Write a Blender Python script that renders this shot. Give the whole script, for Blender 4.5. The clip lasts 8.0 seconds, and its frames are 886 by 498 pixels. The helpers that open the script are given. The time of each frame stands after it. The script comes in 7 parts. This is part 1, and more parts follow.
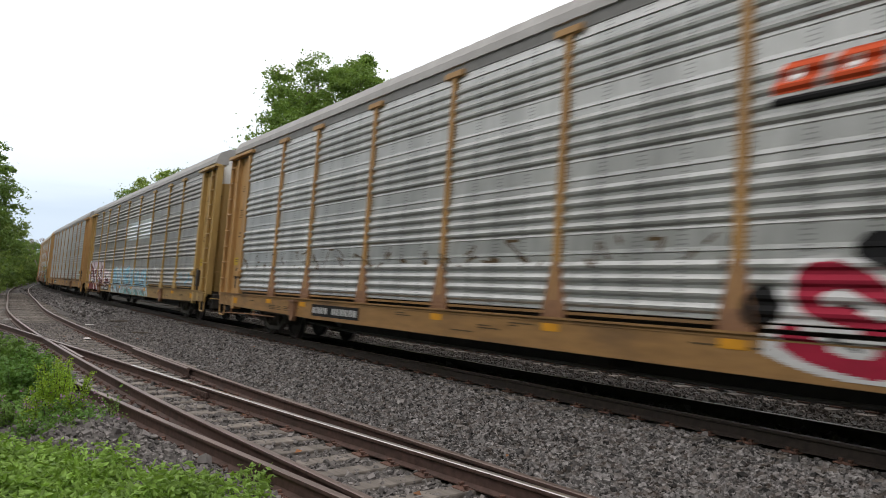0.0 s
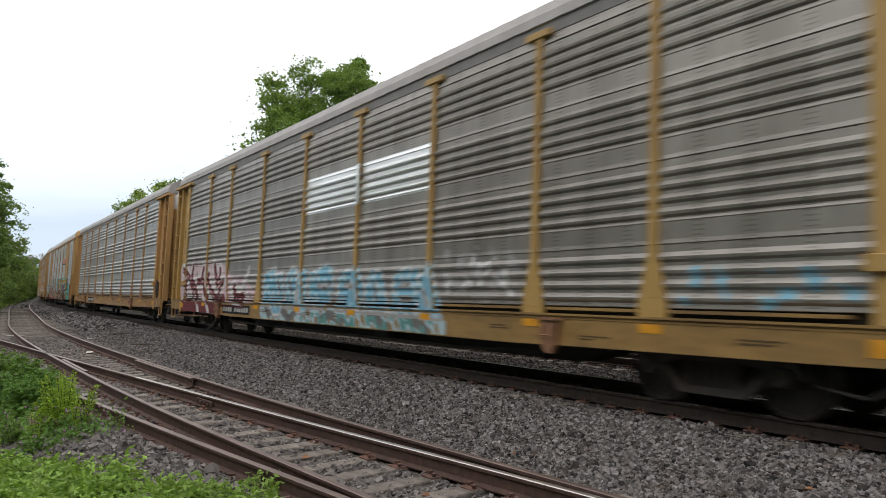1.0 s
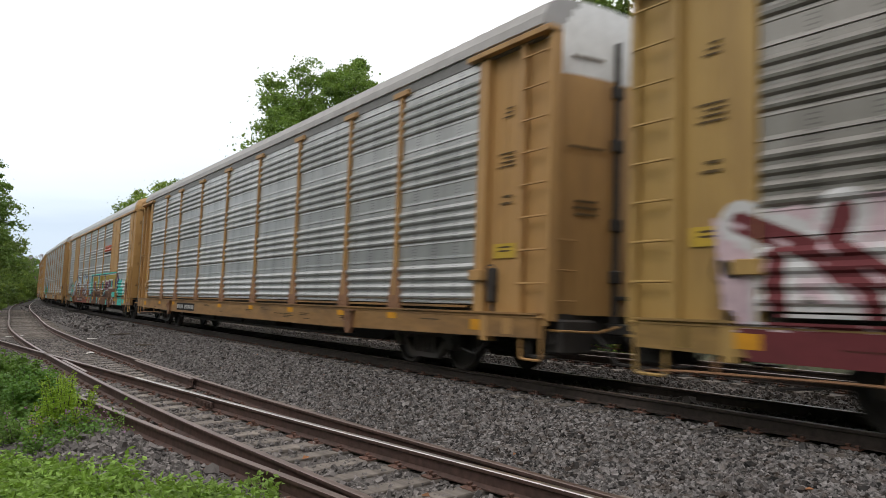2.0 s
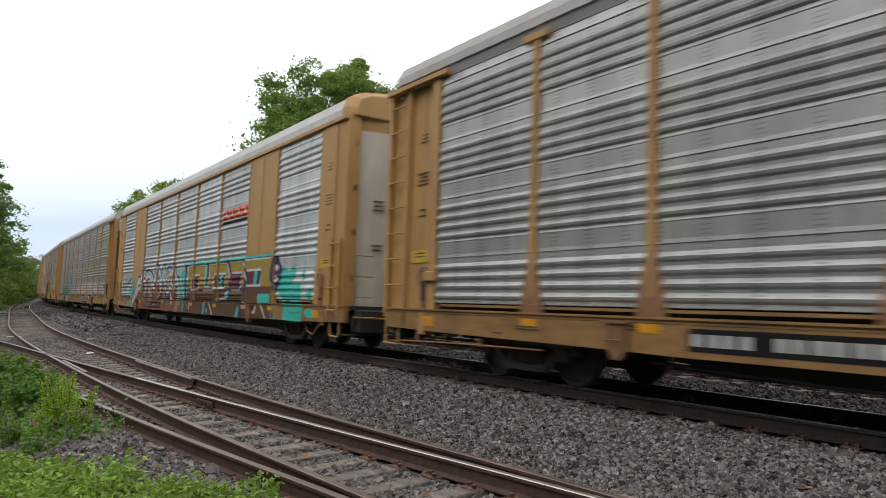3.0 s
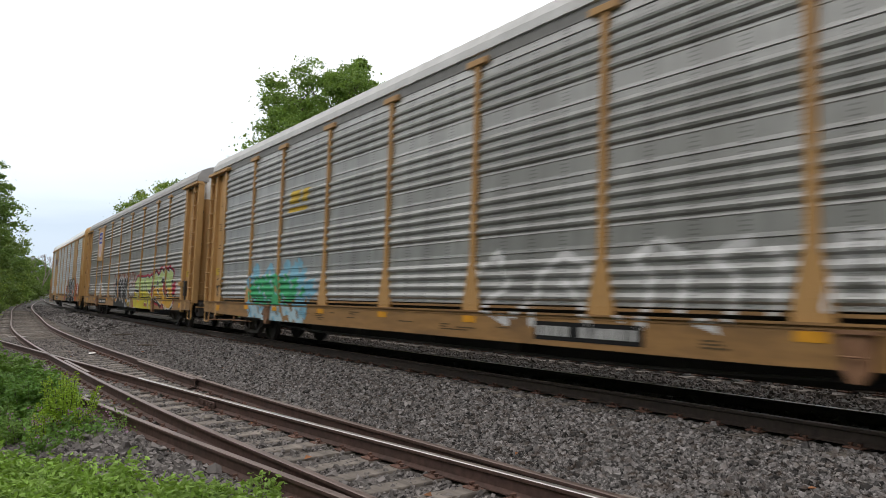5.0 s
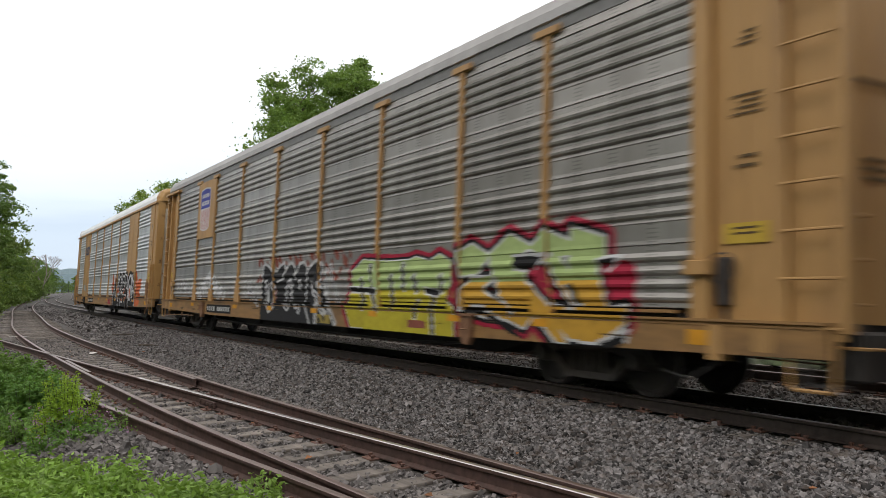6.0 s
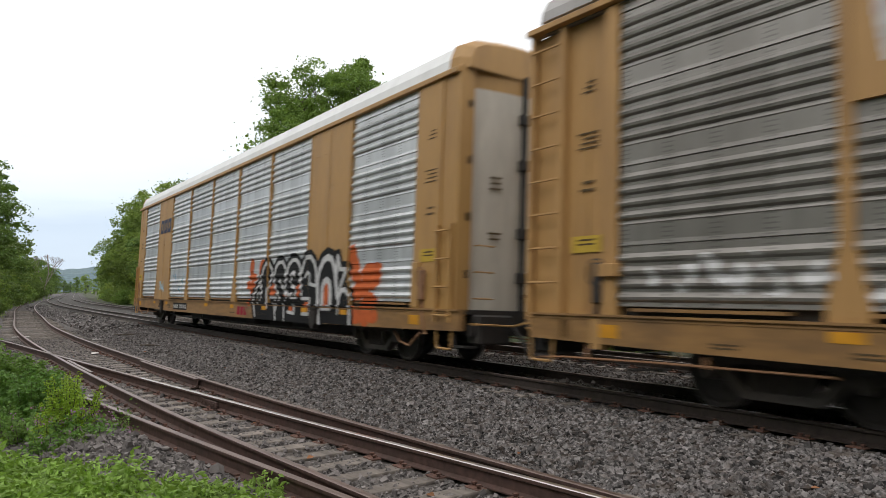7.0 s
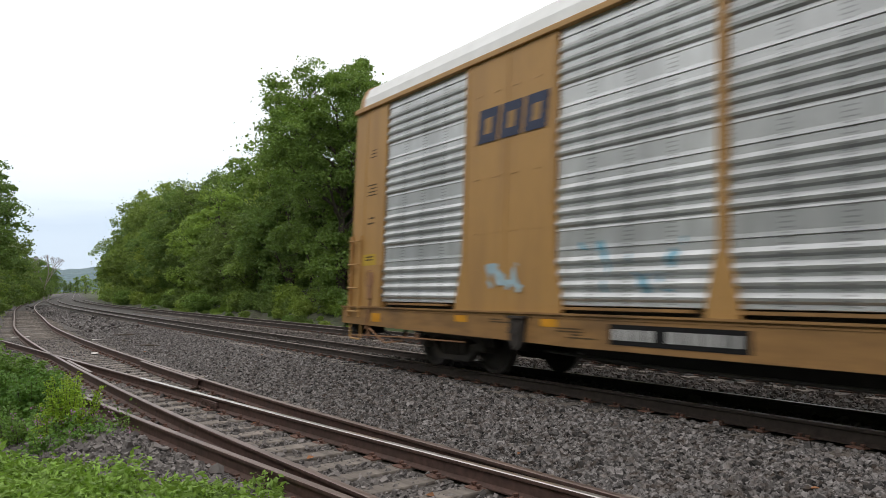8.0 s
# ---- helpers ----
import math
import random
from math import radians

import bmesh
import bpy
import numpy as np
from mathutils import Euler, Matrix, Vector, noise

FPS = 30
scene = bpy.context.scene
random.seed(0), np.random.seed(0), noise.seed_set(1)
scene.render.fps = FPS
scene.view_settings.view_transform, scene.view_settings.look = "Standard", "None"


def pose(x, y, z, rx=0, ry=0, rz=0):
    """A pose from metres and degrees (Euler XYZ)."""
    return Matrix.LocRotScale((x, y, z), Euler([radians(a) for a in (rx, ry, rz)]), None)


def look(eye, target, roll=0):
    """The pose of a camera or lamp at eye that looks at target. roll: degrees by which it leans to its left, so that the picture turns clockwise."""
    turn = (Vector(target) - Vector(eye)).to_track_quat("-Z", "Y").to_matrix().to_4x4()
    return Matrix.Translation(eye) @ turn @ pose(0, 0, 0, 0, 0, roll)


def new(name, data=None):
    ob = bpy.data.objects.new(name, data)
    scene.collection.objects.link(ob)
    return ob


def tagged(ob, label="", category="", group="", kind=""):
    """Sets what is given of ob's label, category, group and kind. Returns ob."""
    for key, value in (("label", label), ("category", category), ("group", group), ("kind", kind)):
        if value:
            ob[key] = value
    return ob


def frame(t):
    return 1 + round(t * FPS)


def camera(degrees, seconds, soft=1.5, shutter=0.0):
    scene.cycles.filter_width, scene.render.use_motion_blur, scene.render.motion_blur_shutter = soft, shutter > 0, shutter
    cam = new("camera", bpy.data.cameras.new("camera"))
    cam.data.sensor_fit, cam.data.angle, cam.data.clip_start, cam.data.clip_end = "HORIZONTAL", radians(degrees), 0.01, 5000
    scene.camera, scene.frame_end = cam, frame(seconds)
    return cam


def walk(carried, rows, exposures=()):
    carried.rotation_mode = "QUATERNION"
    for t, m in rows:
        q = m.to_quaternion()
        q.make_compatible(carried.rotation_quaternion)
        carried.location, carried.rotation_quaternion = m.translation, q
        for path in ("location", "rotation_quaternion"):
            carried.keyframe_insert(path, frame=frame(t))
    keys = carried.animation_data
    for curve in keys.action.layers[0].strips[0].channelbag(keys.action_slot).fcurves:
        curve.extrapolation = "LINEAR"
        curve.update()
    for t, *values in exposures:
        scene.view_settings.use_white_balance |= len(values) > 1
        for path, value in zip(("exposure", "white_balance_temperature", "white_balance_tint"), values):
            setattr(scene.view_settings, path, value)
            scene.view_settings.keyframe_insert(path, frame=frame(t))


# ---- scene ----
# ---- camera ----
cam = camera(64.0, 8.0, soft=0.85, shutter=0.22)
EYE = (0.0, 0.0, 1.491)
TURNS = [
    (0.0, -0.08, 3.126, -1.914), (0.1, 0.0, 3.13, -0.8), (0.2, 0.05, 3.12, 0.35), (0.3, 0.15, 3.1, 0.95),
    (0.4, 0.08, 3.12, 0.72), (0.5, 0.118, 3.107, 0.832), (0.7, 0.04, 3.13, 0.45), (1.0, -0.009, 3.148, 0.245),
    (1.5, 0.001, 3.198, 0.227), (3.0, -0.012, 3.164, 0.341), (3.5, 0.02, 3.157, 0.394), (4.0, 0.036, 3.163, 0.374),
    (4.5, 0.087, 3.163, 0.378), (6.0, 0.186, 3.159, 0.383), (6.5, 0.226, 3.156, 0.43), (7.0, 0.305, 3.148, 0.438),
    (7.5, 0.102, 3.298, 0.407), (8.0, 0.3, 3.162, 0.429),
]
walk(cam, [(t, pose(*EYE, 90 + p, r, y)) for t, y, p, r in TURNS])

# ---- light ----
world = bpy.data.worlds.new("overcast")
scene.world = world
world.use_nodes = True


def overcast():
    nt = world.node_tree
    nt.nodes.clear()
    N = nt.nodes.new
    out, bg, mix = N("ShaderNodeOutputWorld"), N("ShaderNodeBackground"), N("ShaderNodeMix")
    sky, coord, sep, ramp = N("ShaderNodeTexSky"), N("ShaderNodeTexCoord"), N("ShaderNodeSeparateXYZ"), N("ShaderNodeValToRGB")
    mapping, clouds, add, sub = N("ShaderNodeMapping"), N("ShaderNodeTexNoise"), N("ShaderNodeMath"), N("ShaderNodeMath")
    sky.sky_type, sky.sun_disc = "NISHITA", False
    sky.sun_elevation, sky.sun_rotation = radians(55), radians(200)
    mix.data_type, mix.blend_type = "RGBA", "MIX"
    mapping.inputs["Scale"].default_value = (1.6, 1.6, 9.0)
    clouds.inputs["Scale"].default_value, clouds.inputs["Detail"].default_value = 1.7, 6.0
    sub.operation, add.operation = "MULTIPLY_ADD", "ADD"
    sub.inputs[1].default_value, sub.inputs[2].default_value = 0.16, -0.08
    el = ramp.color_ramp.elements
    el[0].position, el[0].color = 0.0, (0.66, 0.76, 0.88, 1)
    el[1].position, el[1].color = 0.5, (1.27, 1.24, 1.20, 1)
    e = el.new(0.07)
    e.color = (0.60, 0.70, 0.83, 1)
    e = el.new(0.13)
    e.color = (0.80, 0.88, 0.98, 1)
    e = el.new(0.26)
    e.color = (1.02, 1.05, 1.08, 1)
    L = nt.links.new
    L(coord.outputs["Generated"], sep.inputs[0])
    L(coord.outputs["Generated"], mapping.inputs[0])
    L(mapping.outputs[0], clouds.inputs["Vector"])
    L(clouds.outputs[0], sub.inputs[0])
    L(sep.outputs[2], add.inputs[0])
    L(sub.outputs[0], add.inputs[1])
    L(add.outputs[0], ramp.inputs[0])
    scale = N("ShaderNodeVectorMath")
    scale.operation = "SCALE"
    scale.inputs["Scale"].default_value = 0.1
    L(sky.outputs[0], scale.inputs[0])
    mix.inputs["Factor"].default_value = 0.9
    L(scale.outputs[0], mix.inputs["A"])
    L(ramp.outputs[0], mix.inputs["B"])
    L(mix.outputs["Result"], bg.inputs[0])
    bg.inputs[1].default_value = 1.0
    L(bg.outputs[0], out.inputs[0])


overcast()
sun = new("sun", bpy.data.lights.new("sun", "SUN"))
sun.data.energy, sun.data.angle, sun.data.color = 0.6, radians(25), (1.0, 0.97, 0.92)
sun.matrix_world = look((0, 0, 60), (30, 35, 0))
scene.view_settings.exposure = 0.30


# ---- materials ----
def material(name, base, rough=0.8, metal=0.0, grain=6.0, vary=0.25, stain=None, stain_amt=0.4, stain_scale=0.8, bump=0.0, bump_scale=40.0, rand=0.0, stretch=(1, 1, 1), island=0.0, spec=0.5):
    """Two scales of variation on a base colour: fine grain and broad stains, with fine relief."""
    m = bpy.data.materials.new(name)
    m.use_nodes = True
    nt = m.node_tree
    N, L = nt.nodes.new, nt.links.new
    p = nt.nodes["Principled BSDF"]
    p.inputs["Roughness"].default_value, p.inputs["Metallic"].default_value = rough, metal
    p.inputs["Specular IOR Level"].default_value = spec
    coord, mp = N("ShaderNodeTexCoord"), N("ShaderNodeMapping")
    mp.inputs["Scale"].default_value = stretch
    L(coord.outputs["Object"], mp.inputs[0])
    fine, broad = N("ShaderNodeTexNoise"), N("ShaderNodeTexNoise")
    fine.inputs["Scale"].default_value, fine.inputs["Detail"].default_value = grain, 5.0
    broad.inputs["Scale"].default_value, broad.inputs["Detail"].default_value = stain_scale, 6.0
    L(mp.outputs[0], fine.inputs["Vector"])
    L(mp.outputs[0], broad.inputs["Vector"])
    rg = N("ShaderNodeMapRange")
    rg.inputs["From Min"].default_value, rg.inputs["From Max"].default_value = 0.3, 0.7
    rg.inputs["To Min"].default_value, rg.inputs["To Max"].default_value = 1 - vary, 1 + vary
    L(fine.outputs[0], rg.inputs[0])
    hue = N("ShaderNodeHueSaturation")
    hue.inputs["Color"].default_value = (*base, 1)
    value = rg.outputs[0]
    if rand or island:
        src = N("ShaderNodeObjectInfo").outputs["Random"] if rand else N("ShaderNodeNewGeometry").outputs["Random Per Island"]
        r2, mul = N("ShaderNodeMapRange"), N("ShaderNodeMath")
        a = rand or island
        r2.inputs["To Min"].default_value, r2.inputs["To Max"].default_value = 1 - a, 1 + a
        mul.operation = "MULTIPLY"
        L(src, r2.inputs[0])
        L(r2.outputs[0], mul.inputs[0])
        L(value, mul.inputs[1])
        value = mul.outputs[0]
    L(value, hue.inputs["Value"])
    colour = hue.outputs[0]
    if stain:
        sr, mix = N("ShaderNodeMapRange"), N("ShaderNodeMix")
        sr.inputs["From Min"].default_value, sr.inputs["From Max"].default_value = 0.48, 0.72
        sr.inputs["To Max"].default_value = stain_amt
        mix.data_type = "RGBA"
        L(broad.outputs[0], sr.inputs[0])
        L(sr.outputs[0], mix.inputs["Factor"])
        L(colour, mix.inputs["A"])
        mix.inputs["B"].default_value = (*stain, 1)
        colour = mix.outputs["Result"]
    L(colour, p.inputs["Base Color"])
    if bump:
        b, bn = N("ShaderNodeBump"), N("ShaderNodeTexNoise")
        bn.inputs["Scale"].default_value, bn.inputs["Detail"].default_value = bump_scale, 4.0
        b.inputs["Strength"].default_value, b.inputs["Distance"].default_value = 0.8, bump
        L(mp.outputs[0], bn.inputs["Vector"])
        L(bn.outputs[0], b.inputs["Height"])
        L(b.outputs[0], p.inputs["Normal"])
    return m


def leaf_material(name, base, var=0.35):
    """Leaves: each one a little different, some light passing through."""
    m = material(name, base, rough=0.6, grain=0.35, vary=0.3, island=var, spec=0.3)
    nt = m.node_tree
    N, L = nt.nodes.new, nt.links.new
    p, out = nt.nodes["Principled BSDF"], nt.nodes["Material Output"]
    tr, mx = N("ShaderNodeBsdfTranslucent"), N("ShaderNodeMixShader")
    hue, info = next(n for n in nt.nodes if n.bl_idname == "ShaderNodeHueSaturation"), N("ShaderNodeObjectInfo")
    shift = N("ShaderNodeMapRange")
    shift.inputs["To Min"].default_value, shift.inputs["To Max"].default_value = 0.482, 0.515
    L(info.outputs["Random"], shift.inputs[0])
    L(shift.outputs[0], hue.inputs["Hue"])
    tr.inputs[0].default_value = (base[0] * 1.5, base[1] * 1.5, base[2] * 0.8, 1)
    mx.inputs[0].default_value = 0.3
    L(p.outputs[0], mx.inputs[1])
    L(tr.outputs[0], mx.inputs[2])
    L(mx.outputs[0], out.inputs["Surface"])
    return m


def sheet_material(name, base, dirt, metal=0.5):
    """Galvanised side sheets: streaks that run down, and columns of small vent holes."""
    m = material(name, base, rough=0.4, metal=metal, grain=5.0, vary=0.12, stain=dirt, stain_amt=0.6, stain_scale=1.1, bump=0.0015, bump_scale=30, rand=0.13, stretch=(1.0, 1.0, 0.3))
    nt = m.node_tree
    N, L = nt.nodes.new, nt.links.new
    p = nt.nodes["Principled BSDF"]
    colour = p.inputs["Base Color"].links[0].from_socket
    coord, sep = N("ShaderNodeTexCoord"), N("ShaderNodeSeparateXYZ")
    L(coord.outputs["Object"], sep.inputs[0])

    def near(value, period, width):
        a, b, c = N("ShaderNodeMath"), N("ShaderNodeMath"), N("ShaderNodeMath")
        a.operation, b.operation, c.operation = "PINGPONG", "LESS_THAN", "MULTIPLY"
        L(value, a.inputs[0])
        a.inputs[1].default_value = period / 2
        L(a.outputs[0], b.inputs[0])
        b.inputs[1].default_value = width / 2
        return b.outputs[0]

    cols, rows = near(sep.outputs[0], 0.66, 0.085), near(sep.outputs[2], 0.055, 0.018)
    both, mix = N("ShaderNodeMath"), N("ShaderNodeMix")
    both.operation = "MULTIPLY"
    L(cols, both.inputs[0])
    L(rows, both.inputs[1])
    half = N("ShaderNodeMath")
    half.operation = "MULTIPLY"
    half.inputs[1].default_value = 0.62
    L(both.outputs[0], half.inputs[0])
    mix.data_type = "RGBA"
    L(half.outputs[0], mix.inputs["Factor"])
    L(colour, mix.inputs["A"])
    mix.inputs["B"].default_value = (0.03, 0.03, 0.03, 1)
    L(mix.outputs["Result"], p.inputs["Base Color"])
    return m


RUST = (0.13, 0.06, 0.035)
M_YELLOW = material("tan_paint", (0.39, 0.222, 0.08), rough=0.6, grain=9, vary=0.07, stain=(0.22, 0.12, 0.055), stain_amt=0.6, stain_scale=1.3, bump=0.001, stretch=(1.6, 1.6, 0.3))
M_YELLOW_B = material("golden_paint", (0.37, 0.235, 0.075), rough=0.55, grain=9, vary=0.07, stain=(0.2, 0.11, 0.04), stain_amt=0.6, stain_scale=1.3, bump=0.001, stretch=(1.6, 1.6, 0.3))
M_YELLOW_C = material("fresh_tan_paint", (0.385, 0.218, 0.072), rough=0.55, grain=9, vary=0.06, stain=(0.27, 0.15, 0.06), stain_amt=0.6, stain_scale=1.3, bump=0.001, stretch=(1.6, 1.6, 0.3))
M_SILL = material("grimy_tan_sill", (0.25, 0.135, 0.046), rough=0.65, grain=5, vary=0.15, stain=(0.10, 0.058, 0.03), stain_amt=0.75, stain_scale=1.2, bump=0.001, stretch=(0.5, 1, 2))
M_SILL_B = material("grimy_golden_sill", (0.24, 0.145, 0.045), rough=0.65, grain=5, vary=0.15, stain=(0.11, 0.065, 0.03), stain_amt=0.75, stain_scale=1.2, bump=0.001, stretch=(0.5, 1, 2))
M_RUSTPOST = material("rusting_tan_paint", (0.27, 0.14, 0.07), rough=0.7, grain=8, vary=0.15, stain=RUST, stain_amt=0.7)
M_DARK = material("grimy_steel", (0.022, 0.02, 0.019), rough=0.75, grain=10, vary=0.3, stain=(0.05, 0.035, 0.028), stain_amt=0.5)
M_TRUCK = material("dusty_cast_steel", (0.04, 0.036, 0.033), rough=0.8, grain=12, vary=0.3, stain=(0.08, 0.055, 0.04), stain_amt=0.5)
M_TREAD = material("polished_tread", (0.25, 0.25, 0.25), rough=0.35, metal=0.9)
M_ROOF = material("weathered_galvanised_roof", (0.42, 0.42, 0.42), rough=0.5, metal=0.35, grain=3, vary=0.1, stain=(0.3, 0.29, 0.28), stain_amt=0.5, stretch=(1, 0.4, 1))
M_ROOF_D = material("dull_galvanised_roof", (0.30, 0.29, 0.285), rough=0.55, metal=0.3, grain=3, vary=0.1, stain=(0.2, 0.19, 0.18), stain_amt=0.5, stretch=(1, 0.4, 1))
M_ROOF_W = material("white_roof", (0.72, 0.73, 0.74), rough=0.5, grain=3, vary=0.05, stain=(0.55, 0.55, 0.54), stain_amt=0.4)
M_EAVE = material("dark_grey_eave", (0.15, 0.148, 0.145), rough=0.6, grain=6, vary=0.15)
M_WHITE = material("chalky_white_paint", (0.62, 0.62, 0.62), rough=0.6, grain=6, vary=0.08, stain=(0.4, 0.38, 0.36), stain_amt=0.5)
M_DOOR_GREY = material("galvanised_door", (0.46, 0.51, 0.54), rough=0.45, metal=0.4, grain=5, vary=0.12, stain=(0.24, 0.25, 0.26), stain_amt=0.5, stretch=(1, 1, 0.3))
M_DOOR_PALE = material("pale_door", (0.50, 0.46, 0.40), rough=0.6, grain=5, vary=0.1, stain=(0.34, 0.31, 0.27), stain_amt=0.5, stretch=(1, 1, 0.3))
M_RAIL = material("rusted_rail", (0.082, 0.047, 0.039), rough=0.75, metal=0.2, grain=14, vary=0.3, stain=(0.05, 0.035, 0.03), stain_amt=0.6, stain_scale=2)
# darker copy of the rusted rail, with the train's shade in its colour
M_RAIL_SHADE = material("shade_dark_rail", (0.045, 0.033, 0.028), rough=0.75, metal=0.2, grain=14, vary=0.3, stain=(0.03, 0.024, 0.021), stain_amt=0.6, stain_scale=2)
M_HEAD = material("worn_railhead", (0.17, 0.125, 0.11), rough=0.42, metal=0.6, grain=8, vary=0.2, stretch=(0.2, 0.2, 1))
M_SHINE = material("polished_railhead", (0.55, 0.52, 0.50), rough=0.28, metal=0.9, grain=8, vary=0.12)
M_TIE = material("weathered_oak", (0.165, 0.142, 0.125), rough=0.9, grain=9, vary=0.4, stain=(0.06, 0.047, 0.04), stain_amt=0.7, stain_scale=3, bump=0.012, bump_scale=14, rand=0.3, stretch=(1, 0.12, 1))
M_PLATE = material("rusty_plate", (0.11, 0.055, 0.04), rough=0.85, grain=20, vary=0.35, rand=0.25)
M_STONE = material("crushed_grey_stone", (0.128, 0.119, 0.118), rough=0.9, grain=30, vary=0.45, stain=(0.085, 0.06, 0.046), stain_amt=0.65, stain_scale=9, island=0.9, spec=0.3)
# near-black base: the shade under the train is put into the colour
M_STONE_SHADE = material("shade_dark_stone", (0.045, 0.038, 0.034), rough=0.85, grain=14, vary=0.25, island=0.6)
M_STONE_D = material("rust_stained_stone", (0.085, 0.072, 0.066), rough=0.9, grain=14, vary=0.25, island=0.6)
M_STONE_B = material("stained_gravel", (0.14, 0.126, 0.122), rough=0.9, grain=14, vary=0.25, island=0.55)
M_BALLAST = material("ballast_bed", (0.062, 0.058, 0.055), rough=0.95, grain=22, vary=0.65, stain=(0.075, 0.066, 0.06), stain_amt=0.5, stain_scale=0.6, bump=0.05, bump_scale=20)
M_YARD = material("cinder_gravel", (0.088, 0.079, 0.075), rough=0.95, grain=24, vary=0.6, stain=(0.07, 0.05, 0.04), stain_amt=0.5, stain_scale=0.5, bump=0.04, bump_scale=22)
M_SOIL = material("leaf_litter_soil", (0.045, 0.047, 0.026), rough=0.95, grain=6, vary=0.5, stain=(0.05, 0.09, 0.02), stain_amt=0.8, stain_scale=0.4, bump=0.05, bump_scale=6)
# blue-green base: the haze of distance is painted into the hill's colour
M_HILL = material("hazed_wooded_hill", (0.10, 0.15, 0.17), rough=1.0, grain=0.08, vary=0.25)
M_BARK = material("grey_brown_bark", (0.075, 0.06, 0.048), rough=0.95, grain=10, vary=0.4, bump=0.02, bump_scale=12, stretch=(1, 1, 0.2))
M_LEAF = leaf_material("maple_leaves", (0.15, 0.225, 0.055))
M_LEAF_D = leaf_material("dark_oak_leaves", (0.118, 0.182, 0.048))
M_LEAF_Y = leaf_material("spring_leaves", (0.2, 0.28, 0.06))
M_BUSH = leaf_material("bush_leaves", (0.125, 0.225, 0.05))
M_BUSH_Y = leaf_material("lime_shrub_leaves", (0.27, 0.38, 0.04))
M_GRASS = leaf_material("weed_leaves", (0.18, 0.295, 0.06), 0.5)
M_PURPLE = leaf_material("purple_florets", (0.30, 0.16, 0.30))
M_LITTER = material("dry_leaf", (0.25, 0.11, 0.05), rough=0.9, rand=0.3)
M_PAPER = material("pale_litter", (0.5, 0.47, 0.45), rough=0.8)
M_BARETWIG = material("bare_twigs", (0.24, 0.20, 0.18), rough=0.9)
SHEETS = {
    "light": sheet_material("light_galvanised_sheet", (0.44, 0.445, 0.445), (0.27, 0.27, 0.27), 0.62),
    "bright": sheet_material("bright_galvanised_sheet", (0.53, 0.545, 0.56), (0.35, 0.36, 0.375), 0.62),
    "grey": sheet_material("grey_galvanised_sheet", (0.36, 0.36, 0.355), (0.23, 0.225, 0.22), 0.6),
    "brown": sheet_material("soot_brown_sheet", (0.295, 0.28, 0.262), (0.18, 0.166, 0.152), 0.65),
}
PAINTS = {}


def paint(name, colour):
    if name not in PAINTS:
        PAINTS[name] = material(name, colour, rough=0.75, spec=0.22, grain=9, vary=0.12, stain=tuple(0.6 * c + 0.006 for c in colour), stain_amt=0.5, stain_scale=2.0)
    return PAINTS[name]


paint("dark_print", (0.09, 0.06, 0.03))


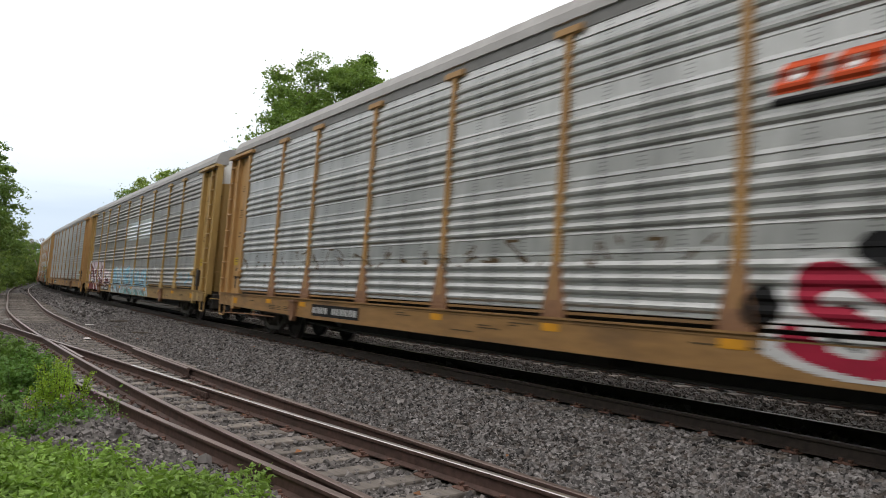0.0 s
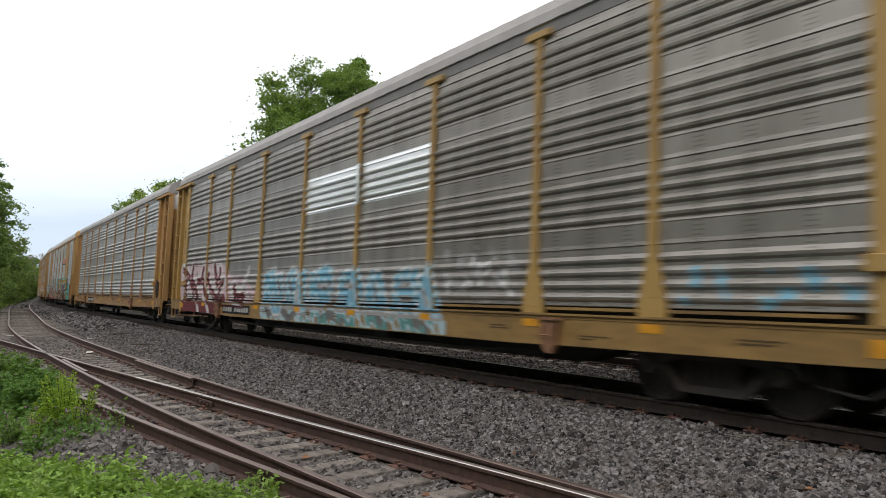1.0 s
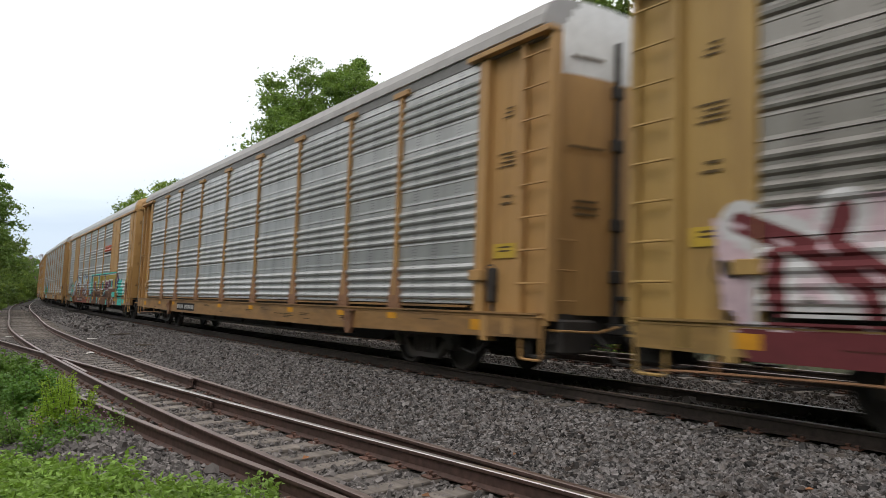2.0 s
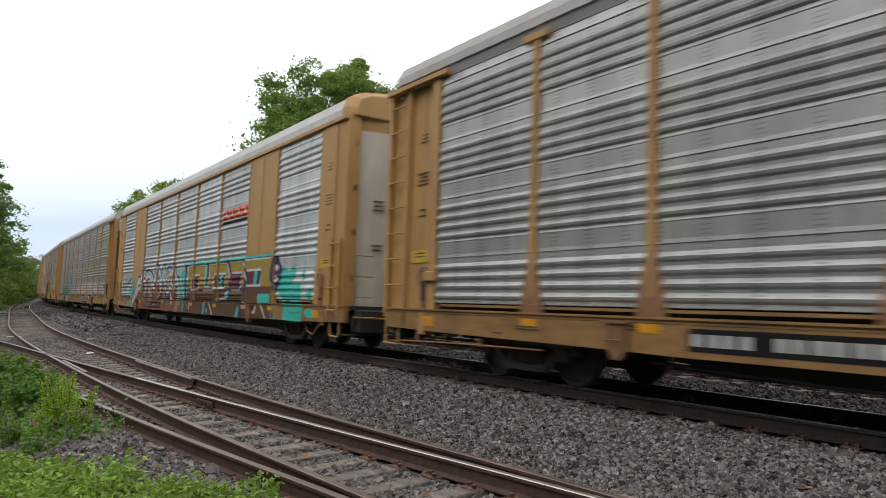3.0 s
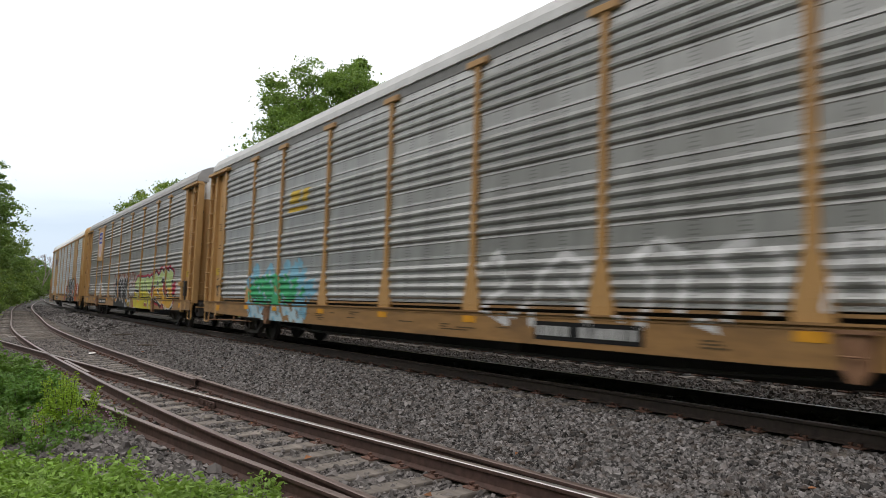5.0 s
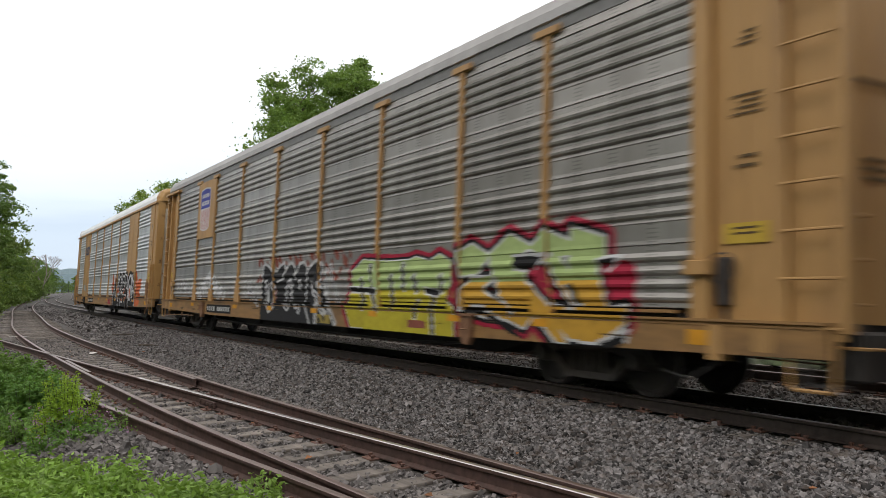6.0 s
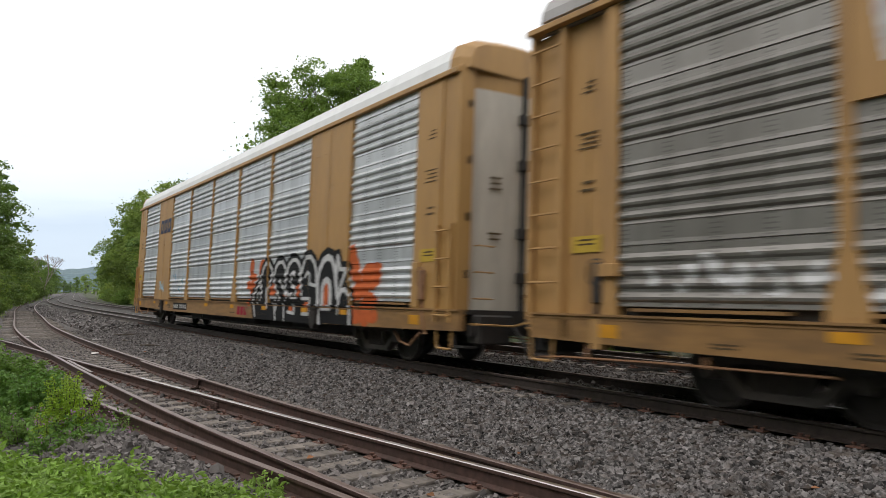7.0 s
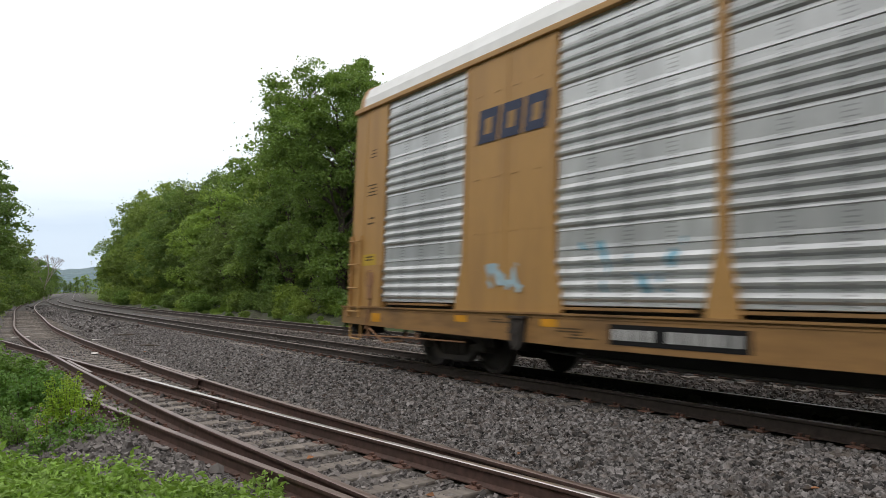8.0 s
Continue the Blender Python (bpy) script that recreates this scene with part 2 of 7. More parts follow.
# ---- mesh helpers ----
class Shape:
    """Collects corners and faces of one mesh."""

    def __init__(self):
        self.v, self.f, self.mi = [], [], []

    def add(self, verts, faces, mi=0):
        o = len(self.v)
        self.v += [tuple(p) for p in verts]
        self.f += [tuple(i + o for i in f) for f in faces]
        self.mi += [mi] * len(faces)

    def box(self, x0, x1, y0, y1, z0, z1, mi=0, c=0.0):
        """A box; with c its long edges are chamfered by c."""
        if not c:
            self.add([(x, y, z) for z in (z0, z1) for y in (y0, y1) for x in (x0, x1)],
                     [(0, 2, 3, 1), (4, 5, 7, 6), (0, 1, 5, 4), (2, 6, 7, 3), (0, 4, 6, 2), (1, 3, 7, 5)], mi)
            return
        bm = bmesh.new()
        bmesh.ops.create_cube(bm, size=1, matrix=Matrix.LocRotScale(((x0 + x1) / 2, (y0 + y1) / 2, (z0 + z1) / 2), None, (x1 - x0, y1 - y0, z1 - z0)))
        bmesh.ops.bevel(bm, geom=bm.edges[:], offset=c, segments=1, affect="EDGES")
        bm.verts.index_update()
        self.add([v.co for v in bm.verts], [[v.index for v in f.verts] for f in bm.faces], mi)
        bm.free()

    def prism(self, outline, y0, y1, axis="y", mi=0):
        """An outline (a, b) pushed along an axis: y (a=x, b=z) or x (a=y, b=z)."""
        n = len(outline)
        mk = (lambda a, b, d: (a, d, b)) if axis == "y" else (lambda a, b, d: (d, a, b))
        v = [mk(a, b, y0) for a, b in outline] + [mk(a, b, y1) for a, b in outline]
        f = [tuple(range(n)), tuple(range(2 * n - 1, n - 1, -1))] + [(i, i + n, (i + 1) % n + n, (i + 1) % n) for i in range(n)]
        self.add(v, f, mi)

    def tube(self, pts, r, n=8, mi=0):
        rings = []
        rs = r if isinstance(r, (list, tuple)) else [r] * len(pts)
        pts = [Vector(p) for p in pts]
        for i, p in enumerate(pts):
            d = (pts[min(i + 1, len(pts) - 1)] - pts[max(i - 1, 0)]).normalized()
            a = d.orthogonal().normalized() if i == 0 else (rings[-1][1] - d * rings[-1][1].dot(d)).normalized()
            rings.append((p, a, d.cross(a), rs[i]))
        v = [p + (a * math.cos(q) + b * math.sin(q)) * rr for p, a, b, rr in rings for q in (2 * math.pi * k / n for k in range(n))]
        f = [(i * n + k, i * n + (k + 1) % n, (i + 1) * n + (k + 1) % n, (i + 1) * n + k) for i in range(len(pts) - 1) for k in range(n)]
        f += [tuple(range(n - 1, -1, -1)), tuple(range((len(pts) - 1) * n, len(pts) * n))]
        self.add(v, f, mi)

    def lathe(self, profile, cx, cz, n=24, mi=0):
        """A profile of (radius, y) turned about the y axis at (cx, cz)."""
        m = len(profile)
        v = [(cx + r * math.cos(q), y, cz + r * math.sin(q)) for q in (2 * math.pi * k / n for k in range(n)) for r, y in profile]
        f = [(k * m + i, k * m + i + 1, (k + 1) % n * m + i + 1, (k + 1) % n * m + i) for k in range(n) for i in range(m - 1)]
        self.add(v, f, mi)

    def mesh(self, name, *mats, smooth=False):
        me = bpy.data.meshes.new(name)
        me.from_pydata(self.v, [], self.f)
        for m in mats:
            me.materials.append(m)
        if len(mats) > 1:
            me.polygons.foreach_set("material_index", self.mi)
        bm = bmesh.new()
        bm.from_mesh(me)
        bmesh.ops.recalc_face_normals(bm, faces=bm.faces[:])
        bm.to_mesh(me)
        bm.free()
        if smooth:
            me.shade_smooth()
        return me


def part(name, mesh, parent, label="", m=None, kind=""):
    ob = new(name, mesh)
    ob.parent = parent
    if m is not None:
        ob.matrix_basis = m
    return tagged(ob, label, kind=kind)


def array_mesh(name, verts, faces, *mats, index=None):
    """A mesh from numpy arrays of corners and equal-sided faces."""
    me = bpy.data.meshes.new(name)
    k = faces.shape[1]
    me.vertices.add(len(verts))
    me.vertices.foreach_set("co", np.ascontiguousarray(verts, dtype=np.float32).ravel())
    me.loops.add(faces.size)
    me.loops.foreach_set("vertex_index", np.ascontiguousarray(faces, dtype=np.int32).ravel())
    me.polygons.add(len(faces))
    me.polygons.foreach_set("loop_start", np.arange(0, faces.size, k, dtype=np.int32))
    for m in mats:
        me.materials.append(m)
    if index is not None:
        me.polygons.foreach_set("material_index", np.asarray(index, dtype=np.int32))
    me.update(calc_edges=True)
    me.validate()
    me.shade_flat()
    return me


# ---- the line of the railway ----
# The main track runs past the eye and bends gently to its right, away from the eye.
FOOT, HEAD0, CANT = 8.43, 35.235, 0.0735
S_TAB = np.arange(-1200.0, 3600.0, 0.5)
K_TAB = np.where(S_TAB < -60, 0.0, np.where(S_TAB < 60, 0.00047, np.where(S_TAB < 155, 0.0011, 0.0)))
H_TAB = np.cumsum(K_TAB) * 0.5
H_TAB = radians(HEAD0) - (H_TAB - np.interp(0.0, S_TAB, H_TAB))
X_TAB, Y_TAB = np.cumsum(-np.sin(H_TAB)) * 0.5, np.cumsum(np.cos(H_TAB)) * 0.5
X_TAB += FOOT * math.cos(radians(HEAD0)) - np.interp(0.0, S_TAB, X_TAB)
Y_TAB += FOOT * math.sin(radians(HEAD0)) - np.interp(0.0, S_TAB, Y_TAB)


def heading(s):
    return np.interp(s, S_TAB, H_TAB)


def place(s, lat, z=0.0):
    """World place at s metres along the main track and lat metres across it (beyond it: positive)."""
    h = heading(s)
    return np.stack([np.interp(s, S_TAB, X_TAB) + lat * np.cos(h), np.interp(s, S_TAB, Y_TAB) + lat * np.sin(h), np.zeros_like(h) + z], -1)


def smooth_through(knots):
    xs, ys = np.array(knots, float).T
    slope = np.gradient(ys, xs)

    def at(s):
        s = np.asarray(s, float)
        i = np.clip(np.searchsorted(xs, s) - 1, 0, len(xs) - 2)
        w = xs[i + 1] - xs[i]
        t = np.clip((s - xs[i]) / w, 0, 1)
        return (2 * t**3 - 3 * t**2 + 1) * ys[i] + (t**3 - 2 * t**2 + t) * w * slope[i] + (3 * t**2 - 2 * t**3) * ys[i + 1] + (t**3 - t**2) * w * slope[i + 1]
    return at


SIDE_Z = -0.118
LAT_2 = 3.85
siding = smooth_through([(-15, -4.3), (4, -4.88), (10, -5.24), (18, -5.48), (34, -5.55), (52, -4.8), (80, -3.75), (110, -2.7), (160, -1.6)])
spur = smooth_through([(-15, -4.36), (4, -5.03), (8.6, -5.6), (13, -6.12), (18.5, -6.78), (28, -7.9), (40, -9.7), (60, -13.2)])
GROUND = ([-3000, -60, -25, -12, -9.5, -8.0, -7.0, -4.2, -3.4, -1.75, -1.35, 5.2, 6.0, 7.4, 9.5, 14, 22, 60, 3000],
          [-1.5, -1.2, -0.6, -0.5, -0.45, -0.39, -0.312, -0.332, -0.325, -0.205, -0.185, -0.205, -0.30, -0.75, -0.35, 0.7, 1.6, 2.5, 4.0])


def ground_z(lat):
    return np.interp(lat, *GROUND)


# ---- ground ----
def build_ground():
    """One sheet that follows the railway and reaches the horizon."""
    ss = np.concatenate([np.array([-1100, -500, -200, -80]), np.arange(-40, 60, 1.0), np.arange(60, 260, 5.0), np.array([260, 300, 400, 600, 1000, 1800, 3400])])
    lats = np.unique(np.concatenate([np.array(GROUND[0]), np.arange(-16, 24, 0.8), np.array([-1500, -600, -200, -40, 40, 100, 300, 900])]))
    S, T = np.meshgrid(ss, lats, indexing="ij")
    P = place(S.ravel(), T.ravel(), ground_z(T.ravel()))
    rng = np.random.default_rng(3)
    lat = T.ravel()
    rough = np.where(lat < -7.2, 0.06, np.where(lat > 6.2, 0.15, 0.008))
    P[:, 2] += rng.normal(0, 1, len(P)) * rough
    n, m = S.shape
    i = np.arange(n * m).reshape(n, m)
    F = np.stack([i[:-1, :-1], i[:-1, 1:], i[1:, 1:], i[1:, :-1]], -1).reshape(-1, 4)
    mid = T.ravel()[F].mean(1)
    idx = np.where((mid > -3.5) & (mid < 6.2), 0, np.where((mid > -9.5) & (mid <= -3.5), 1, 2))
    me = array_mesh("ground", P, F, M_BALLAST, M_YARD, M_SOIL, index=idx)
    me.shade_smooth()
    tagged(new("ground", me), "grey ballast, cinders and weedy soil around the tracks", "ground", kind="structure")


build_ground()


def stones(name, label, count, s_range, lat_range, size, mat, seed, avoid=(), crowd=1.7, beside=None, heap=0.0):
    """Loose angular stones that lie on the ground, none on the rails."""
    rng = np.random.default_rng(seed)
    u = rng.random(count)
    s = s_range[0] + (s_range[1] - s_range[0]) * u**crowd
    lat = rng.uniform(*lat_range, count) + (beside(s) if beside else 0.0)
    for track, half in avoid:
        keep = np.abs(np.abs(lat - track(s)) - 0.7525) > half
        s, lat = s[keep], lat[keep]
    n = len(s)
    c = place(s, lat, ground_z(lat) + heap * rng.random(n))
    cube = np.array([(x, y, z) for z in (-1, 1) for y in (-1, 1) for x in (-1, 1)], float)
    V = cube[None] * rng.uniform(0.45, 1.0, (n, 8, 3)) * rng.uniform(0.6, 1.15, (n, 1, 3))
    q = rng.normal(size=(n, 4))
    q /= np.linalg.norm(q, axis=1)[:, None]
    w, x, y, z = q.T
    R = np.stack([1 - 2 * (y * y + z * z), 2 * (x * y - w * z), 2 * (x * z + w * y), 2 * (x * y + w * z), 1 - 2 * (x * x + z * z), 2 * (y * z - w * x), 2 * (x * z - w * y), 2 * (y * z + w * x), 1 - 2 * (x * x + y * y)], -1).reshape(n, 3, 3)
    r = size * rng.lognormal(0, 0.32, n)
    V = np.einsum("nij,nkj->nki", R, V) * r[:, None, None] + c[:, None, :]
    V[:, :, 2] += (r * rng.uniform(-0.1, 0.75, n))[:, None]
    f = np.array([(0, 2, 3, 1), (4, 5, 7, 6), (0, 1, 5, 4), (2, 6, 7, 3), (0, 4, 6, 2), (1, 3, 7, 5)])
    F = (f[None] + (np.arange(n) * 8)[:, None, None]).reshape(-1, 4)
    tagged(new(name, array_mesh(name, V.reshape(-1, 3), F, mat)), label, "gravel", kind="stuff")


stones("ballast_stones", "angular grey crushed stone beside the main track", 118000, (2.2, 36.0), (-4.1, -0.9), 0.0182, M_STONE, 11, [(siding, 0.09)])
stones("ballast_stones", "larger grey stone along the main track", 16000, (34.0, 95.0), (-3.6, -1.3), 0.045, M_STONE, 14, [(siding, 0.12)])
# the stones between the main rails carry the train's shade in their colour
stones("ballast_stones", "stone coloured dark as train shade between the main rails", 6000, (1.0, 45.0), (-0.62, 0.62), 0.03, M_STONE_SHADE, 15)
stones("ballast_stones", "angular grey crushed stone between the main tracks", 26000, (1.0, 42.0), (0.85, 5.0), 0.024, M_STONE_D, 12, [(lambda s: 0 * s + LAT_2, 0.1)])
stones("yard_gravel", "coarse gravel and wood chips heaped beside the spur", 12000, (3.6, 17.0), (-1.75, -0.86), 0.023, M_STONE_B, 17, (), 1.2, spur, 0.07)
stones("yard_gravel", "brown-grey gravel and cinders between the siding rails", 30000, (3.2, 30.0), (-8.0, -3.9), 0.02, M_STONE_B, 13, [(siding, 0.09), (spur, 0.09)], 1.35)


# ---- tracks ----
RAIL_H = 0.175
RAIL_WEB = [(-0.07, 0.0), (0.07, 0.0), (0.07, 0.012), (0.012, 0.032), (0.009, 0.125), (0.036, 0.138), (0.036, 0.166), (0.026, 0.172), (-0.026, 0.172), (-0.036, 0.166), (-0.036, 0.138), (-0.009, 0.125), (-0.012, 0.032), (-0.07, 0.012)]


def rail_mesh(name, centre, z_of, s0, s1, polished=False, web=M_RAIL):
    """A rolled rail with foot, web and head, swept along a line across the main track's frame."""
    ss = np.concatenate([np.arange(s0, min(s1, 40), 0.6), np.arange(max(s0, 40), s1, 4.0), [s1]])
    ss = np.unique(ss)
    rings = []
    for a, b in RAIL_WEB:
        rings.append(place(ss, centre(ss) + a, z_of - RAIL_H + b))
    V = np.stack(rings, 1).reshape(-1, 3)
    n, m = len(ss), len(RAIL_WEB)
    i = np.arange(n * m).reshape(n, m)
    j = np.roll(i, -1, axis=1)
    F = np.stack([i[:-1], j[:-1], j[1:], i[1:]], -1).reshape(-1, 4)
    edge = np.tile(np.arange(m), n - 1)
    idx = np.isin(edge, (6, 7, 8)).astype(int)
    if polished:
        # wheels keep only the near stretch bright
        idx[(idx == 1) & (np.repeat(ss[:-1], m) > 13.5)] = 2
    cap = np.array([(0, 1, 2, 13), (13, 2, 3, 12), (12, 3, 4, 11), (11, 4, 5, 10), (10, 5, 6, 9), (9, 6, 7, 8)])
    F = np.concatenate([F, cap, cap[:, ::-1] + (n - 1) * m])
    idx = np.concatenate([idx, np.zeros(12, int)])
    me = array_mesh(name, V, F, web, M_SHINE if polished else M_HEAD, M_HEAD, index=idx)
    return me


def cut(z0, z1, half, w, seed):
    """A sawn tie with split, uneven ends."""
    sh, rng = Shape(), random.Random(seed)
    sh.box(-half, half, -w / 2, w / 2, z0, z1, c=0.012)
    sh.v = [(x + rng.uniform(-0.03, 0.03) * (abs(x) > half - 0.1), y + rng.uniform(-0.012, 0.012), z + rng.uniform(-0.008, 0.004)) for x, y, z in sh.v]
    return sh.mesh("tie", M_TIE)


def plate_mesh():
    """A tie plate with its spikes."""
    sh = Shape()
    sh.box(-0.17, 0.17, -0.095, 0.095, 0, 0.018, c=0.004)
    for x, y in ((-0.085, 0.05), (0.085, -0.05), (0.12, 0.06), (-0.12, -0.06)):
        sh.box(x - 0.012, x + 0.012, y - 0.012, y + 0.012, 0.01, 0.04)
        sh.box(x - 0.024, x + 0.02, y - 0.018, y + 0.018, 0.036, 0.052)
    return sh.mesh("tie_plate", M_PLATE)


PLATE = plate_mesh()
TIES = [cut(-0.17, 0, 1.3, 0.23, k) for k in range(4)]
SWITCH_TIES = [cut(-0.17, 0, h, 0.24, 20 + k) for k, h in enumerate((1.45, 1.6, 1.8, 2.05))]


def track(name, label, centre, z, s0, s1, tie_s1, cant=0.0, step=0.53, plates_to=0, skip_ties=None, seed=0):
    root = tagged(new(name), label, "railway track", kind="structure")
    rng = random.Random(seed)
    for side in (-1, 1):
        c = lambda s, side=side: centre(s) + side * 0.7525
        part("rail", rail_mesh("rail", c, z - side * cant / 2, s0, s1, web=M_RAIL_SHADE), root)
    s = max(s0, -6.0)
    while s < tie_s1:
        lat = float(centre(s))
        turn = heading(s) + math.atan((float(centre(s + 0.5)) - float(centre(s - 0.5)))) * -1
        p = place(s, lat, z - RAIL_H - 0.018)
        m = Matrix.Translation(p) @ Matrix.Rotation(turn + rng.uniform(-0.02, 0.02), 4, "Z") @ Matrix.Rotation(cant / 1.505, 4, "Y")
        if skip_ties is None or not skip_ties(s):
            part("tie", rng.choice(TIES), root, m=m @ Matrix.Translation((rng.uniform(-0.06, 0.06), 0, -0.012 - rng.uniform(0, 0.012))))
        if s < plates_to:
            for side in (-1, 1):
                part("tie_plate", PLATE, root, m=m @ Matrix.Translation((side * 0.7525, 0, -0.004)))
        s += step + rng.uniform(-0.03, 0.03)
    return root


main_track = track("main_track", "rusty main track on grey ballast, dark wooden ties", lambda s: 0 * s, 0.0, -70, 420, 60, CANT, plates_to=38, seed=1)
second_track = track("second_track", "empty rusty second main track on ballast", lambda s: 0 * s + LAT_2, 0.0, -70, 420, 60, CANT, plates_to=38, seed=2)


def turnout():
    """The siding and the spur that leaves it: stock rails, closure rails, frog and guard rail on long ties."""
    root = tagged(new("siding_turnout"), "rusty siding with a turnout on weathered grey ties", "railway track", kind="structure")
    rng = random.Random(5)
    part("rail", rail_mesh("rail", lambda s: siding(s) + 0.7525, SIDE_Z, -14, 150), root)
    part("rail", rail_mesh("rail", lambda s: siding(s) - 0.7525, SIDE_Z, 2.6, 150), root)
    part("rail", rail_mesh("rail", lambda s: spur(s) + 0.7525, SIDE_Z, 2.0, 58, True), root, "closure rail with a polished head")
    part("rail", rail_mesh("rail", lambda s: spur(s) - 0.70, SIDE_Z, -14, 58), root)
    part("guard_rail", rail_mesh("guard_rail", lambda s: siding(s) + 0.66, SIDE_Z, 13.2, 17.4), root)
    part("wing_rail", rail_mesh("wing_rail", lambda s: siding(s) - 0.66, SIDE_Z, 15.6, 18.6), root)
    s = 0.5
    while s < 75:
        a, b = float(siding(s)), float(spur(s))
        both = s < 21
        lat = (a + b) / 2 if both else a
        half = abs(a - b) / 2 + 1.3
        meshes = [SWITCH_TIES[min(3, max(0, int((half - 1.35) / 0.2)))]] if both else TIES
        m = Matrix.Translation(place(s, lat, SIDE_Z - RAIL_H + 0.002)) @ Matrix.Rotation(heading(s) + 0.035 + rng.uniform(-0.03, 0.03), 4, "Z")
        part("tie", rng.choice(meshes), root, m=m @ Matrix.Translation((rng.uniform(-0.08, 0.08), 0, rng.uniform(-0.015, 0))))
        if s < 26:
            lats = [a + 0.7525, a - 0.7525] + ([b + 0.7525, b - 0.70] if both else [])
            for k in lats:
                q = Matrix.Translation(place(s, k, SIDE_Z - RAIL_H - 0.012)) @ Matrix.Rotation(heading(s), 4, "Z")
                part("tie_plate", PLATE, root, m=q)
        s += 0.52 + rng.uniform(-0.03, 0.04)
    s = 22.0
    while s < 58:
        m = Matrix.Translation(place(s, float(spur(s)), SIDE_Z - RAIL_H - 0.014)) @ Matrix.Rotation(heading(s) + 0.12, 4, "Z")
        part("tie", rng.choice(TIES), root, m=m)
        s += 0.55
    for s, f in ((10.9, lambda s: spur(s) + 0.7525), (14.0, lambda s: siding(s) + 0.7525), (12.6, lambda s: spur(s) - 0.70)):
        sh = Shape()
        for y in (-0.045, 0.045):
            sh.box(y - 0.014, y + 0.014, -0.32, 0.32, 0.03, 0.12, c=0.006)
        for k in range(4):
            for y in (-1, 1):
                sh.box(y * 0.062 - 0.016, y * 0.062 + 0.016, -0.25 + k * 0.16, -0.215 + k * 0.16, 0.06, 0.092)
        m = Matrix.Translation(place(s, float(f(s)), SIDE_Z - RAIL_H)) @ Matrix.Rotation(heading(s) + 0.06, 4, "Z")
        part("joint_bar", sh.mesh("joint_bar", M_RAIL), root, "bolted joint bar", m=m)
    return root


turnout()

# ---- autorack cars ----
PITCH, SPEED = 28.35, 22.28
EDGES = [-11.75, -9.2, -7.05, -4.25, -1.42, 1.42, 4.25, 7.05, 9.2, 11.75]
Z0, Z1 = 1.17, 5.2
EDGES_B = [-11.75, -8.98, -6.87, -4.13, -1.38, 1.38, 4.13, 6.87, 8.98, 11.75]
EDGES_C = [-11.75, -9.2, -7.05, -4.25, -1.42, 1.42, 4.25, 6.9, 8.85, 11.75]
SIDE_Y = 1.40


SEAMS = (5.06, 4.02, 2.985, 1.945)


def sheet_profile():
    """Heights and depths of the side sheets: four lapped rows, each of four raised ribs over a flat riveted band."""
    pts = [(Z0, 0.006)]
    for k in (3, 2, 1, 0):
        top = SEAMS[k]
        low = Z0 + 0.006 if k == 3 else SEAMS[k + 1] + 0.004
        pts += [(low, 0.010), (low + 0.05, 0.003)]
        if k < 3:
            pts += [(top - 0.775, 0.002), (top - 0.762, 0.010), (top - 0.735, 0.002)]
        for r in (0.63, 0.465, 0.30, 0.135):
            b = top - r
            pts += [(b - 0.088, 0.001), (b - 0.058, 0.036), (b - 0.022, 0.042), (b + 0.036, 0.002)]
        pts += [(top - 0.012, 0.0), (top - 0.002, -0.008)]
    pts += [(5.064, 0.016), (5.15, 0.006), (Z1, 0.004)]
    return pts


PROFILE = sheet_profile()
PROF_Z, PROF_D = [p[0] for p in PROFILE], [p[1] for p in PROFILE]
MESHES = {}


def cached(key, build):
    if key not in MESHES:
        MESHES[key] = build()
    return MESHES[key]


def sheet_mesh(w, kind):
    def build():
        sh = Shape()
        n = len(PROFILE)
        v = [(x, SIDE_Y + d, z) for x in (-w / 2, w / 2) for z, d in PROFILE] + [(x, SIDE_Y - 0.03, z) for x in (-w / 2, w / 2) for z in (Z0, Z1)]
        f = [(i, i + 1, n + i + 1, n + i) for i in range(n - 1)] + [(2 * n, 2 * n + 1, 2 * n + 3, 2 * n + 2), (0, 2 * n, 2 * n + 2, n), (n - 1, 2 * n - 1, 2 * n + 3, 2 * n + 1)]
        f += [tuple(range(n)) + (2 * n + 1, 2 * n), tuple(range(n, 2 * n)) + (2 * n + 3, 2 * n + 2)]
        sh.add(v, f)
        return sh.mesh("side_sheet", SHEETS[kind])
    return cached(("sheet", round(w, 3), kind), build)


def post_mesh(mat, foot_mat, tee, wide=False):
    def build():
        sh = Shape()
        y0, y1 = SIDE_Y - 0.02, SIDE_Y + 0.052
        b = 0.21
        sh.prism([(-0.065, 1.85), (0.065, 1.85), (0.065, 5.22), (-0.065, 5.22)], y0, y1)
        sh.prism([(-b, 1.03), (b, 1.03), (b, 1.22), (0.065, 1.85), (-0.065, 1.85), (-b, 1.22)], y0, y1 + 0.004, mi=1)
        sh.box(-0.03, 0.03, y1, y1 + 0.01, 1.3, 5.18)
        if tee:
            sh.box(-0.27, 0.27, y0, y1 + 0.03, 5.17, 5.28, c=0.008)
        for z in (1.1, 1.16, 1.5, 1.8):
            sh.box(-0.05, -0.03, y1, y1 + 0.018, z, z + 0.02, mi=1)
        return sh.mesh("post", mat, foot_mat)
    return cached(("post", mat.name, foot_mat.name, tee), build)


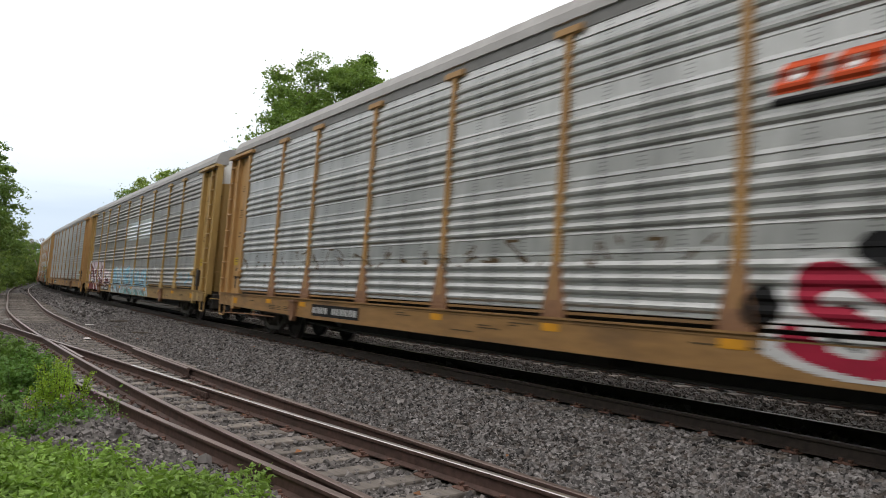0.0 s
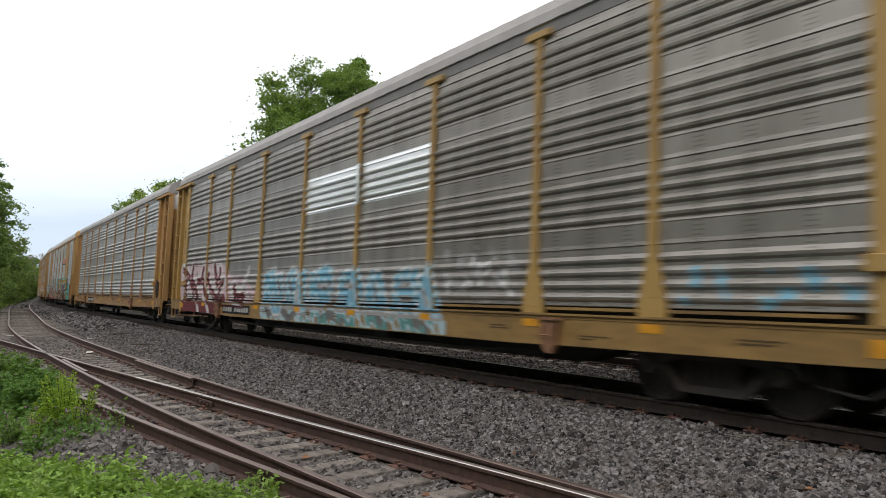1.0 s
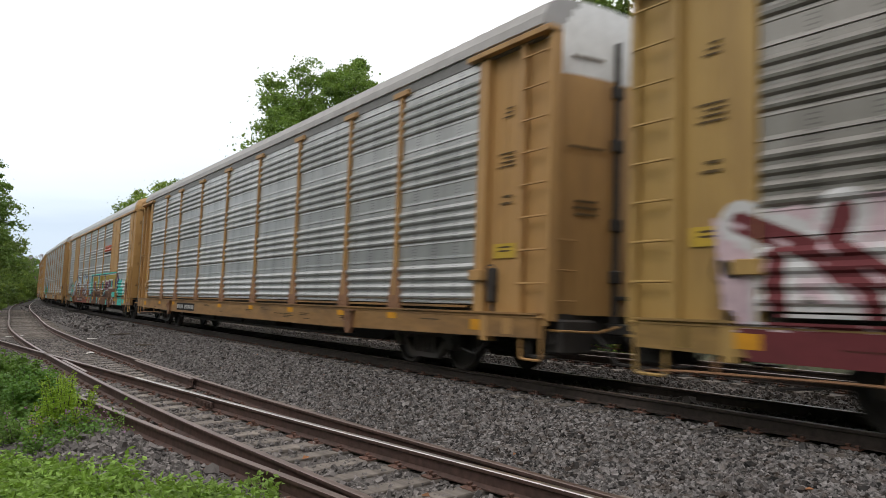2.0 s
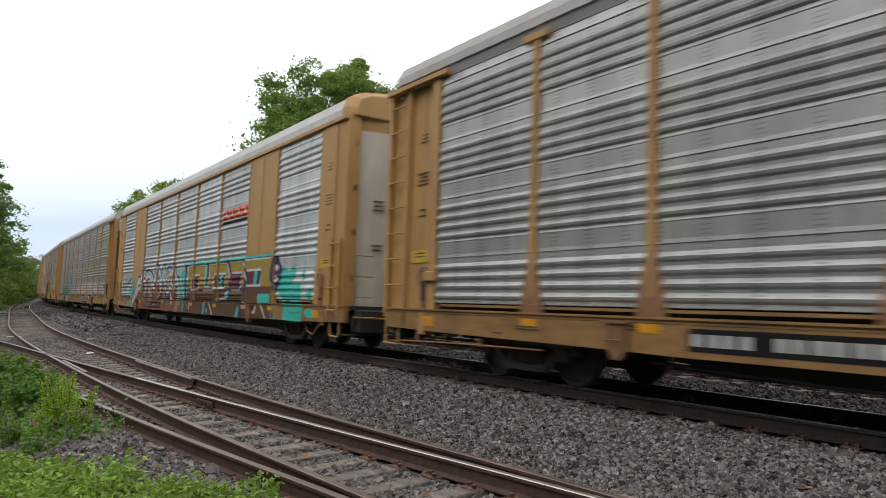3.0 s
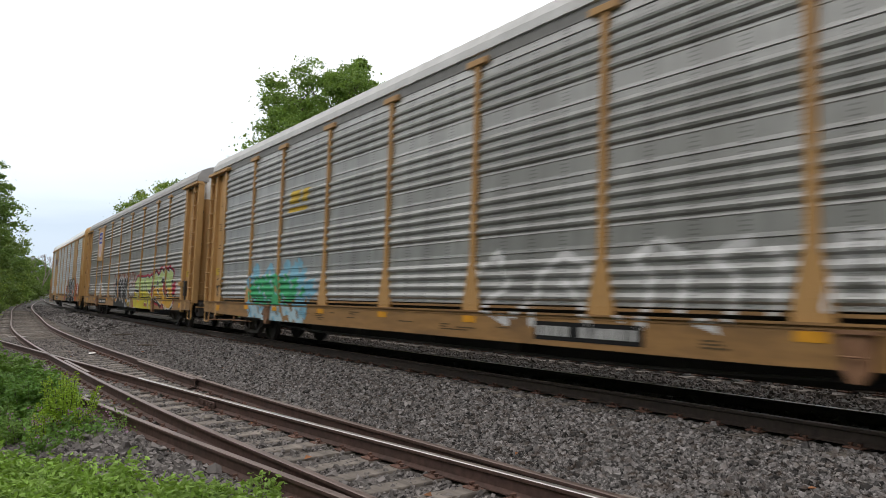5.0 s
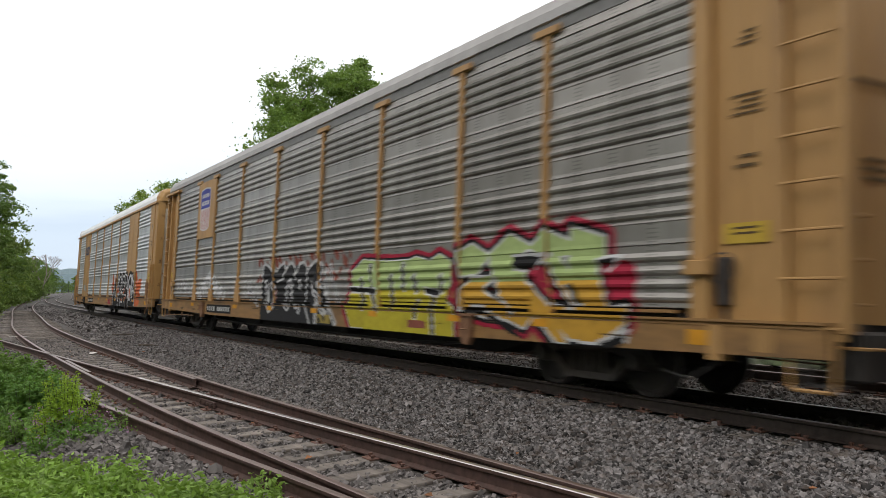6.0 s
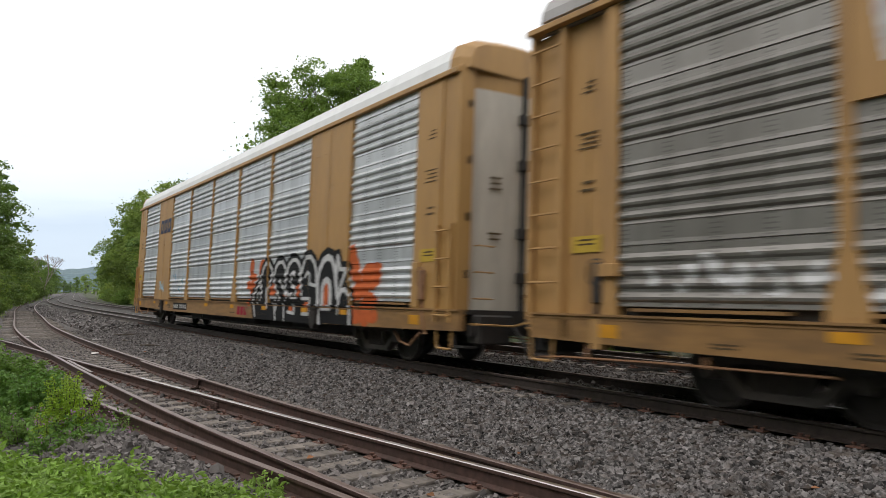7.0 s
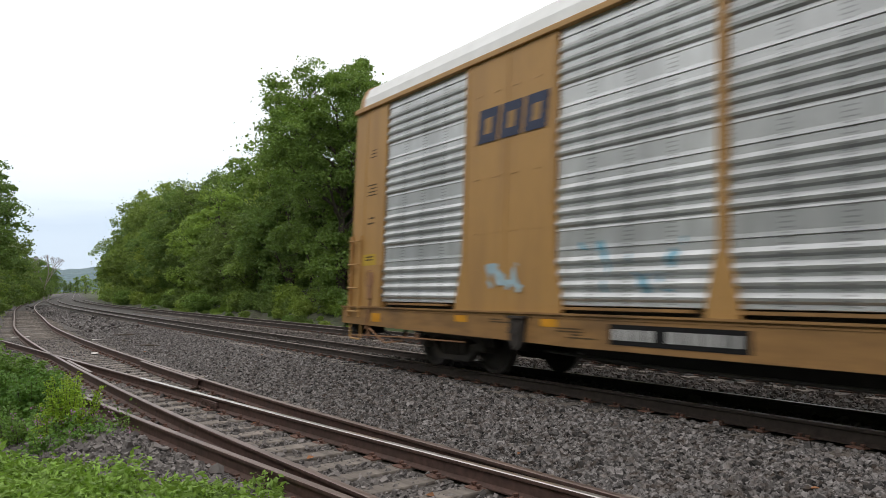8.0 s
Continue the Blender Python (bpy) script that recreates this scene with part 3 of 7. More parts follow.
def roof_mesh(mat, eave, kind):
    def build():
        sh = Shape()
        prof = [(1.44, 5.3), (1.43, 5.5), (1.33, 5.74), (1.06, 5.88), (0.5, 5.96), (0.0, 5.98)]
        if kind == "A":
            prof = [(1.36, 5.36), (1.45, 5.40), (1.43, 5.56), (1.31, 5.77), (1.04, 5.90), (0.5, 5.97), (0.0, 5.99)]
        prof = prof + [(-y, z) for y, z in prof[-2::-1]]
        n, xs = len(prof), np.linspace(-13.25 if kind == "A" else -12.75, 13.25 if kind == "A" else 12.75, 107)
        v = []
        for i, x in enumerate(xs):
            r = 0.0 if i % 2 else 0.006
            v += [(x, y * (1 - r * 0.4), z - r) for y, z in prof]
        f = [(i * n + k, i * n + k + 1, (i + 1) * n + k + 1, (i + 1) * n + k) for i in range(len(xs) - 1) for k in range(n - 1)]
        f += [tuple(range(n)), tuple((len(xs) - 1) * n + k for k in range(n))]
        sh.add(v, f)
        return sh.mesh("roof", mat)
    return cached(("roof", mat.name, kind), build)


def wheel_mesh():
    sh = Shape()
    sh.lathe([(0.09, -0.08), (0.12, -0.05), (0.30, -0.035), (0.39, -0.06), (0.475, -0.06), (0.482, -0.035), (0.457, -0.02), (0.452, 0.075), (0.40, 0.078), (0.37, 0.03), (0.14, 0.035), (0.12, 0.09), (0.0, 0.095)], 0, 0, 32)
    sh.lathe([(0.4585, -0.018), (0.4535, 0.07)], 0, 0, 32, 1)
    return sh.mesh("wheel", M_DARK, M_TREAD)


def truck_frame_mesh():
    """A three-piece truck: two cast side frames with springs, and the bolster."""
    sh = Shape()
    for sy in (-1, 1):
        y0, y1 = sy * 0.92, sy * 1.06
        a, b = min(y0, y1), max(y0, y1)
        sh.prism([(-1.15, 0.45), (-1.08, 0.62), (-0.62, 0.66), (-0.42, 0.72), (0.42, 0.72), (0.62, 0.66), (1.08, 0.62), (1.15, 0.45), (0.7, 0.48), (0.5, 0.56), (-0.5, 0.56), (-0.7, 0.48)], a, b)
        sh.prism([(-0.82, 0.5), (-0.66, 0.52), (-0.36, 0.26), (0.36, 0.26), (0.66, 0.52), (0.82, 0.5), (0.44, 0.17), (-0.44, 0.17)], a, b)
        sh.box(-0.34, -0.26, a, b, 0.24, 0.6)
        sh.box(0.26, 0.34, a, b, 0.24, 0.6)
        for x in (-0.875, 0.875):
            sh.lathe([(0.0, sy * 1.12), (0.1, sy * 1.115), (0.115, sy * 1.05), (0.115, sy * 0.9)], x, 0.457, 12)
        for k in range(3):
            for r in range(7):
                sh.lathe([(0.055, sy * 0.99 - 0.001), (0.062, sy * 1.03)], -0.14 + k * 0.14, 0.3 + r * 0.035, 8, 0)
        for k in range(3):
            sh.tube([(-0.14 + k * 0.14, sy * 1.0, 0.26), (-0.14 + k * 0.14, sy * 1.0, 0.54)], 0.05, 8)
    sh.box(-0.2, 0.2, -1.02, 1.02, 0.5, 0.72, c=0.03)
    for x in (-0.875, 0.875):
        sh.tube([(x, -0.95, 0.457), (x, 0.95, 0.457)], 0.08, 10)
    return sh.mesh("side_frame", M_TRUCK)


WHEEL, FRAME_MESH = wheel_mesh(), truck_frame_mesh()


def underframe_mesh(mat):
    def build():
        sh = Shape()
        for sy in (-1, 1):
            a, b = sorted((sy * 1.36, sy * 1.47))
            sh.prism([(-13.3, 1.05), (13.3, 1.05), (13.3, 0.70), (11.2, 0.66), (7.6, 0.62), (6.6, 0.60), (-6.6, 0.60), (-7.6, 0.62), (-11.2, 0.66), (-13.3, 0.70)], a, b)
            a, b = sorted((sy * 1.37, sy * 1.478))
            sh.box(-13.2, 13.2, a, b, 0.985, 1.005)
            a, b = sorted((sy * 1.30, sy * 1.50))
            sh.box(-13.3, 13.3, a, b, 1.03, 1.06)
            a, b = sorted((sy * 1.30, sy * 1.44))
            for i in range(9):
                sh.box(EDGES[i] + 0.25, EDGES[i + 1] - 0.25, a, b, 1.11, 1.15)
        sh.box(-13.3, 13.3, -1.36, 1.36, 0.98, 1.05, mi=1)
        sh.box(-13.3, 13.3, -0.33, 0.33, 0.62, 1.0, mi=1)
        sh.prism([(-7.9, 0.62), (-6.9, 0.33), (6.9, 0.33), (7.9, 0.62)], -0.36, 0.36, mi=1)
        sh.lathe([(0.0, -0.95), (0.19, -0.95), (0.22, -0.9), (0.22, -0.5), (0.0, -0.5)], 2.4, 0.62, 14, mi=1)
        sh.box(-2.1, -1.5, 0.5, 0.95, 0.42, 0.85, mi=1, c=0.03)
        for x in np.arange(-12, 12.1, 3.0):
            sh.box(x - 0.06, x + 0.06, -1.36, 1.36, 0.72, 1.0, mi=1)
        sh.box(-11.7, 11.7, -1.32, 1.32, 1.05, 1.18, mi=1)
        sh.box(-11.7, 11.7, -1.33, 1.33, 5.15, 5.31, mi=1)
        for sy in (-1, 1):
            for x in np.arange(-5.4, 5.5, 2.7):
                sh.box(x - 0.02, x + 0.02, sy * 1.20 - 0.02, sy * 1.20 + 0.02, 0.45, 0.6, mi=1)
            sh.tube([(-7.2, sy * 1.2, 0.5), (-5.0, sy * 1.2, 0.42), (5.0, sy * 1.2, 0.42), (7.2, sy * 1.2, 0.5)], 0.025, 6, mi=1)
        return sh.mesh("underframe", mat, M_DARK)
    return cached(("under", mat.name), build)


def coupler_mesh():
    sh = Shape()
    sh.box(13.2, 13.95, -0.07, 0.07, 0.76, 0.94, c=0.02)
    sh.prism([(13.85, 0.7), (14.1, 0.7), (14.17, 0.8), (14.17, 0.95), (14.05, 1.02), (13.85, 1.0)], -0.15, 0.13)
    sh.tube([(13.3, 0.35, 0.75), (13.6, 0.4, 0.45), (13.9, 0.35, 0.42), (14.12, 0.2, 0.6)], 0.03, 6)
    sh.tube([(13.35, 1.35, 0.62), (13.45, 1.3, 0.72), (13.5, 0.3, 0.72), (13.55, 0.12, 0.9)], 0.016, 6)
    sh.box(13.15, 13.32, -1.2, 1.2, 0.72, 1.06)
    for sy in (-1, 1):
        a, b = sorted((sy * 1.1, sy * 1.4))
        sh.box(13.0, 13.35, a, b, 0.42, 0.45)
        sh.box(13.02, 13.06, a, a + 0.04, 0.42, 0.75)
        sh.box(13.30, 13.34, b - 0.04, b, 0.42, 0.75)
    return sh.mesh("coupler", M_DARK)


COUPLER = coupler_mesh()


def ladder(car, x, y, z0, z1, w, mat, mirror):
    n = int(round((z1 - z0) / 0.49))
    rails = Shape()
    for sx in (-1, 1):
        rails.box(sx * w / 2 - 0.03, sx * w / 2 + 0.03, -0.035, 0.035, z0 - 0.12, z1 + 0.12, c=0.005)
    base = Matrix.Translation((x, y, 0)) @ (Matrix.Rotation(math.pi, 4, "Z") if mirror else Matrix())
    lad = part("ladder", cached(("ladder", round(w, 2), z0, z1, mat.name), lambda: rails.mesh("ladder", mat)), car, m=base)
    rung = Shape()
    rung.tube([(-w / 2, 0.0, 0), (-w / 2, 0.06, 0), (w / 2, 0.06, 0), (w / 2, 0.0, 0)], 0.017, 6)
    for k in range(n + 1):
        part("rung", cached(("rung", round(w, 2), mat.name), lambda: rung.mesh("rung", mat)), lad, m=Matrix.Translation((0, 0, z0 + (z1 - z0) * k / n)))


BAYS = {
    # name: (x0, x1, y0, y1, z0, z1) of the pieces of an end bay, for the +x end and the +y side
    "A": {"bay_post": [(11.72, 11.95, 1.28, 1.455, 1.05, 5.2), (11.66, 11.98, 1.28, 1.52, 1.55, 1.72)],
          "bay_panel": [(11.95, 12.74, 1.24, 1.32, 1.0, 5.25), (12.32, 12.36, 1.32, 1.332, 1.1, 5.2)],
          "ladder_panel": [(12.84, 13.38, 1.27, 1.33, 0.95, 5.2)],
          "corner_post": [(13.38, 13.46, 1.24, 1.44, 0.95, 5.28)],
          "inner_post": [(12.74, 12.84, 1.24, 1.44, 0.95, 5.28)],
          "top_beam": [(11.45, 13.48, 1.30, 1.53, 5.22, 5.31)],
          "bay_foot": [(11.96, 12.12, 1.24, 1.48, 0.6, 1.0)],
          "bay_bracket": [(12.5, 12.74, 1.30, 1.47, 0.72, 0.98)]},
    "B": {"bay_panel": [(11.73, 12.52, 1.30, 1.445, 1.05, 5.2)],
          "bay_seam": [(12.52, 12.58, 1.30, 1.457, 1.05, 5.2)],
          "corner_panel": [(12.58, 12.98, 1.28, 1.425, 1.0, 5.2)],
          "corner_post": [(12.98, 13.08, 1.12, 1.42, 0.95, 5.35)],
          "bay_foot": [(11.75, 12.0, 1.45, 1.49, 1.06, 1.9)]},
}


def end_bay(car, style, mat, end):
    """The closed bay at a car's end, beside the end doors, on both sides."""
    for name, boxes in BAYS[style].items():
        for sy in (1, -1):
            def build():
                sh = Shape()
                for x0, x1, y0, y1, z0, z1 in boxes:
                    lo, hi = sorted((sy * y0, sy * y1))
                    sh.box(x0, x1, lo, hi, z0, z1, c=0.008)
                return sh.mesh(name, mat)
            part(name, cached((name, style, sy, mat.name), build), car, m=end)
    # hand brake and its chain beside the ladder
    def brake(sy):
        def build():
            sh, out = Shape(), 0.0 if style == "A" else 0.1
            sh.lathe([(0.17, 1.40), (0.19, 1.41), (0.17, 1.42)], 12.1, 1.62, 16)
            sh.box(12.02, 12.18, 1.30, 1.42, 1.2, 1.75, c=0.02)
            sh.tube([(12.1, 1.36, 1.25), (12.14, 1.38, 0.95), (12.25, 1.36, 0.6)], 0.03, 6)
            sh.tube([(12.1, 1.36, 0.62), (11.6, 1.3, 0.36), (11.1, 1.2, 0.42), (10.9, 1.2, 0.6)], 0.018, 6)
            sh.v = [(x, sy * (y + out), z) for x, y, z in sh.v]
            return sh.mesh("hand_brake", M_DARK if style == "A" else M_RUSTPOST)
        return build
    for sy in (1, -1):
        part("hand_brake", cached(("brake", style, sy), brake(sy)), car, "grimy hand brake with a hanging chain", m=end)
    if style == "B":
        def hood():
            sh = Shape()
            prof = [(1.45, 5.3), (1.44, 5.51), (1.34, 5.76), (1.07, 5.9), (0.5, 5.98), (0.0, 6.0)]
            prof = prof + [(-y, z) for y, z in prof[-2::-1]]
            n = len(prof)
            v = [(x, y * k, 5.3 + (z - 5.3) * q) for x, k, q in ((12.75, 1.0, 1.0), (12.98, 0.97, 0.97), (13.16, 0.88, 0.8)) for y, z in prof]
            f = [(i * n + j, i * n + j + 1, (i + 1) * n + j + 1, (i + 1) * n + j) for i in range(2) for j in range(n - 1)] + [tuple(range(2 * n, 3 * n)), tuple(range(n))]
            sh.add(v, f)
            return sh.mesh("end_hood", mat)
        part("end_hood", cached(("hood", mat.name), hood), car, "tan roof end hood", m=end)


def end_door_mesh(style, mats):
    """Tall end doors, curved in plan, at the +x end."""
    def build():
        sh = Shape()
        ys = np.linspace(-1.24, 1.24, 17)
        bulge = 0.3 if style == "A" else 0.22

        def strip(y0, y1, z0, z1, mi, step=0.0):
            sel = [y for y in ys if y0 - 1e-6 <= y <= y1 + 1e-6]
            pts = [((13.12 if style == "A" else 12.9) + step + bulge * math.cos(y / 1.24 * math.pi / 2) ** 0.6, y) for y in sel]
            n = len(pts)
            v = [(x + d, y, z) for z in (z0, z1) for d in (0, -0.06) for x, y in pts]
            f = []
            for k in range(n - 1):
                f += [(k, k + 1, 2 * n + k + 1, 2 * n + k), (n + k, n + k + 1, 3 * n + k + 1, 3 * n + k), (k, k + 1, n + k + 1, n + k), (2 * n + k, 2 * n + k + 1, 3 * n + k + 1, 3 * n + k)]
            f += [(0, n, 3 * n, 2 * n), (n - 1, 2 * n - 1, 4 * n - 1, 3 * n - 1)]
            sh.add(v, f, mi)
        if style == "A":
            strip(-1.24, 1.24, 1.05, 4.72, 0)
            strip(-1.24, 1.24, 4.72, 5.5, 1)
            strip(-1.24, 1.24, 5.5, 5.62, 1, -0.03)
            strip(-1.085, 1.085, 5.62, 5.78, 1, -0.06)
            strip(-0.93, 0.93, 5.78, 5.94, 1, -0.1)
            strip(0.31, 0.775, 1.4, 2.3, 0, 0.02)
            strip(-1.24, 1.24, 3.5, 3.52, 0, 0.008)
        else:
            strip(-1.24, 0.155, 1.05, 5.0, 1)
            strip(0.31, 1.24, 1.05, 5.0, 0)
            strip(0.155, 0.31, 1.05, 5.0, 2, -0.04)
            strip(-1.24, 1.24, 5.0, 5.45, 2)
            strip(-1.085, 1.085, 5.45, 5.7, 2)
            for z in (1.6, 2.6, 3.6, 4.6):
                for s in (-1, 1):
                    sh.box(12.94, 13.08, s * 1.2 - 0.05, s * 1.2 + 0.05, z, z + 0.14, mi=3)
        for s in (-1, 1):
            if style == "A":
                for z in (1.8, 3.0, 4.2):
                    sh.box(13.1, 13.24, s * 1.2 - 0.03, s * 1.2 + 0.03, z, z + 0.12, mi=3)
        return sh.mesh("end_door", *mats, M_DARK)
    return cached(("door", style, tuple(m.name for m in mats)), build)


FLIP = Matrix.Rotation(math.pi, 4, "Z")


def end_gear(car, style, mat, end):
    """Steps, grab irons, door lock rod, air hose and small print at a car's end."""
    xs = 13.11 if style == "A" else 12.78

    def step():
        sh = Shape()
        sh.tube([(xs - 0.24, 1.42, 0.95), (xs - 0.22, 1.42, 0.42), (xs - 0.18, 1.42, 0.38), (xs + 0.18, 1.42, 0.38), (xs + 0.22, 1.42, 0.42), (xs + 0.24, 1.42, 0.95)], 0.022, 6)
        return sh.mesh("stirrup_step", mat)

    def grab():
        sh = Shape()
        sh.tube([(13.3, 1.2, 0), (13.4, 1.2, 0), (13.4, 0.85, 0), (13.3, 0.85, 0)], 0.014, 6)
        return sh.mesh("grab_iron", mat)

    def lever():
        sh = Shape()
        sh.tube([(13.3, 1.25, 0.82), (13.55, 1.3, 0.82), (13.55, 0.5, 0.8), (13.7, 0.2, 0.9)], 0.018, 6)
        return sh.mesh("uncoupling_lever", mat)

    def lock():
        sh, x = Shape(), 13.45 if style == "A" else 13.17
        sh.tube([(x, -0.03, 0.95), (x, -0.03, 5.35)], 0.05, 8)
        for z in (1.55, 2.35, 3.6, 4.45):
            sh.box(x - 0.07, x + 0.06, -0.13, 0.07, z, z + 0.2, c=0.015)
        sh.box(x - 0.05, x + 0.09, -0.07, 0.3, 1.3, 1.36, c=0.01)
        return sh.mesh("lock_rod", M_DARK)

    def hose():
        sh = Shape()
        sh.tube([(13.3, -0.35, 0.8), (13.6, -0.4, 0.62), (13.8, -0.36, 0.36), (14.0, -0.25, 0.34), (14.15, -0.1, 0.5)], 0.035, 8)
        return sh.mesh("air_hose", M_DARK)

    def brake_box():
        sh = Shape()
        sh.box(13.1, 13.5, 0.5, 1.2, 0.48, 0.98, c=0.03)
        sh.lathe([(0.0, 1.18), (0.1, 1.2), (0.12, 1.26), (0.0, 1.27)], 13.3, 0.72, 12)
        return sh.mesh("brake_valve", M_DARK)

    def row_print(w):
        def build():
            sh = Shape()
            sh.box(-0.004, 0.004, -w, w, 0, 0.035)
            return sh.mesh("door_print", PAINTS["dark_print"])
        return build

    rows = ((2.55, 0.2), (2.65, 0.22), (2.75, 0.2), (3.58, 0.33), (4.98, 0.3)) if style == "A" else ((2.3, 0.1), (2.4, 0.13), (3.2, 0.12), (3.3, 0.1), (3.4, 0.12))
    for side in (Matrix(), Matrix.Scale(-1, 4, (0, 1, 0))):
        sy = round(side[1][1])

        def mirrored(build):
            def made():
                me = build()
                if sy < 0:
                    me.transform(side)
                    me.flip_normals()
                return me
            return made
        part("stirrup_step", cached(("step", style, mat.name, sy), mirrored(step)), car, m=end)
        part("uncoupling_lever", cached(("uncouple", mat.name, sy), mirrored(lever)), car, m=end)
        part("brake_valve", cached(("valve", sy), mirrored(brake_box)), car, m=end)
        for z in (1.25, 1.7, 2.15):
            part("grab_iron", cached(("grab", mat.name, sy), mirrored(grab)), car, m=end @ Matrix.Translation((0, 0, z)))
        for z, w in rows:
            at = Matrix.Translation((13.385 if style == "A" else 13.105, sy * 0.62, z)) @ Matrix.Rotation(sy * 0.176, 4, "Z")
            part("door_print", cached(("door_print", w), row_print(w)), car, "small dark bar", m=end @ at)
    part("lock_rod", cached(("lock", style), lock), car, "dark greasy door lock rod", m=end)
    part("air_hose", cached(("hose",), hose), car, m=end)


def autorack(index, label, style, sheet, yellow, roof, feet, doors, tee=True, edges=EDGES):
    car = tagged(new("autorack_car"), label, "train car", group="cars of the freight train")
    part("underframe", underframe_mesh(M_SILL_B if yellow is M_YELLOW_B else M_SILL), car)
    part("roof", roof_mesh(roof, None, style), car)
    for side in (Matrix(), FLIP):
        for k in range(9):
            a, b = edges[k], edges[k + 1]
            solid = style == "B" and k in (1, 7)
            if solid:
                sh = Shape()
                w = b - a
                sh.box(-w / 2, 0, SIDE_Y - 0.03, SIDE_Y + 0.05, 1.06, 5.2)
                sh.box(0.006, w / 2, SIDE_Y - 0.03, SIDE_Y + 0.05, 1.06, 5.2)
                sh.box(-0.02, 0.02, SIDE_Y, SIDE_Y + 0.06, 1.06, 5.2)
                for z in (1.7, 2.3, 3.2, 3.8, 4.6):
                    for x in (-0.7, -0.2, 0.25, 0.75):
                        sh.box(x - 0.05, x + 0.05, SIDE_Y + 0.05, SIDE_Y + 0.062, z, z + 0.018)
                part("side_plate", cached(("plate", yellow.name, round(w, 2)), lambda: sh.mesh("side_plate", yellow)), car, m=side @ Matrix.Translation(((a + b) / 2, 0, 0)))
            else:
                part("side_sheet", sheet_mesh(b - a - 0.1, sheet), car, m=side @ Matrix.Translation(((a + b) / 2, 0, 0)))
        for x in edges[1:-1]:
            part("post", post_mesh(yellow, feet, tee), car, m=side @ Matrix.Translation((x, 0, 0)))
        chord = Shape()
        if style == "A":
            chord.box(-13.2, 13.2, 1.30, 1.415, 5.205, 5.41)
        else:
            chord.box(-13.06, 13.06, 1.34, 1.50, 5.20, 5.30, c=0.01)
        part("top_chord", cached(("chord", style, yellow.name), lambda: chord.mesh("top_chord", M_EAVE if style == "A" else yellow)), car, m=side)
    for end in (Matrix(), FLIP):
        end_bay(car, style, yellow, end)
        part("end_door", end_door_mesh(style, doors), car, "tall curved end doors", m=end)
        part("coupler", COUPLER, car, m=end)
        for s in (1, -1):
            fl = s < 0
            if style == "A":
                ladder(car, *(end @ Vector((13.11, s * 1.40, 0))).xy, 1.0, 4.95, 0.56, yellow, (s < 0) != (end is FLIP))
            else:
                ladder(car, *(end @ Vector((12.78, s * 1.47, 0))).xy, 0.95, 2.42, 0.42, yellow, (s < 0) != (end is FLIP))
    for end in (Matrix(), FLIP):
        end_gear(car, style, yellow, end)
    for side in (Matrix(), FLIP):
        for x in (-7.5, 7.5):
            def bracket():
                sh = Shape()
                sh.prism([(-0.16, 1.0), (0.16, 1.0), (0.13, 0.62), (0.04, 0.5), (-0.04, 0.5), (-0.13, 0.62)], 1.44, 1.55)
                sh.box(-0.2, 0.2, 1.44, 1.58, 0.96, 1.0)
                sh.tube([(-0.1, 1.56, 0.9), (-0.1, 1.6, 0.75), (0.1, 1.6, 0.75), (0.1, 1.56, 0.9)], 0.014, 6)
                return sh.mesh("sill_bracket", M_DARK if index == 6 else M_RUSTPOST)
            part("sill_bracket", cached(("bracket", index == 6), bracket), car, m=side @ Matrix.Translation((x, 0, 0)))
        def lever():
            sh = Shape()
            sh.tube([(9.0, 1.36, 0.52), (11.0, 1.4, 0.5), (12.6, 1.42, 0.46), (13.25, 1.38, 0.42)], 0.016, 6)
            sh.box(10.4, 10.44, 1.38, 1.42, 0.48, 0.62)
            sh.box(12.2, 12.24, 1.4, 1.44, 0.46, 0.68)
            return sh.mesh("pull_rod", M_RUSTPOST)
        part("pull_rod", cached(("lever",), lever), car, m=side)
    for x in (-9.75, 9.75):
        truck = part("truck", FRAME_MESH, car, "dusty black three-piece freight truck", m=Matrix.Translation((x, 0, 0)))
        for dx in (-0.875, 0.875):
            for m in (pose(dx, 0.7525, 0.457), pose(dx, -0.7525, 0.457, 0, 0, 180)):
                part("wheel", WHEEL, truck, m=m)
    return car


TAN_DOORS = (M_YELLOW, M_WHITE)
CARS = [
    autorack(0, "light grey autorack with tan posts and graffiti", "A", "light", M_YELLOW, M_ROOF_D, M_RUSTPOST, TAN_DOORS),
    autorack(1, "dark grey autorack with golden posts and blue graffiti", "A", "brown", M_YELLOW_B, M_ROOF_D, M_YELLOW_B, (M_YELLOW_B, M_WHITE)),
    autorack(2, "light grey autorack with rusting post feet", "A", "light", M_YELLOW, M_ROOF_D, M_RUSTPOST, TAN_DOORS),
    autorack(3, "bright galvanised autorack with wide tan side plates", "B", "bright", M_YELLOW_C, M_ROOF, M_YELLOW_C, (M_DOOR_GREY, M_DOOR_PALE, M_YELLOW_C), tee=False, edges=EDGES_B),
    autorack(4, "grey autorack with tan ends and white-topped doors", "A", "grey", M_YELLOW, M_ROOF, M_YELLOW, TAN_DOORS),
    autorack(5, "sooty grey autorack with tan posts and graffiti", "A", "brown", M_YELLOW, M_ROOF_D, M_YELLOW, TAN_DOORS, edges=EDGES_C),
    autorack(6, "last galvanised autorack with white roof and tan plates", "B", "bright", M_YELLOW_C, M_ROOF_W, M_YELLOW_C, (M_DOOR_GREY, M_DOOR_PALE, M_YELLOW_C), tee=False, edges=EDGES_B),
]


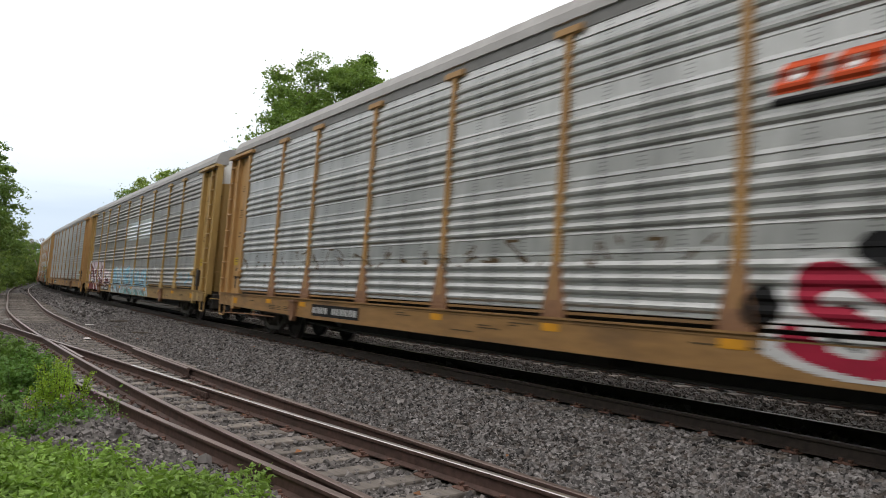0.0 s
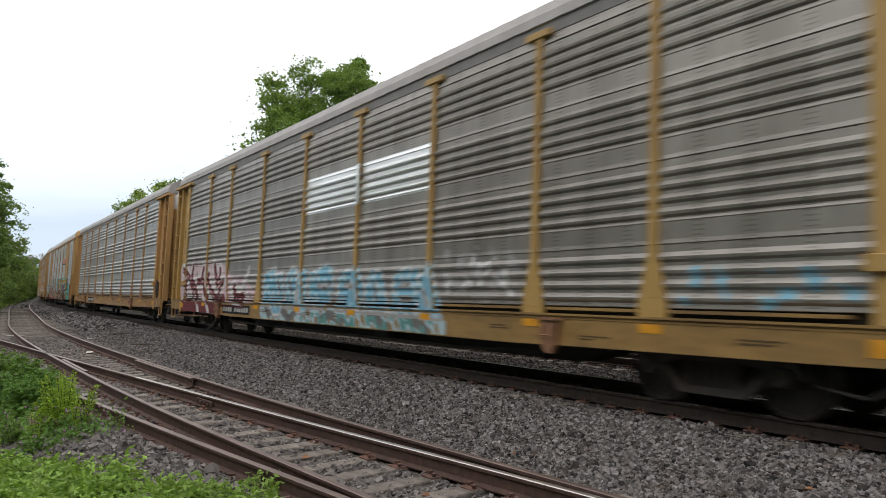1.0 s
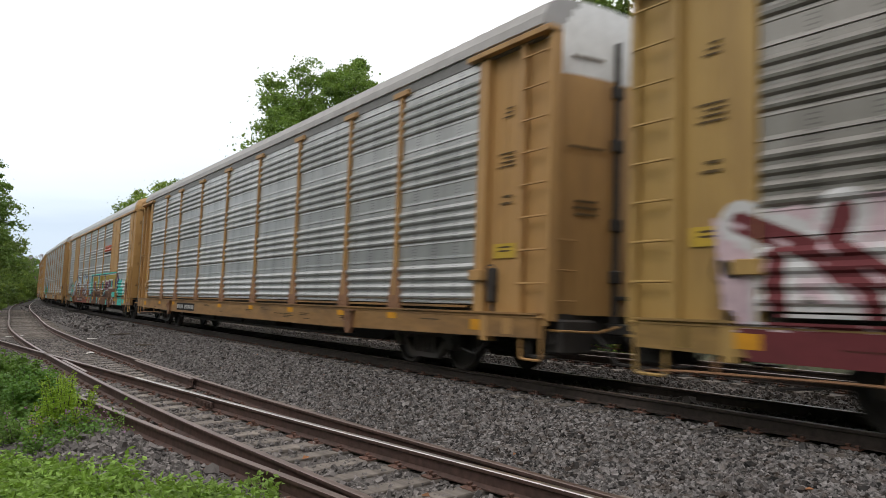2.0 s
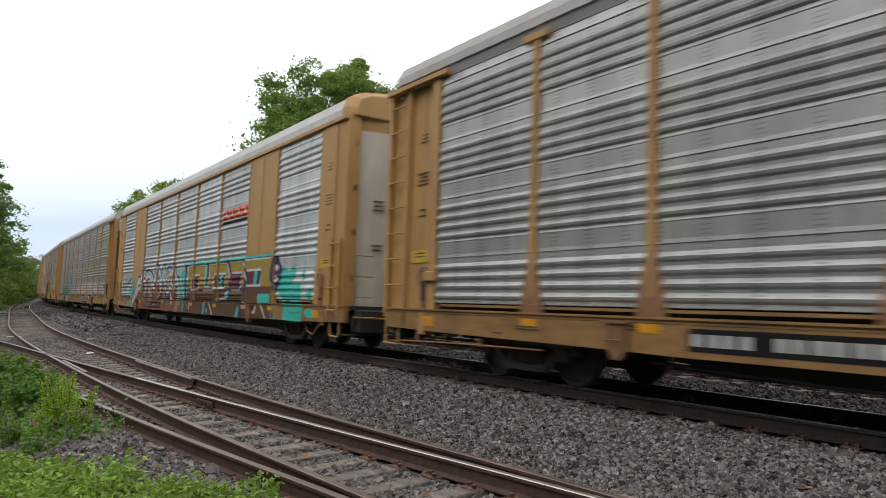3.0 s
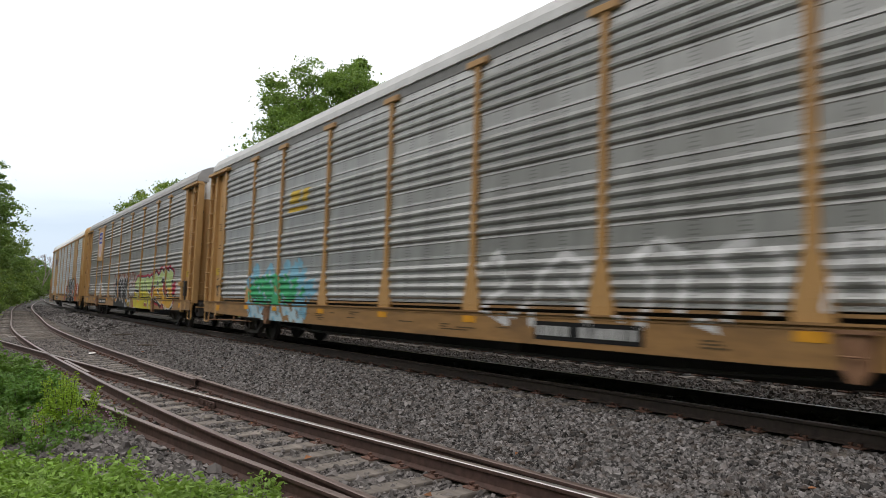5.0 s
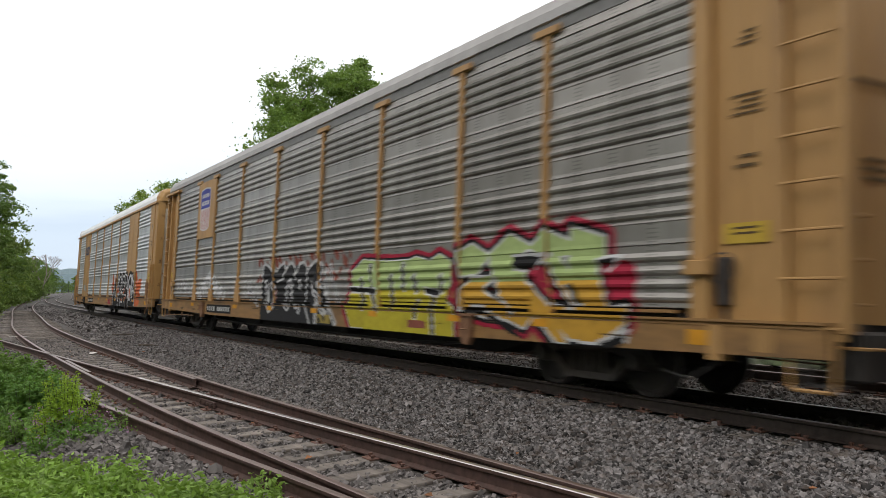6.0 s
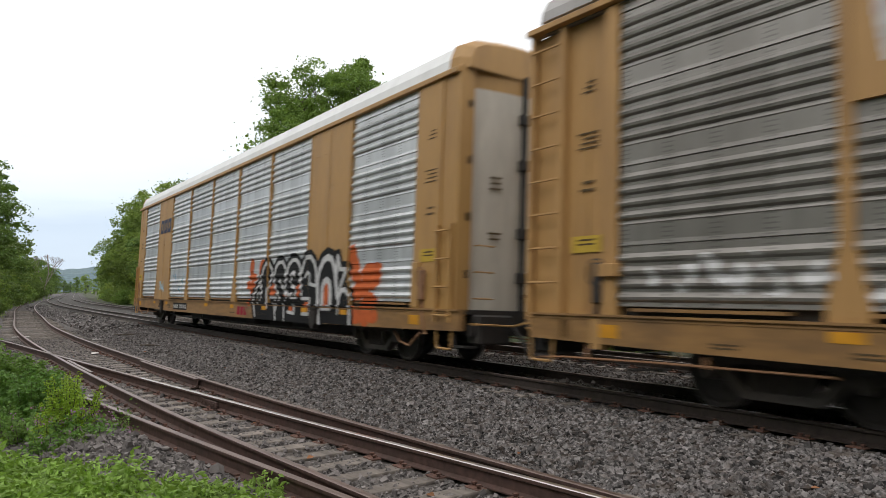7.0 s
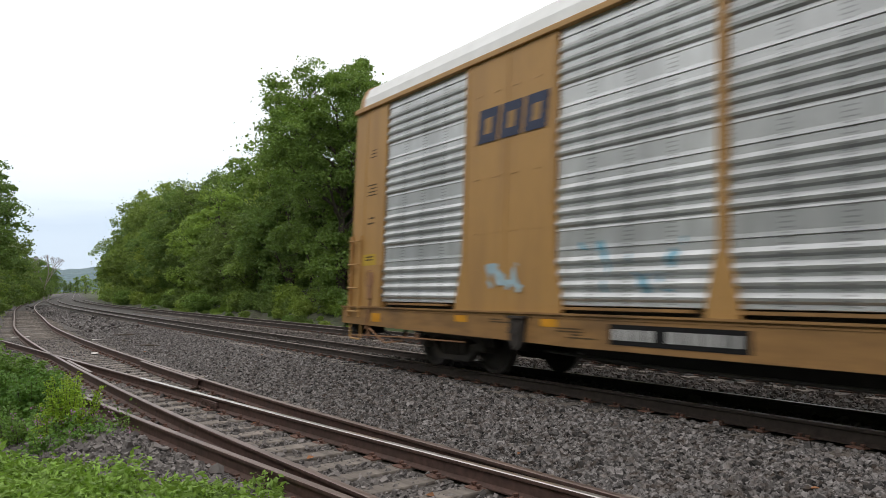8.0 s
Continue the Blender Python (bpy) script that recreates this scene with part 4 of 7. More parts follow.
# ---- paintwork on the cars ----
CAR_EDGES = [EDGES, EDGES, EDGES, EDGES_B, EDGES, EDGES_C, EDGES_B]
Z_LEVELS = sorted(set([round(z, 4) for z in PROF_Z] + [round(0.56 + 0.02 * k, 4) for k in range(24)] + [1.03, 1.06, 1.11, 1.15] + [round(1.19 + 0.022 * k, 4) for k in range(182)]))


def surface(i, x, z):
    """Depth of a car's near side at x and a height z: sill, posts, plates or the ribbed sheet."""
    if z < 0.60 or (z < 0.65 and abs(x) > 8):
        return 9, None
    if z < 1.03:
        return 4, 1.472
    if z <= 1.061:
        return 5, 1.502
    if abs(x) > 11.72:
        return 6, 1.456 if i not in (3, 6) else 1.447
    edges = CAR_EDGES[i]
    for e in edges[1:-1]:
        half = 0.066 if z > 1.85 else 0.066 + (min(1.85 - z, 0.63)) / 0.63 * 0.144
        if abs(x - e) < half:
            return 1, SIDE_Y + 0.066
    if i == 5 and 6.97 < x < 8.78 and z > 3.2:
        return 7, SIDE_Y + 0.0575
    if i in (3, 6) and (edges[1] < x < edges[2] or edges[7] < x < edges[8]):
        return 3, SIDE_Y + 0.062
    if z < 1.172:
        return (8, 1.44) if 1.11 < z < 1.15 and min(abs(x - e) for e in EDGES) > 0.25 else (9, None)
    return 0, None


def spray(i, name, label, x0, x1, z0, z1, layers, cell=0.02):
    """Paint laid on the side of car i: each layer is a colour and a rule that says where it covers, all in one skin that follows the ribs."""
    sh = Shape()
    lo, hi = min(x0, x1), max(x0, x1)
    xs = np.arange(lo + cell / 2, hi, cell)
    zs = [z for z in Z_LEVELS if z0 - 0.03 <= z <= z1 + 0.03]
    zs = [z for k, z in enumerate(zs) if k == 0 or z - zs[k - 1] > 0.004]
    top = np.full((len(zs) - 1, len(xs)), -1)
    zm = np.array([(a + b) / 2 for a, b in zip(zs, zs[1:])])
    X, Z = np.meshgrid(xs, zm)
    for k, (colour, rule) in enumerate(layers):
        top[rule(X, Z)] = k
    for r in range(len(zs) - 1):
        a, b = zs[r], zs[r + 1]
        run = None
        for c in range(len(xs) + 1):
            if c < len(xs):
                sid, y = surface(i, xs[c], zm[r])
                key = (int(top[r, c]), sid)
            else:
                key = None
            if run and key != run[0]:
                (k, sid2), c0 = run
                if k >= 0 and sid2 != 9:
                    if sid2 == 0:
                        ya, yb = SIDE_Y + np.interp(a, PROF_Z, PROF_D) + 0.005, SIDE_Y + np.interp(b, PROF_Z, PROF_D) + 0.005
                    else:
                        ya = yb = surface(i, xs[c0], zm[r])[1] + 0.003
                    xa, xb = xs[c0] - cell / 2, xs[c - 1] + cell / 2
                    sh.add([(xa, ya, a), (xb, ya, a), (xb, yb, b), (xa, yb, b)], [(0, 1, 2, 3)], k)
                    if sid2 == 5 and b > 1.055:
                        sh.add([(xa, ya, 1.0635), (xb, ya, 1.0635), (xb, 1.41, 1.0635), (xa, 1.41, 1.0635)], [(0, 1, 2, 3)], k)
                run = None
            if key is not None and run is None:
                run = (key, c)
    return part(name, sh.mesh(name, *[PAINTS[c] for c, _ in layers]), CARS[i], label)


for pname, pcol in dict(white=(0.52, 0.52, 0.53), black=(0.007, 0.007, 0.008), maroon=(0.13, 0.03, 0.035), sky_blue=(0.17, 0.36, 0.48), pale_blue=(0.34, 0.46, 0.52), teal=(0.05, 0.42, 0.36), gold=(0.29, 0.22, 0.05),
                        brown=(0.11, 0.055, 0.03), purple=(0.05, 0.03, 0.10), rust_red=(0.22, 0.07, 0.05), crimson=(0.30, 0.015, 0.04), lime=(0.33, 0.42, 0.17), lemon=(0.42, 0.36, 0.03), orange=(0.50, 0.11, 0.03), pink=(0.5, 0.38, 0.42),
                        leaf_green=(0.05, 0.32, 0.14), grey_wash=(0.30, 0.30, 0.30), logo_orange=(0.62, 0.09, 0.03), navy=(0.05, 0.06, 0.10), shield_blue=(0.06, 0.07, 0.30), shield_red=(0.45, 0.20, 0.19), amber=(0.58, 0.27, 0.02), plate_yellow=(0.48, 0.33, 0.05), dark_print=(0.09, 0.06, 0.03), tan_plate=(0.32, 0.20, 0.09), zinc=(0.72, 0.75, 0.77), silver=(0.46, 0.46, 0.47), soft_black=(0.02, 0.02, 0.022), sill_grey=(0.14, 0.14, 0.14), teal_wash=(0.10, 0.26, 0.25), amber_paint=(0.46, 0.26, 0.035), grey_print=(0.45, 0.45, 0.45)).items():
    paint(pname, pcol)

PAINTS["zinc"] = material("new_zinc_sheet", (0.86, 0.88, 0.9), rough=0.28, metal=0.95, grain=4, vary=0.08, stretch=(0.4, 1, 3))

BODIES = [
    [[(0.0, 0.0), (0.02, 0.7), (0.3, 1.0), (0.62, 0.8), (0.5, 0.45), (0.3, 0.6)], [(0.5, 0.4), (0.75, -0.1)]],
    [[(0.1, 0.95), (0.45, 0.7), (0.12, 0.4), (0.6, 0.3), (0.75, 0.75), (0.95, 1.05)]],
    [[(0.02, 0.1), (0.3, 0.0), (0.35, 0.6), (0.08, 0.85), (0.4, 1.05), (0.75, 0.8), (0.7, 0.2)]],
    [[(0.0, 0.7), (0.3, 0.95), (0.5, 0.5), (0.15, 0.15), (0.55, -0.05), (0.85, 0.3)]],
    [[(0.0, 0.0), (0.15, 0.8), (0.35, 1.0), (0.42, 0.3), (0.6, 0.15), (0.72, 0.9), (0.9, 1.0)]],
    [[(0.7, 1.0), (0.2, 0.8), (0.05, 0.4), (0.4, 0.25), (0.45, 0.6)], [(0.5, 0.2), (0.85, 0.0)]],
    [[(0.0, 1.0), (0.3, 0.85), (0.2, 0.1), (0.55, 0.0), (0.62, 0.5), (0.85, 0.55)]],
]


def strokes(x_left, x_right, z0, z1, n, seed, lean=0.1):
    """Bent strokes side by side between two ends of a stretch, like the bodies of sprayed characters."""
    rng = random.Random(seed)
    out, w = [], (x_left - x_right) / n
    for k in range(n):
        body = BODIES[rng.randrange(len(BODIES))]
        dz, hz = rng.uniform(-0.06, 0.06), (z1 - z0) * rng.uniform(0.9, 1.08)
        for line in body:
            pts = []
            for a, b in zip(line, line[1:]):
                for t in (0, 0.5):
                    pts.append((a[0] + (b[0] - a[0]) * t, a[1] + (b[1] - a[1]) * t))
            pts.append(line[-1])
            out.append([(x_left - (k + 0.1 + u * 1.12) * w - lean * (v - 0.5), z0 + dz + v * hz) for u, v in pts])
    return out


def within(lines, width, dx=0.0, dz=0.0):
    def rule(X, Z):
        d = np.full(X.shape, 9.0)
        for line in lines:
            for (xa, za), (xb, zb) in zip(line, line[1:]):
                xa, xb, za, zb = xa + dx, xb + dx, za + dz, zb + dz
                L2 = (xb - xa) ** 2 + (zb - za) ** 2 + 1e-9
                t = np.clip(((X - xa) * (xb - xa) + (Z - za) * (zb - za)) / L2, 0, 1)
                d = np.minimum(d, np.hypot(X - xa - t * (xb - xa), Z - za - t * (zb - za)))
        return d < width / 2
    return rule


def poly(points, grow=0.0):
    """Inside a closed outline, or within grow metres of it."""
    def rule(X, Z):
        hit = np.zeros(X.shape, bool)
        for (xa, za), (xb, zb) in zip(points, points[1:] + points[:1]):
            cross = (za > Z) != (zb > Z)
            hit ^= cross & (X < xa + (Z - za) * (xb - xa) / (zb - za if zb != za else 1e-9))
        if grow:
            hit |= within([points + points[:1]], 2 * grow)(X, Z)
        return hit
    return rule


def either(rules):
    return lambda X, Z: np.any([r(X, Z) for r in rules], axis=0)


def area(x0, x1, z0, z1, slant=0.0):
    lo, hi = min(x0, x1), max(x0, x1)
    return lambda X, Z: (X + slant * (Z - z0) > lo) & (X + slant * (Z - z0) < hi) & (Z > z0) & (Z < z1)


def blobs(spots):
    return lambda X, Z: np.any([np.hypot((X - x) / a, (Z - z) / b) + 0.12 * np.sin(9 * X + 5 * Z) < 1 for x, z, a, b in spots], axis=0)


def moved(rule, dx):
    return lambda X, Z: rule(X - dx, Z)


def both(a, b):
    return lambda X, Z: a(X, Z) & b(X, Z)


def half_tone(rule, keep, seed):
    """Worn paint: only part of it is left, in patches."""
    def thin(X, Z):
        f = np.sin(7.1 * X + seed) * np.sin(11.3 * Z + 2 * X) + np.sin(19 * X - 13 * Z + seed) * 0.6
        return rule(X, Z) & (f > keep)
    return thin


def scribble(xl, xr, z0, z1, n, seed):
    rng = random.Random(seed)
    return [[(xl + (xr - xl) * (k + rng.uniform(0, 1)) / n, rng.uniform(z0, z1)) for _ in range(5)] for k in range(n)]


def all_graffiti():
    # car 0: a red character edged in white, and a faint black scrawl
    outline = [(-4.69, 1.48), (-4.76, 1.71), (-4.96, 1.86), (-5.24, 1.89), (-5.51, 1.82), (-5.78, 1.65), (-5.92, 1.51), (-5.94, 0.66), (-5.63, 0.65), (-5.22, 0.68), (-4.88, 0.75), (-4.58, 0.85), (-4.58, 1.0), (-4.66, 1.18), (-4.81, 1.26)]
    upper = [(-4.88, 1.48), (-4.91, 1.71), (-5.08, 1.81), (-5.3, 1.82), (-5.56, 1.72), (-5.75, 1.61), (-5.86, 1.46), (-5.87, 1.1), (-5.67, 1.06), (-5.52, 1.13), (-5.32, 1.18), (-5.1, 1.24), (-4.93, 1.34)]
    lower = [(-4.75, 1.18), (-4.87, 1.17), (-5.1, 1.07), (-5.32, 0.96), (-5.43, 0.88), (-5.63, 0.87), (-5.71, 1.01), (-5.91, 1.05), (-5.91, 0.73), (-5.66, 0.7), (-5.33, 0.74), (-5.0, 0.82), (-4.78, 0.93)]
    cuts = [[(-5.23, 1.44), (-5.36, 1.47), (-5.57, 1.37), (-5.75, 1.31)], [(-4.87, 1.22), (-5.15, 1.16), (-5.42, 1.11), (-5.6, 1.05)], [(-5.32, 0.98), (-5.53, 0.93), (-5.65, 0.97)]]
    lines = [[(-5.36, 1.39), (-5.52, 1.34)], [(-5.21, 1.09), (-5.42, 1.01), (-5.54, 0.95)]]
    spray(0, "graffiti", "crimson letter S with a white edge", -4.2, -6.6, 0.56, 2.2,
          [("black", blobs([(-4.56, 1.32, 0.22, 0.22), (-5.85, 1.92, 0.35, 0.2), (-6.1, 1.75, 0.3, 0.2)])), ("white", poly(outline)), ("crimson", either([poly(upper), poly(lower)])), ("white", within(cuts[:1], 0.15)), ("white", within(cuts[1:], 0.12)), ("black", within(lines, 0.035))])
    spray(0, "graffiti", "faded black scrawl", 11.7, -4.2, 1.7, 2.3, [("dark_print", half_tone(within(scribble(11.6, -4.2, 1.75, 2.2, 24, 3), 0.04), -0.1, 1))])
    # car 1: blue, maroon and white pieces
    fills = [[(3.82, 1.75), (3.63, 1.89), (3.09, 1.96), (2.93, 1.69), (2.67, 1.09), (2.39, 1.03), (2.57, 0.75), (2.96, 0.75), (3.22, 1.02), (3.82, 1.01)], [(2.96, 1.82), (2.53, 1.84), (2.44, 1.46), (2.44, 1.06), (2.62, 1.07), (2.81, 1.42)], [(2.31, 1.71), (2.01, 1.96), (1.72, 1.93), (1.59, 1.62), (1.54, 0.99), (2.25, 1.0)], [(1.48, 1.75), (1.36, 1.89), (1.07, 1.87), (1.02, 1.61), (1.07, 1.29), (0.93, 1.11), (0.93, 0.86), (1.42, 0.87), (1.4, 1.22)], [(0.86, 1.78), (0.41, 1.88), (-0.01, 1.97), (-0.33, 1.86), (-0.39, 1.65), (-0.32, 1.13), (-0.0, 1.01), (0.86, 1.02)]]
    fills += [[(-0.68, 1.66), (-0.99, 1.83), (-1.62, 1.83), (-1.78, 1.49), (-1.79, 0.98), (-0.68, 1.0)], [(-1.92, 1.49), (-2.1, 1.76), (-2.54, 1.78), (-2.71, 1.35), (-2.95, 0.97), (-1.95, 0.97)], [(-3.04, 1.68), (-3.39, 1.79), (-3.9, 1.77), (-3.87, 1.47), (-3.9, 0.96), (-3.03, 0.96)], [(-3.96, 1.65), (-4.33, 1.84), (-4.41, 1.58), (-4.63, 1.14), (-4.73, 0.92), (-4.41, 0.92), (-3.94, 0.96)]]
    holes = [[(2.09, 1.63), (1.91, 1.35)], [(0.38, 1.5), (-0.0, 1.44), (-0.22, 1.52)], [(2.83, 1.65), (2.68, 1.35)], [(-1.0, 1.5), (-1.43, 1.46)], [(-2.29, 1.49), (-2.38, 1.21)], [(-3.32, 1.48), (-3.6, 1.48)], [(-3.32, 1.22), (-3.67, 1.23)], [(-4.17, 1.35), (-4.29, 1.13)]]
    rims = within([f + f[:1] for f in fills], 0.07)
    spray(1, "graffiti", "pale blue bubble graffiti with chalky grey edges", 4.2, -5.2, 0.6, 2.3,
          [("pale_blue", half_tone(area(3.9, -4.9, 0.62, 1.03), -0.55, 2)), ("sill_grey", half_tone(within([[(3.6, 1.1), (3.3, 0.75), (2.8, 0.95)], [(2.4, 0.9), (1.9, 0.66), (1.4, 0.9)], [(0.2, 0.66), (-0.4, 0.85), (-1.2, 0.64)], [(-2.2, 0.9), (-2.9, 0.66)], [(-3.6, 0.95), (-4.3, 0.66)]], 0.2), -1.2, 3)),
           ("teal_wash", half_tone(area(1.2, -4.5, 0.62, 0.86), 0.35, 2)), ("grey_wash", either([poly(f, 0.09) for f in fills])), ("sky_blue", either([poly(f, 0.02) for f in fills])), ("pale_blue", half_tone(either([poly(f) for f in fills]), 0.35, 4)), ("white", half_tone(rims, 0.05, 7)), ("grey_wash", within(holes, 0.13)), ("sill_grey", half_tone(within(holes, 0.06), -0.6, 1))])
    letters = [[(11.91, 2.12), (11.1, 1.77), (10.62, 1.32), (10.53, 1.01)], [(11.54, 1.71), (11.52, 0.99), (10.45, 1.01)], [(10.85, 2.15), (10.96, 1.83), (10.36, 1.45), (9.92, 1.02)], [(9.59, 2.1), (9.74, 1.8), (9.35, 1.56), (9.03, 1.21), (8.78, 1.01)], [(10.12, 1.69), (9.36, 1.7)], [(8.97, 1.9), (9.0, 1.67), (8.51, 1.33), (7.85, 1.06)], [(8.36, 2.16), (8.12, 1.77), (7.95, 1.55)], [(7.79, 2.03), (7.77, 1.78)], [(7.25, 1.64), (7.67, 1.54), (7.75, 1.06)], [(6.31, 1.48), (6.12, 1.16), (5.49, 1.11)]]
    bodies = [[(7.65, 1.04), (7.52, 1.23), (7.09, 1.28), (6.8, 0.98)], [(6.13, 1.29), (5.66, 1.34), (5.36, 1.34), (5.23, 0.94), (5.87, 0.96)], [(11.92, 0.98), (7.95, 1.01), (7.91, 0.51), (11.77, 0.5)], [(7.95, 0.94), (5.22, 0.91), (5.26, 0.84), (7.94, 0.88)]]
    haze = [(12.24, 2.2), (10.45, 2.32), (8.06, 2.31), (7.15, 2.11), (6.67, 1.83), (5.37, 1.7), (4.5, 1.34), (4.45, 1.0), (12.08, 0.94)]
    whites = [[(6.65, 1.53), (6.46, 1.24), (6.11, 1.03), (5.67, 1.06)], [(6.3, 1.41), (5.66, 1.41), (5.23, 1.79), (5.13, 2.01)], [(5.21, 1.43), (5.13, 1.12)], [(8.94, 1.04), (8.51, 0.55)], [(10.24, 1.57), (10.0, 1.02), (9.69, 0.55)]]
    spray(1, "graffiti", "maroon and white jagged graffiti", 12.4, 4.3, 0.6, 2.45,
          [("pink", half_tone(poly(haze), -0.75, 4)), ("white", half_tone(within(letters, 0.5), -1.0, 2)), ("maroon", either([poly(b) for b in bodies])), ("white", within(whites, 0.2)), ("maroon", within(letters, 0.24)), ("pink", half_tone(within(letters, 0.05, 0.1, 0.0), 0.1, 3))])
    spray(1, "graffiti", "white scribble over grey", -4.5, -6.9, 1.1, 2.2, [("grey_wash", half_tone(within(scribble(-4.7, -6.7, 1.2, 2.05, 5, 8), 0.16), -0.3, 5)), ("white", half_tone(within(scribble(-4.7, -6.6, 1.2, 2.0, 4, 18), 0.07), -0.5, 5))])
    spray(1, "graffiti", "faint blue tag", -9.5, -11.6, 1.1, 2.0, [("sky_blue", half_tone(within(scribble(-9.6, -11.6, 1.2, 1.7, 4, 28), 0.12), 0.0, 6))])
    # car 3: gold block characters, a maroon piece, teal splashes
    boxes = [(-1.35, -1.95, 1.45, 1.9), (-3.8, -4.85, 1.5, 1.9), (-5.45, -6.35, 1.44, 1.9), (-7.05, -8.1, 1.56, 1.93)]
    layers = [("teal", area(-0.3, -9.35, 0.58, 2.37, -0.15)), ("purple", area(-0.42, -9.25, 0.56, 2.31, -0.15)), ("white", area(-0.62, -9.1, 0.56, 2.28, -0.1)), ("gold", area(-0.68, -9.05, 1.5, 2.24, -0.1)), ("brown", area(-0.6, -9.05, 0.56, 1.5))]
    layers += [("white", area(x0 + 0.07, x1 - 0.07, z0 - 0.07, z1 + 0.07)) for x0, x1, z0, z1 in boxes] + [("maroon", area(x0, x1, z0, z1)) for x0, x1, z0, z1 in boxes]
    layers += [("purple", area(x1 + 0.28, x1, z0, z1, 0.2)) for x0, x1, z0, z1 in boxes] + [("teal", area(x1 + 0.5, x1 + 0.25, z0, z1, 0.2)) for x0, x1, z0, z1 in boxes[1::2]]
    layers += [("white", area(-2.68, -3.2, 1.5, 2.3)), ("teal", area(-2.75, -2.92, 1.56, 2.32)), ("purple", area(-2.92, -3.14, 1.56, 2.3))]
    slashes = [[(-5.0, 2.25), (-5.45, 1.7)], [(-6.5, 2.22), (-7.0, 1.7)], [(-2.6, 1.4), (-3.75, 1.4)], [(-5.2, 1.4), (-5.0, 1.15), (-4.3, 1.12)], [(-1.2, 1.5), (-1.05, 1.2), (-1.15, 0.75)], [(-3.5, 1.0), (-3.9, 0.62)], [(-6.9, 1.05), (-7.4, 0.8), (-7.8, 0.78), (-7.9, 0.95)], [(-8.0, 1.2), (-8.4, 0.9), (-8.7, 0.6)], [(-3.1, 1.05), (-3.3, 0.7)]]
    layers += [("purple", within(slashes[:2], 0.2, -0.1)), ("purple", area(-5.2, -5.5, 1.1, 1.8, 0.2)), ("purple", area(-6.75, -7.0, 1.35, 1.8, 0.2)), ("teal", area(-4.95, -5.25, 1.1, 1.4, 0.5)), ("teal", area(-4.3, -5.1, 1.06, 1.15)), ("white", within(slashes, 0.07))]
    layers += [("teal", area(-2.78, -2.98, 0.58, 1.0, 0.3)), ("purple", area(-2.98, -3.2, 0.6, 1.02, 0.3)), ("teal", area(-6.15, -6.4, 0.58, 0.95, 0.5)), ("purple", area(-6.4, -6.75, 0.62, 1.03, 0.5)), ("teal", area(-8.0, -8.9, 1.08, 1.3))]
    layers += [("purple", blobs([(-9.2, 1.85, 0.34, 0.42)])), ("white", blobs([(-9.2, 1.98, 0.13, 0.1), (-9.2, 1.7, 0.13, 0.1)])), ("gold", within([[(-9.1, 1.3), (-9.3, 0.8)]], 0.2))]
    spray(3, "graffiti", "gold and brown block graffiti edged in teal", 0.0, -9.8, 0.56, 2.55, layers)
    crests = [[(8.5, 0.85), (7.99, 1.26), (7.72, 1.66), (7.47, 1.82), (7.03, 1.78), (6.94, 1.97), (6.61, 2.17), (6.16, 2.0), (5.71, 2.1), (5.18, 1.93), (4.81, 1.71), (4.57, 1.75), (4.48, 2.11), (4.15, 2.31), (3.77, 2.08), (3.62, 1.76), (3.3, 1.75), (3.18, 2.09), (3.0, 2.23), (2.76, 1.98), (2.64, 1.73)], [(2.64, 1.73), (2.48, 2.01), (2.16, 2.15), (1.8, 2.05), (1.56, 2.22), (1.32, 2.19), (1.19, 1.9), (1.01, 1.72), (0.72, 1.68), (0.52, 1.34), (0.36, 0.95)]]
    bodies = [[(8.31, 0.86), (7.62, 1.55), (6.6, 2.05), (5.69, 1.93), (4.84, 1.61), (4.43, 1.97), (4.15, 2.19), (3.76, 1.94), (3.55, 1.68), (2.99, 1.95), (2.69, 1.66), (2.47, 1.73), (2.61, 0.78), (5.8, 0.68), (8.17, 0.65)], [(2.63, 1.65), (2.15, 2.03), (1.75, 1.93), (1.46, 2.1), (1.18, 1.76), (0.72, 1.54), (0.52, 1.14), (0.48, 0.78), (2.66, 0.74)]]
    lines = [[(7.88, 1.32), (7.22, 1.49), (6.92, 1.65), (7.24, 1.76)], [(7.96, 1.0), (7.6, 1.32)], [(6.79, 1.86), (6.19, 1.74), (6.28, 1.07)], [(5.77, 1.63), (5.51, 1.82), (5.17, 1.71), (4.92, 1.52), (4.38, 1.47)], [(5.49, 1.41), (4.94, 1.09)], [(4.85, 1.71), (3.96, 1.77), (3.35, 1.59)], [(3.66, 1.09), (3.35, 1.46)], [(3.05, 1.87), (2.75, 1.66), (2.81, 1.01)], [(2.15, 1.95), (2.25, 1.65), (2.04, 1.49), (1.84, 1.67)], [(2.57, 1.41), (2.24, 1.26), (1.83, 1.49), (1.4, 1.05)], [(1.7, 1.86), (1.55, 1.56), (1.18, 1.51), (1.01, 1.62)], [(0.68, 1.47), (0.63, 1.11), (0.48, 1.08)], [(4.23, 2.06), (4.22, 1.83)], [(4.04, 2.05), (4.02, 1.82)]]
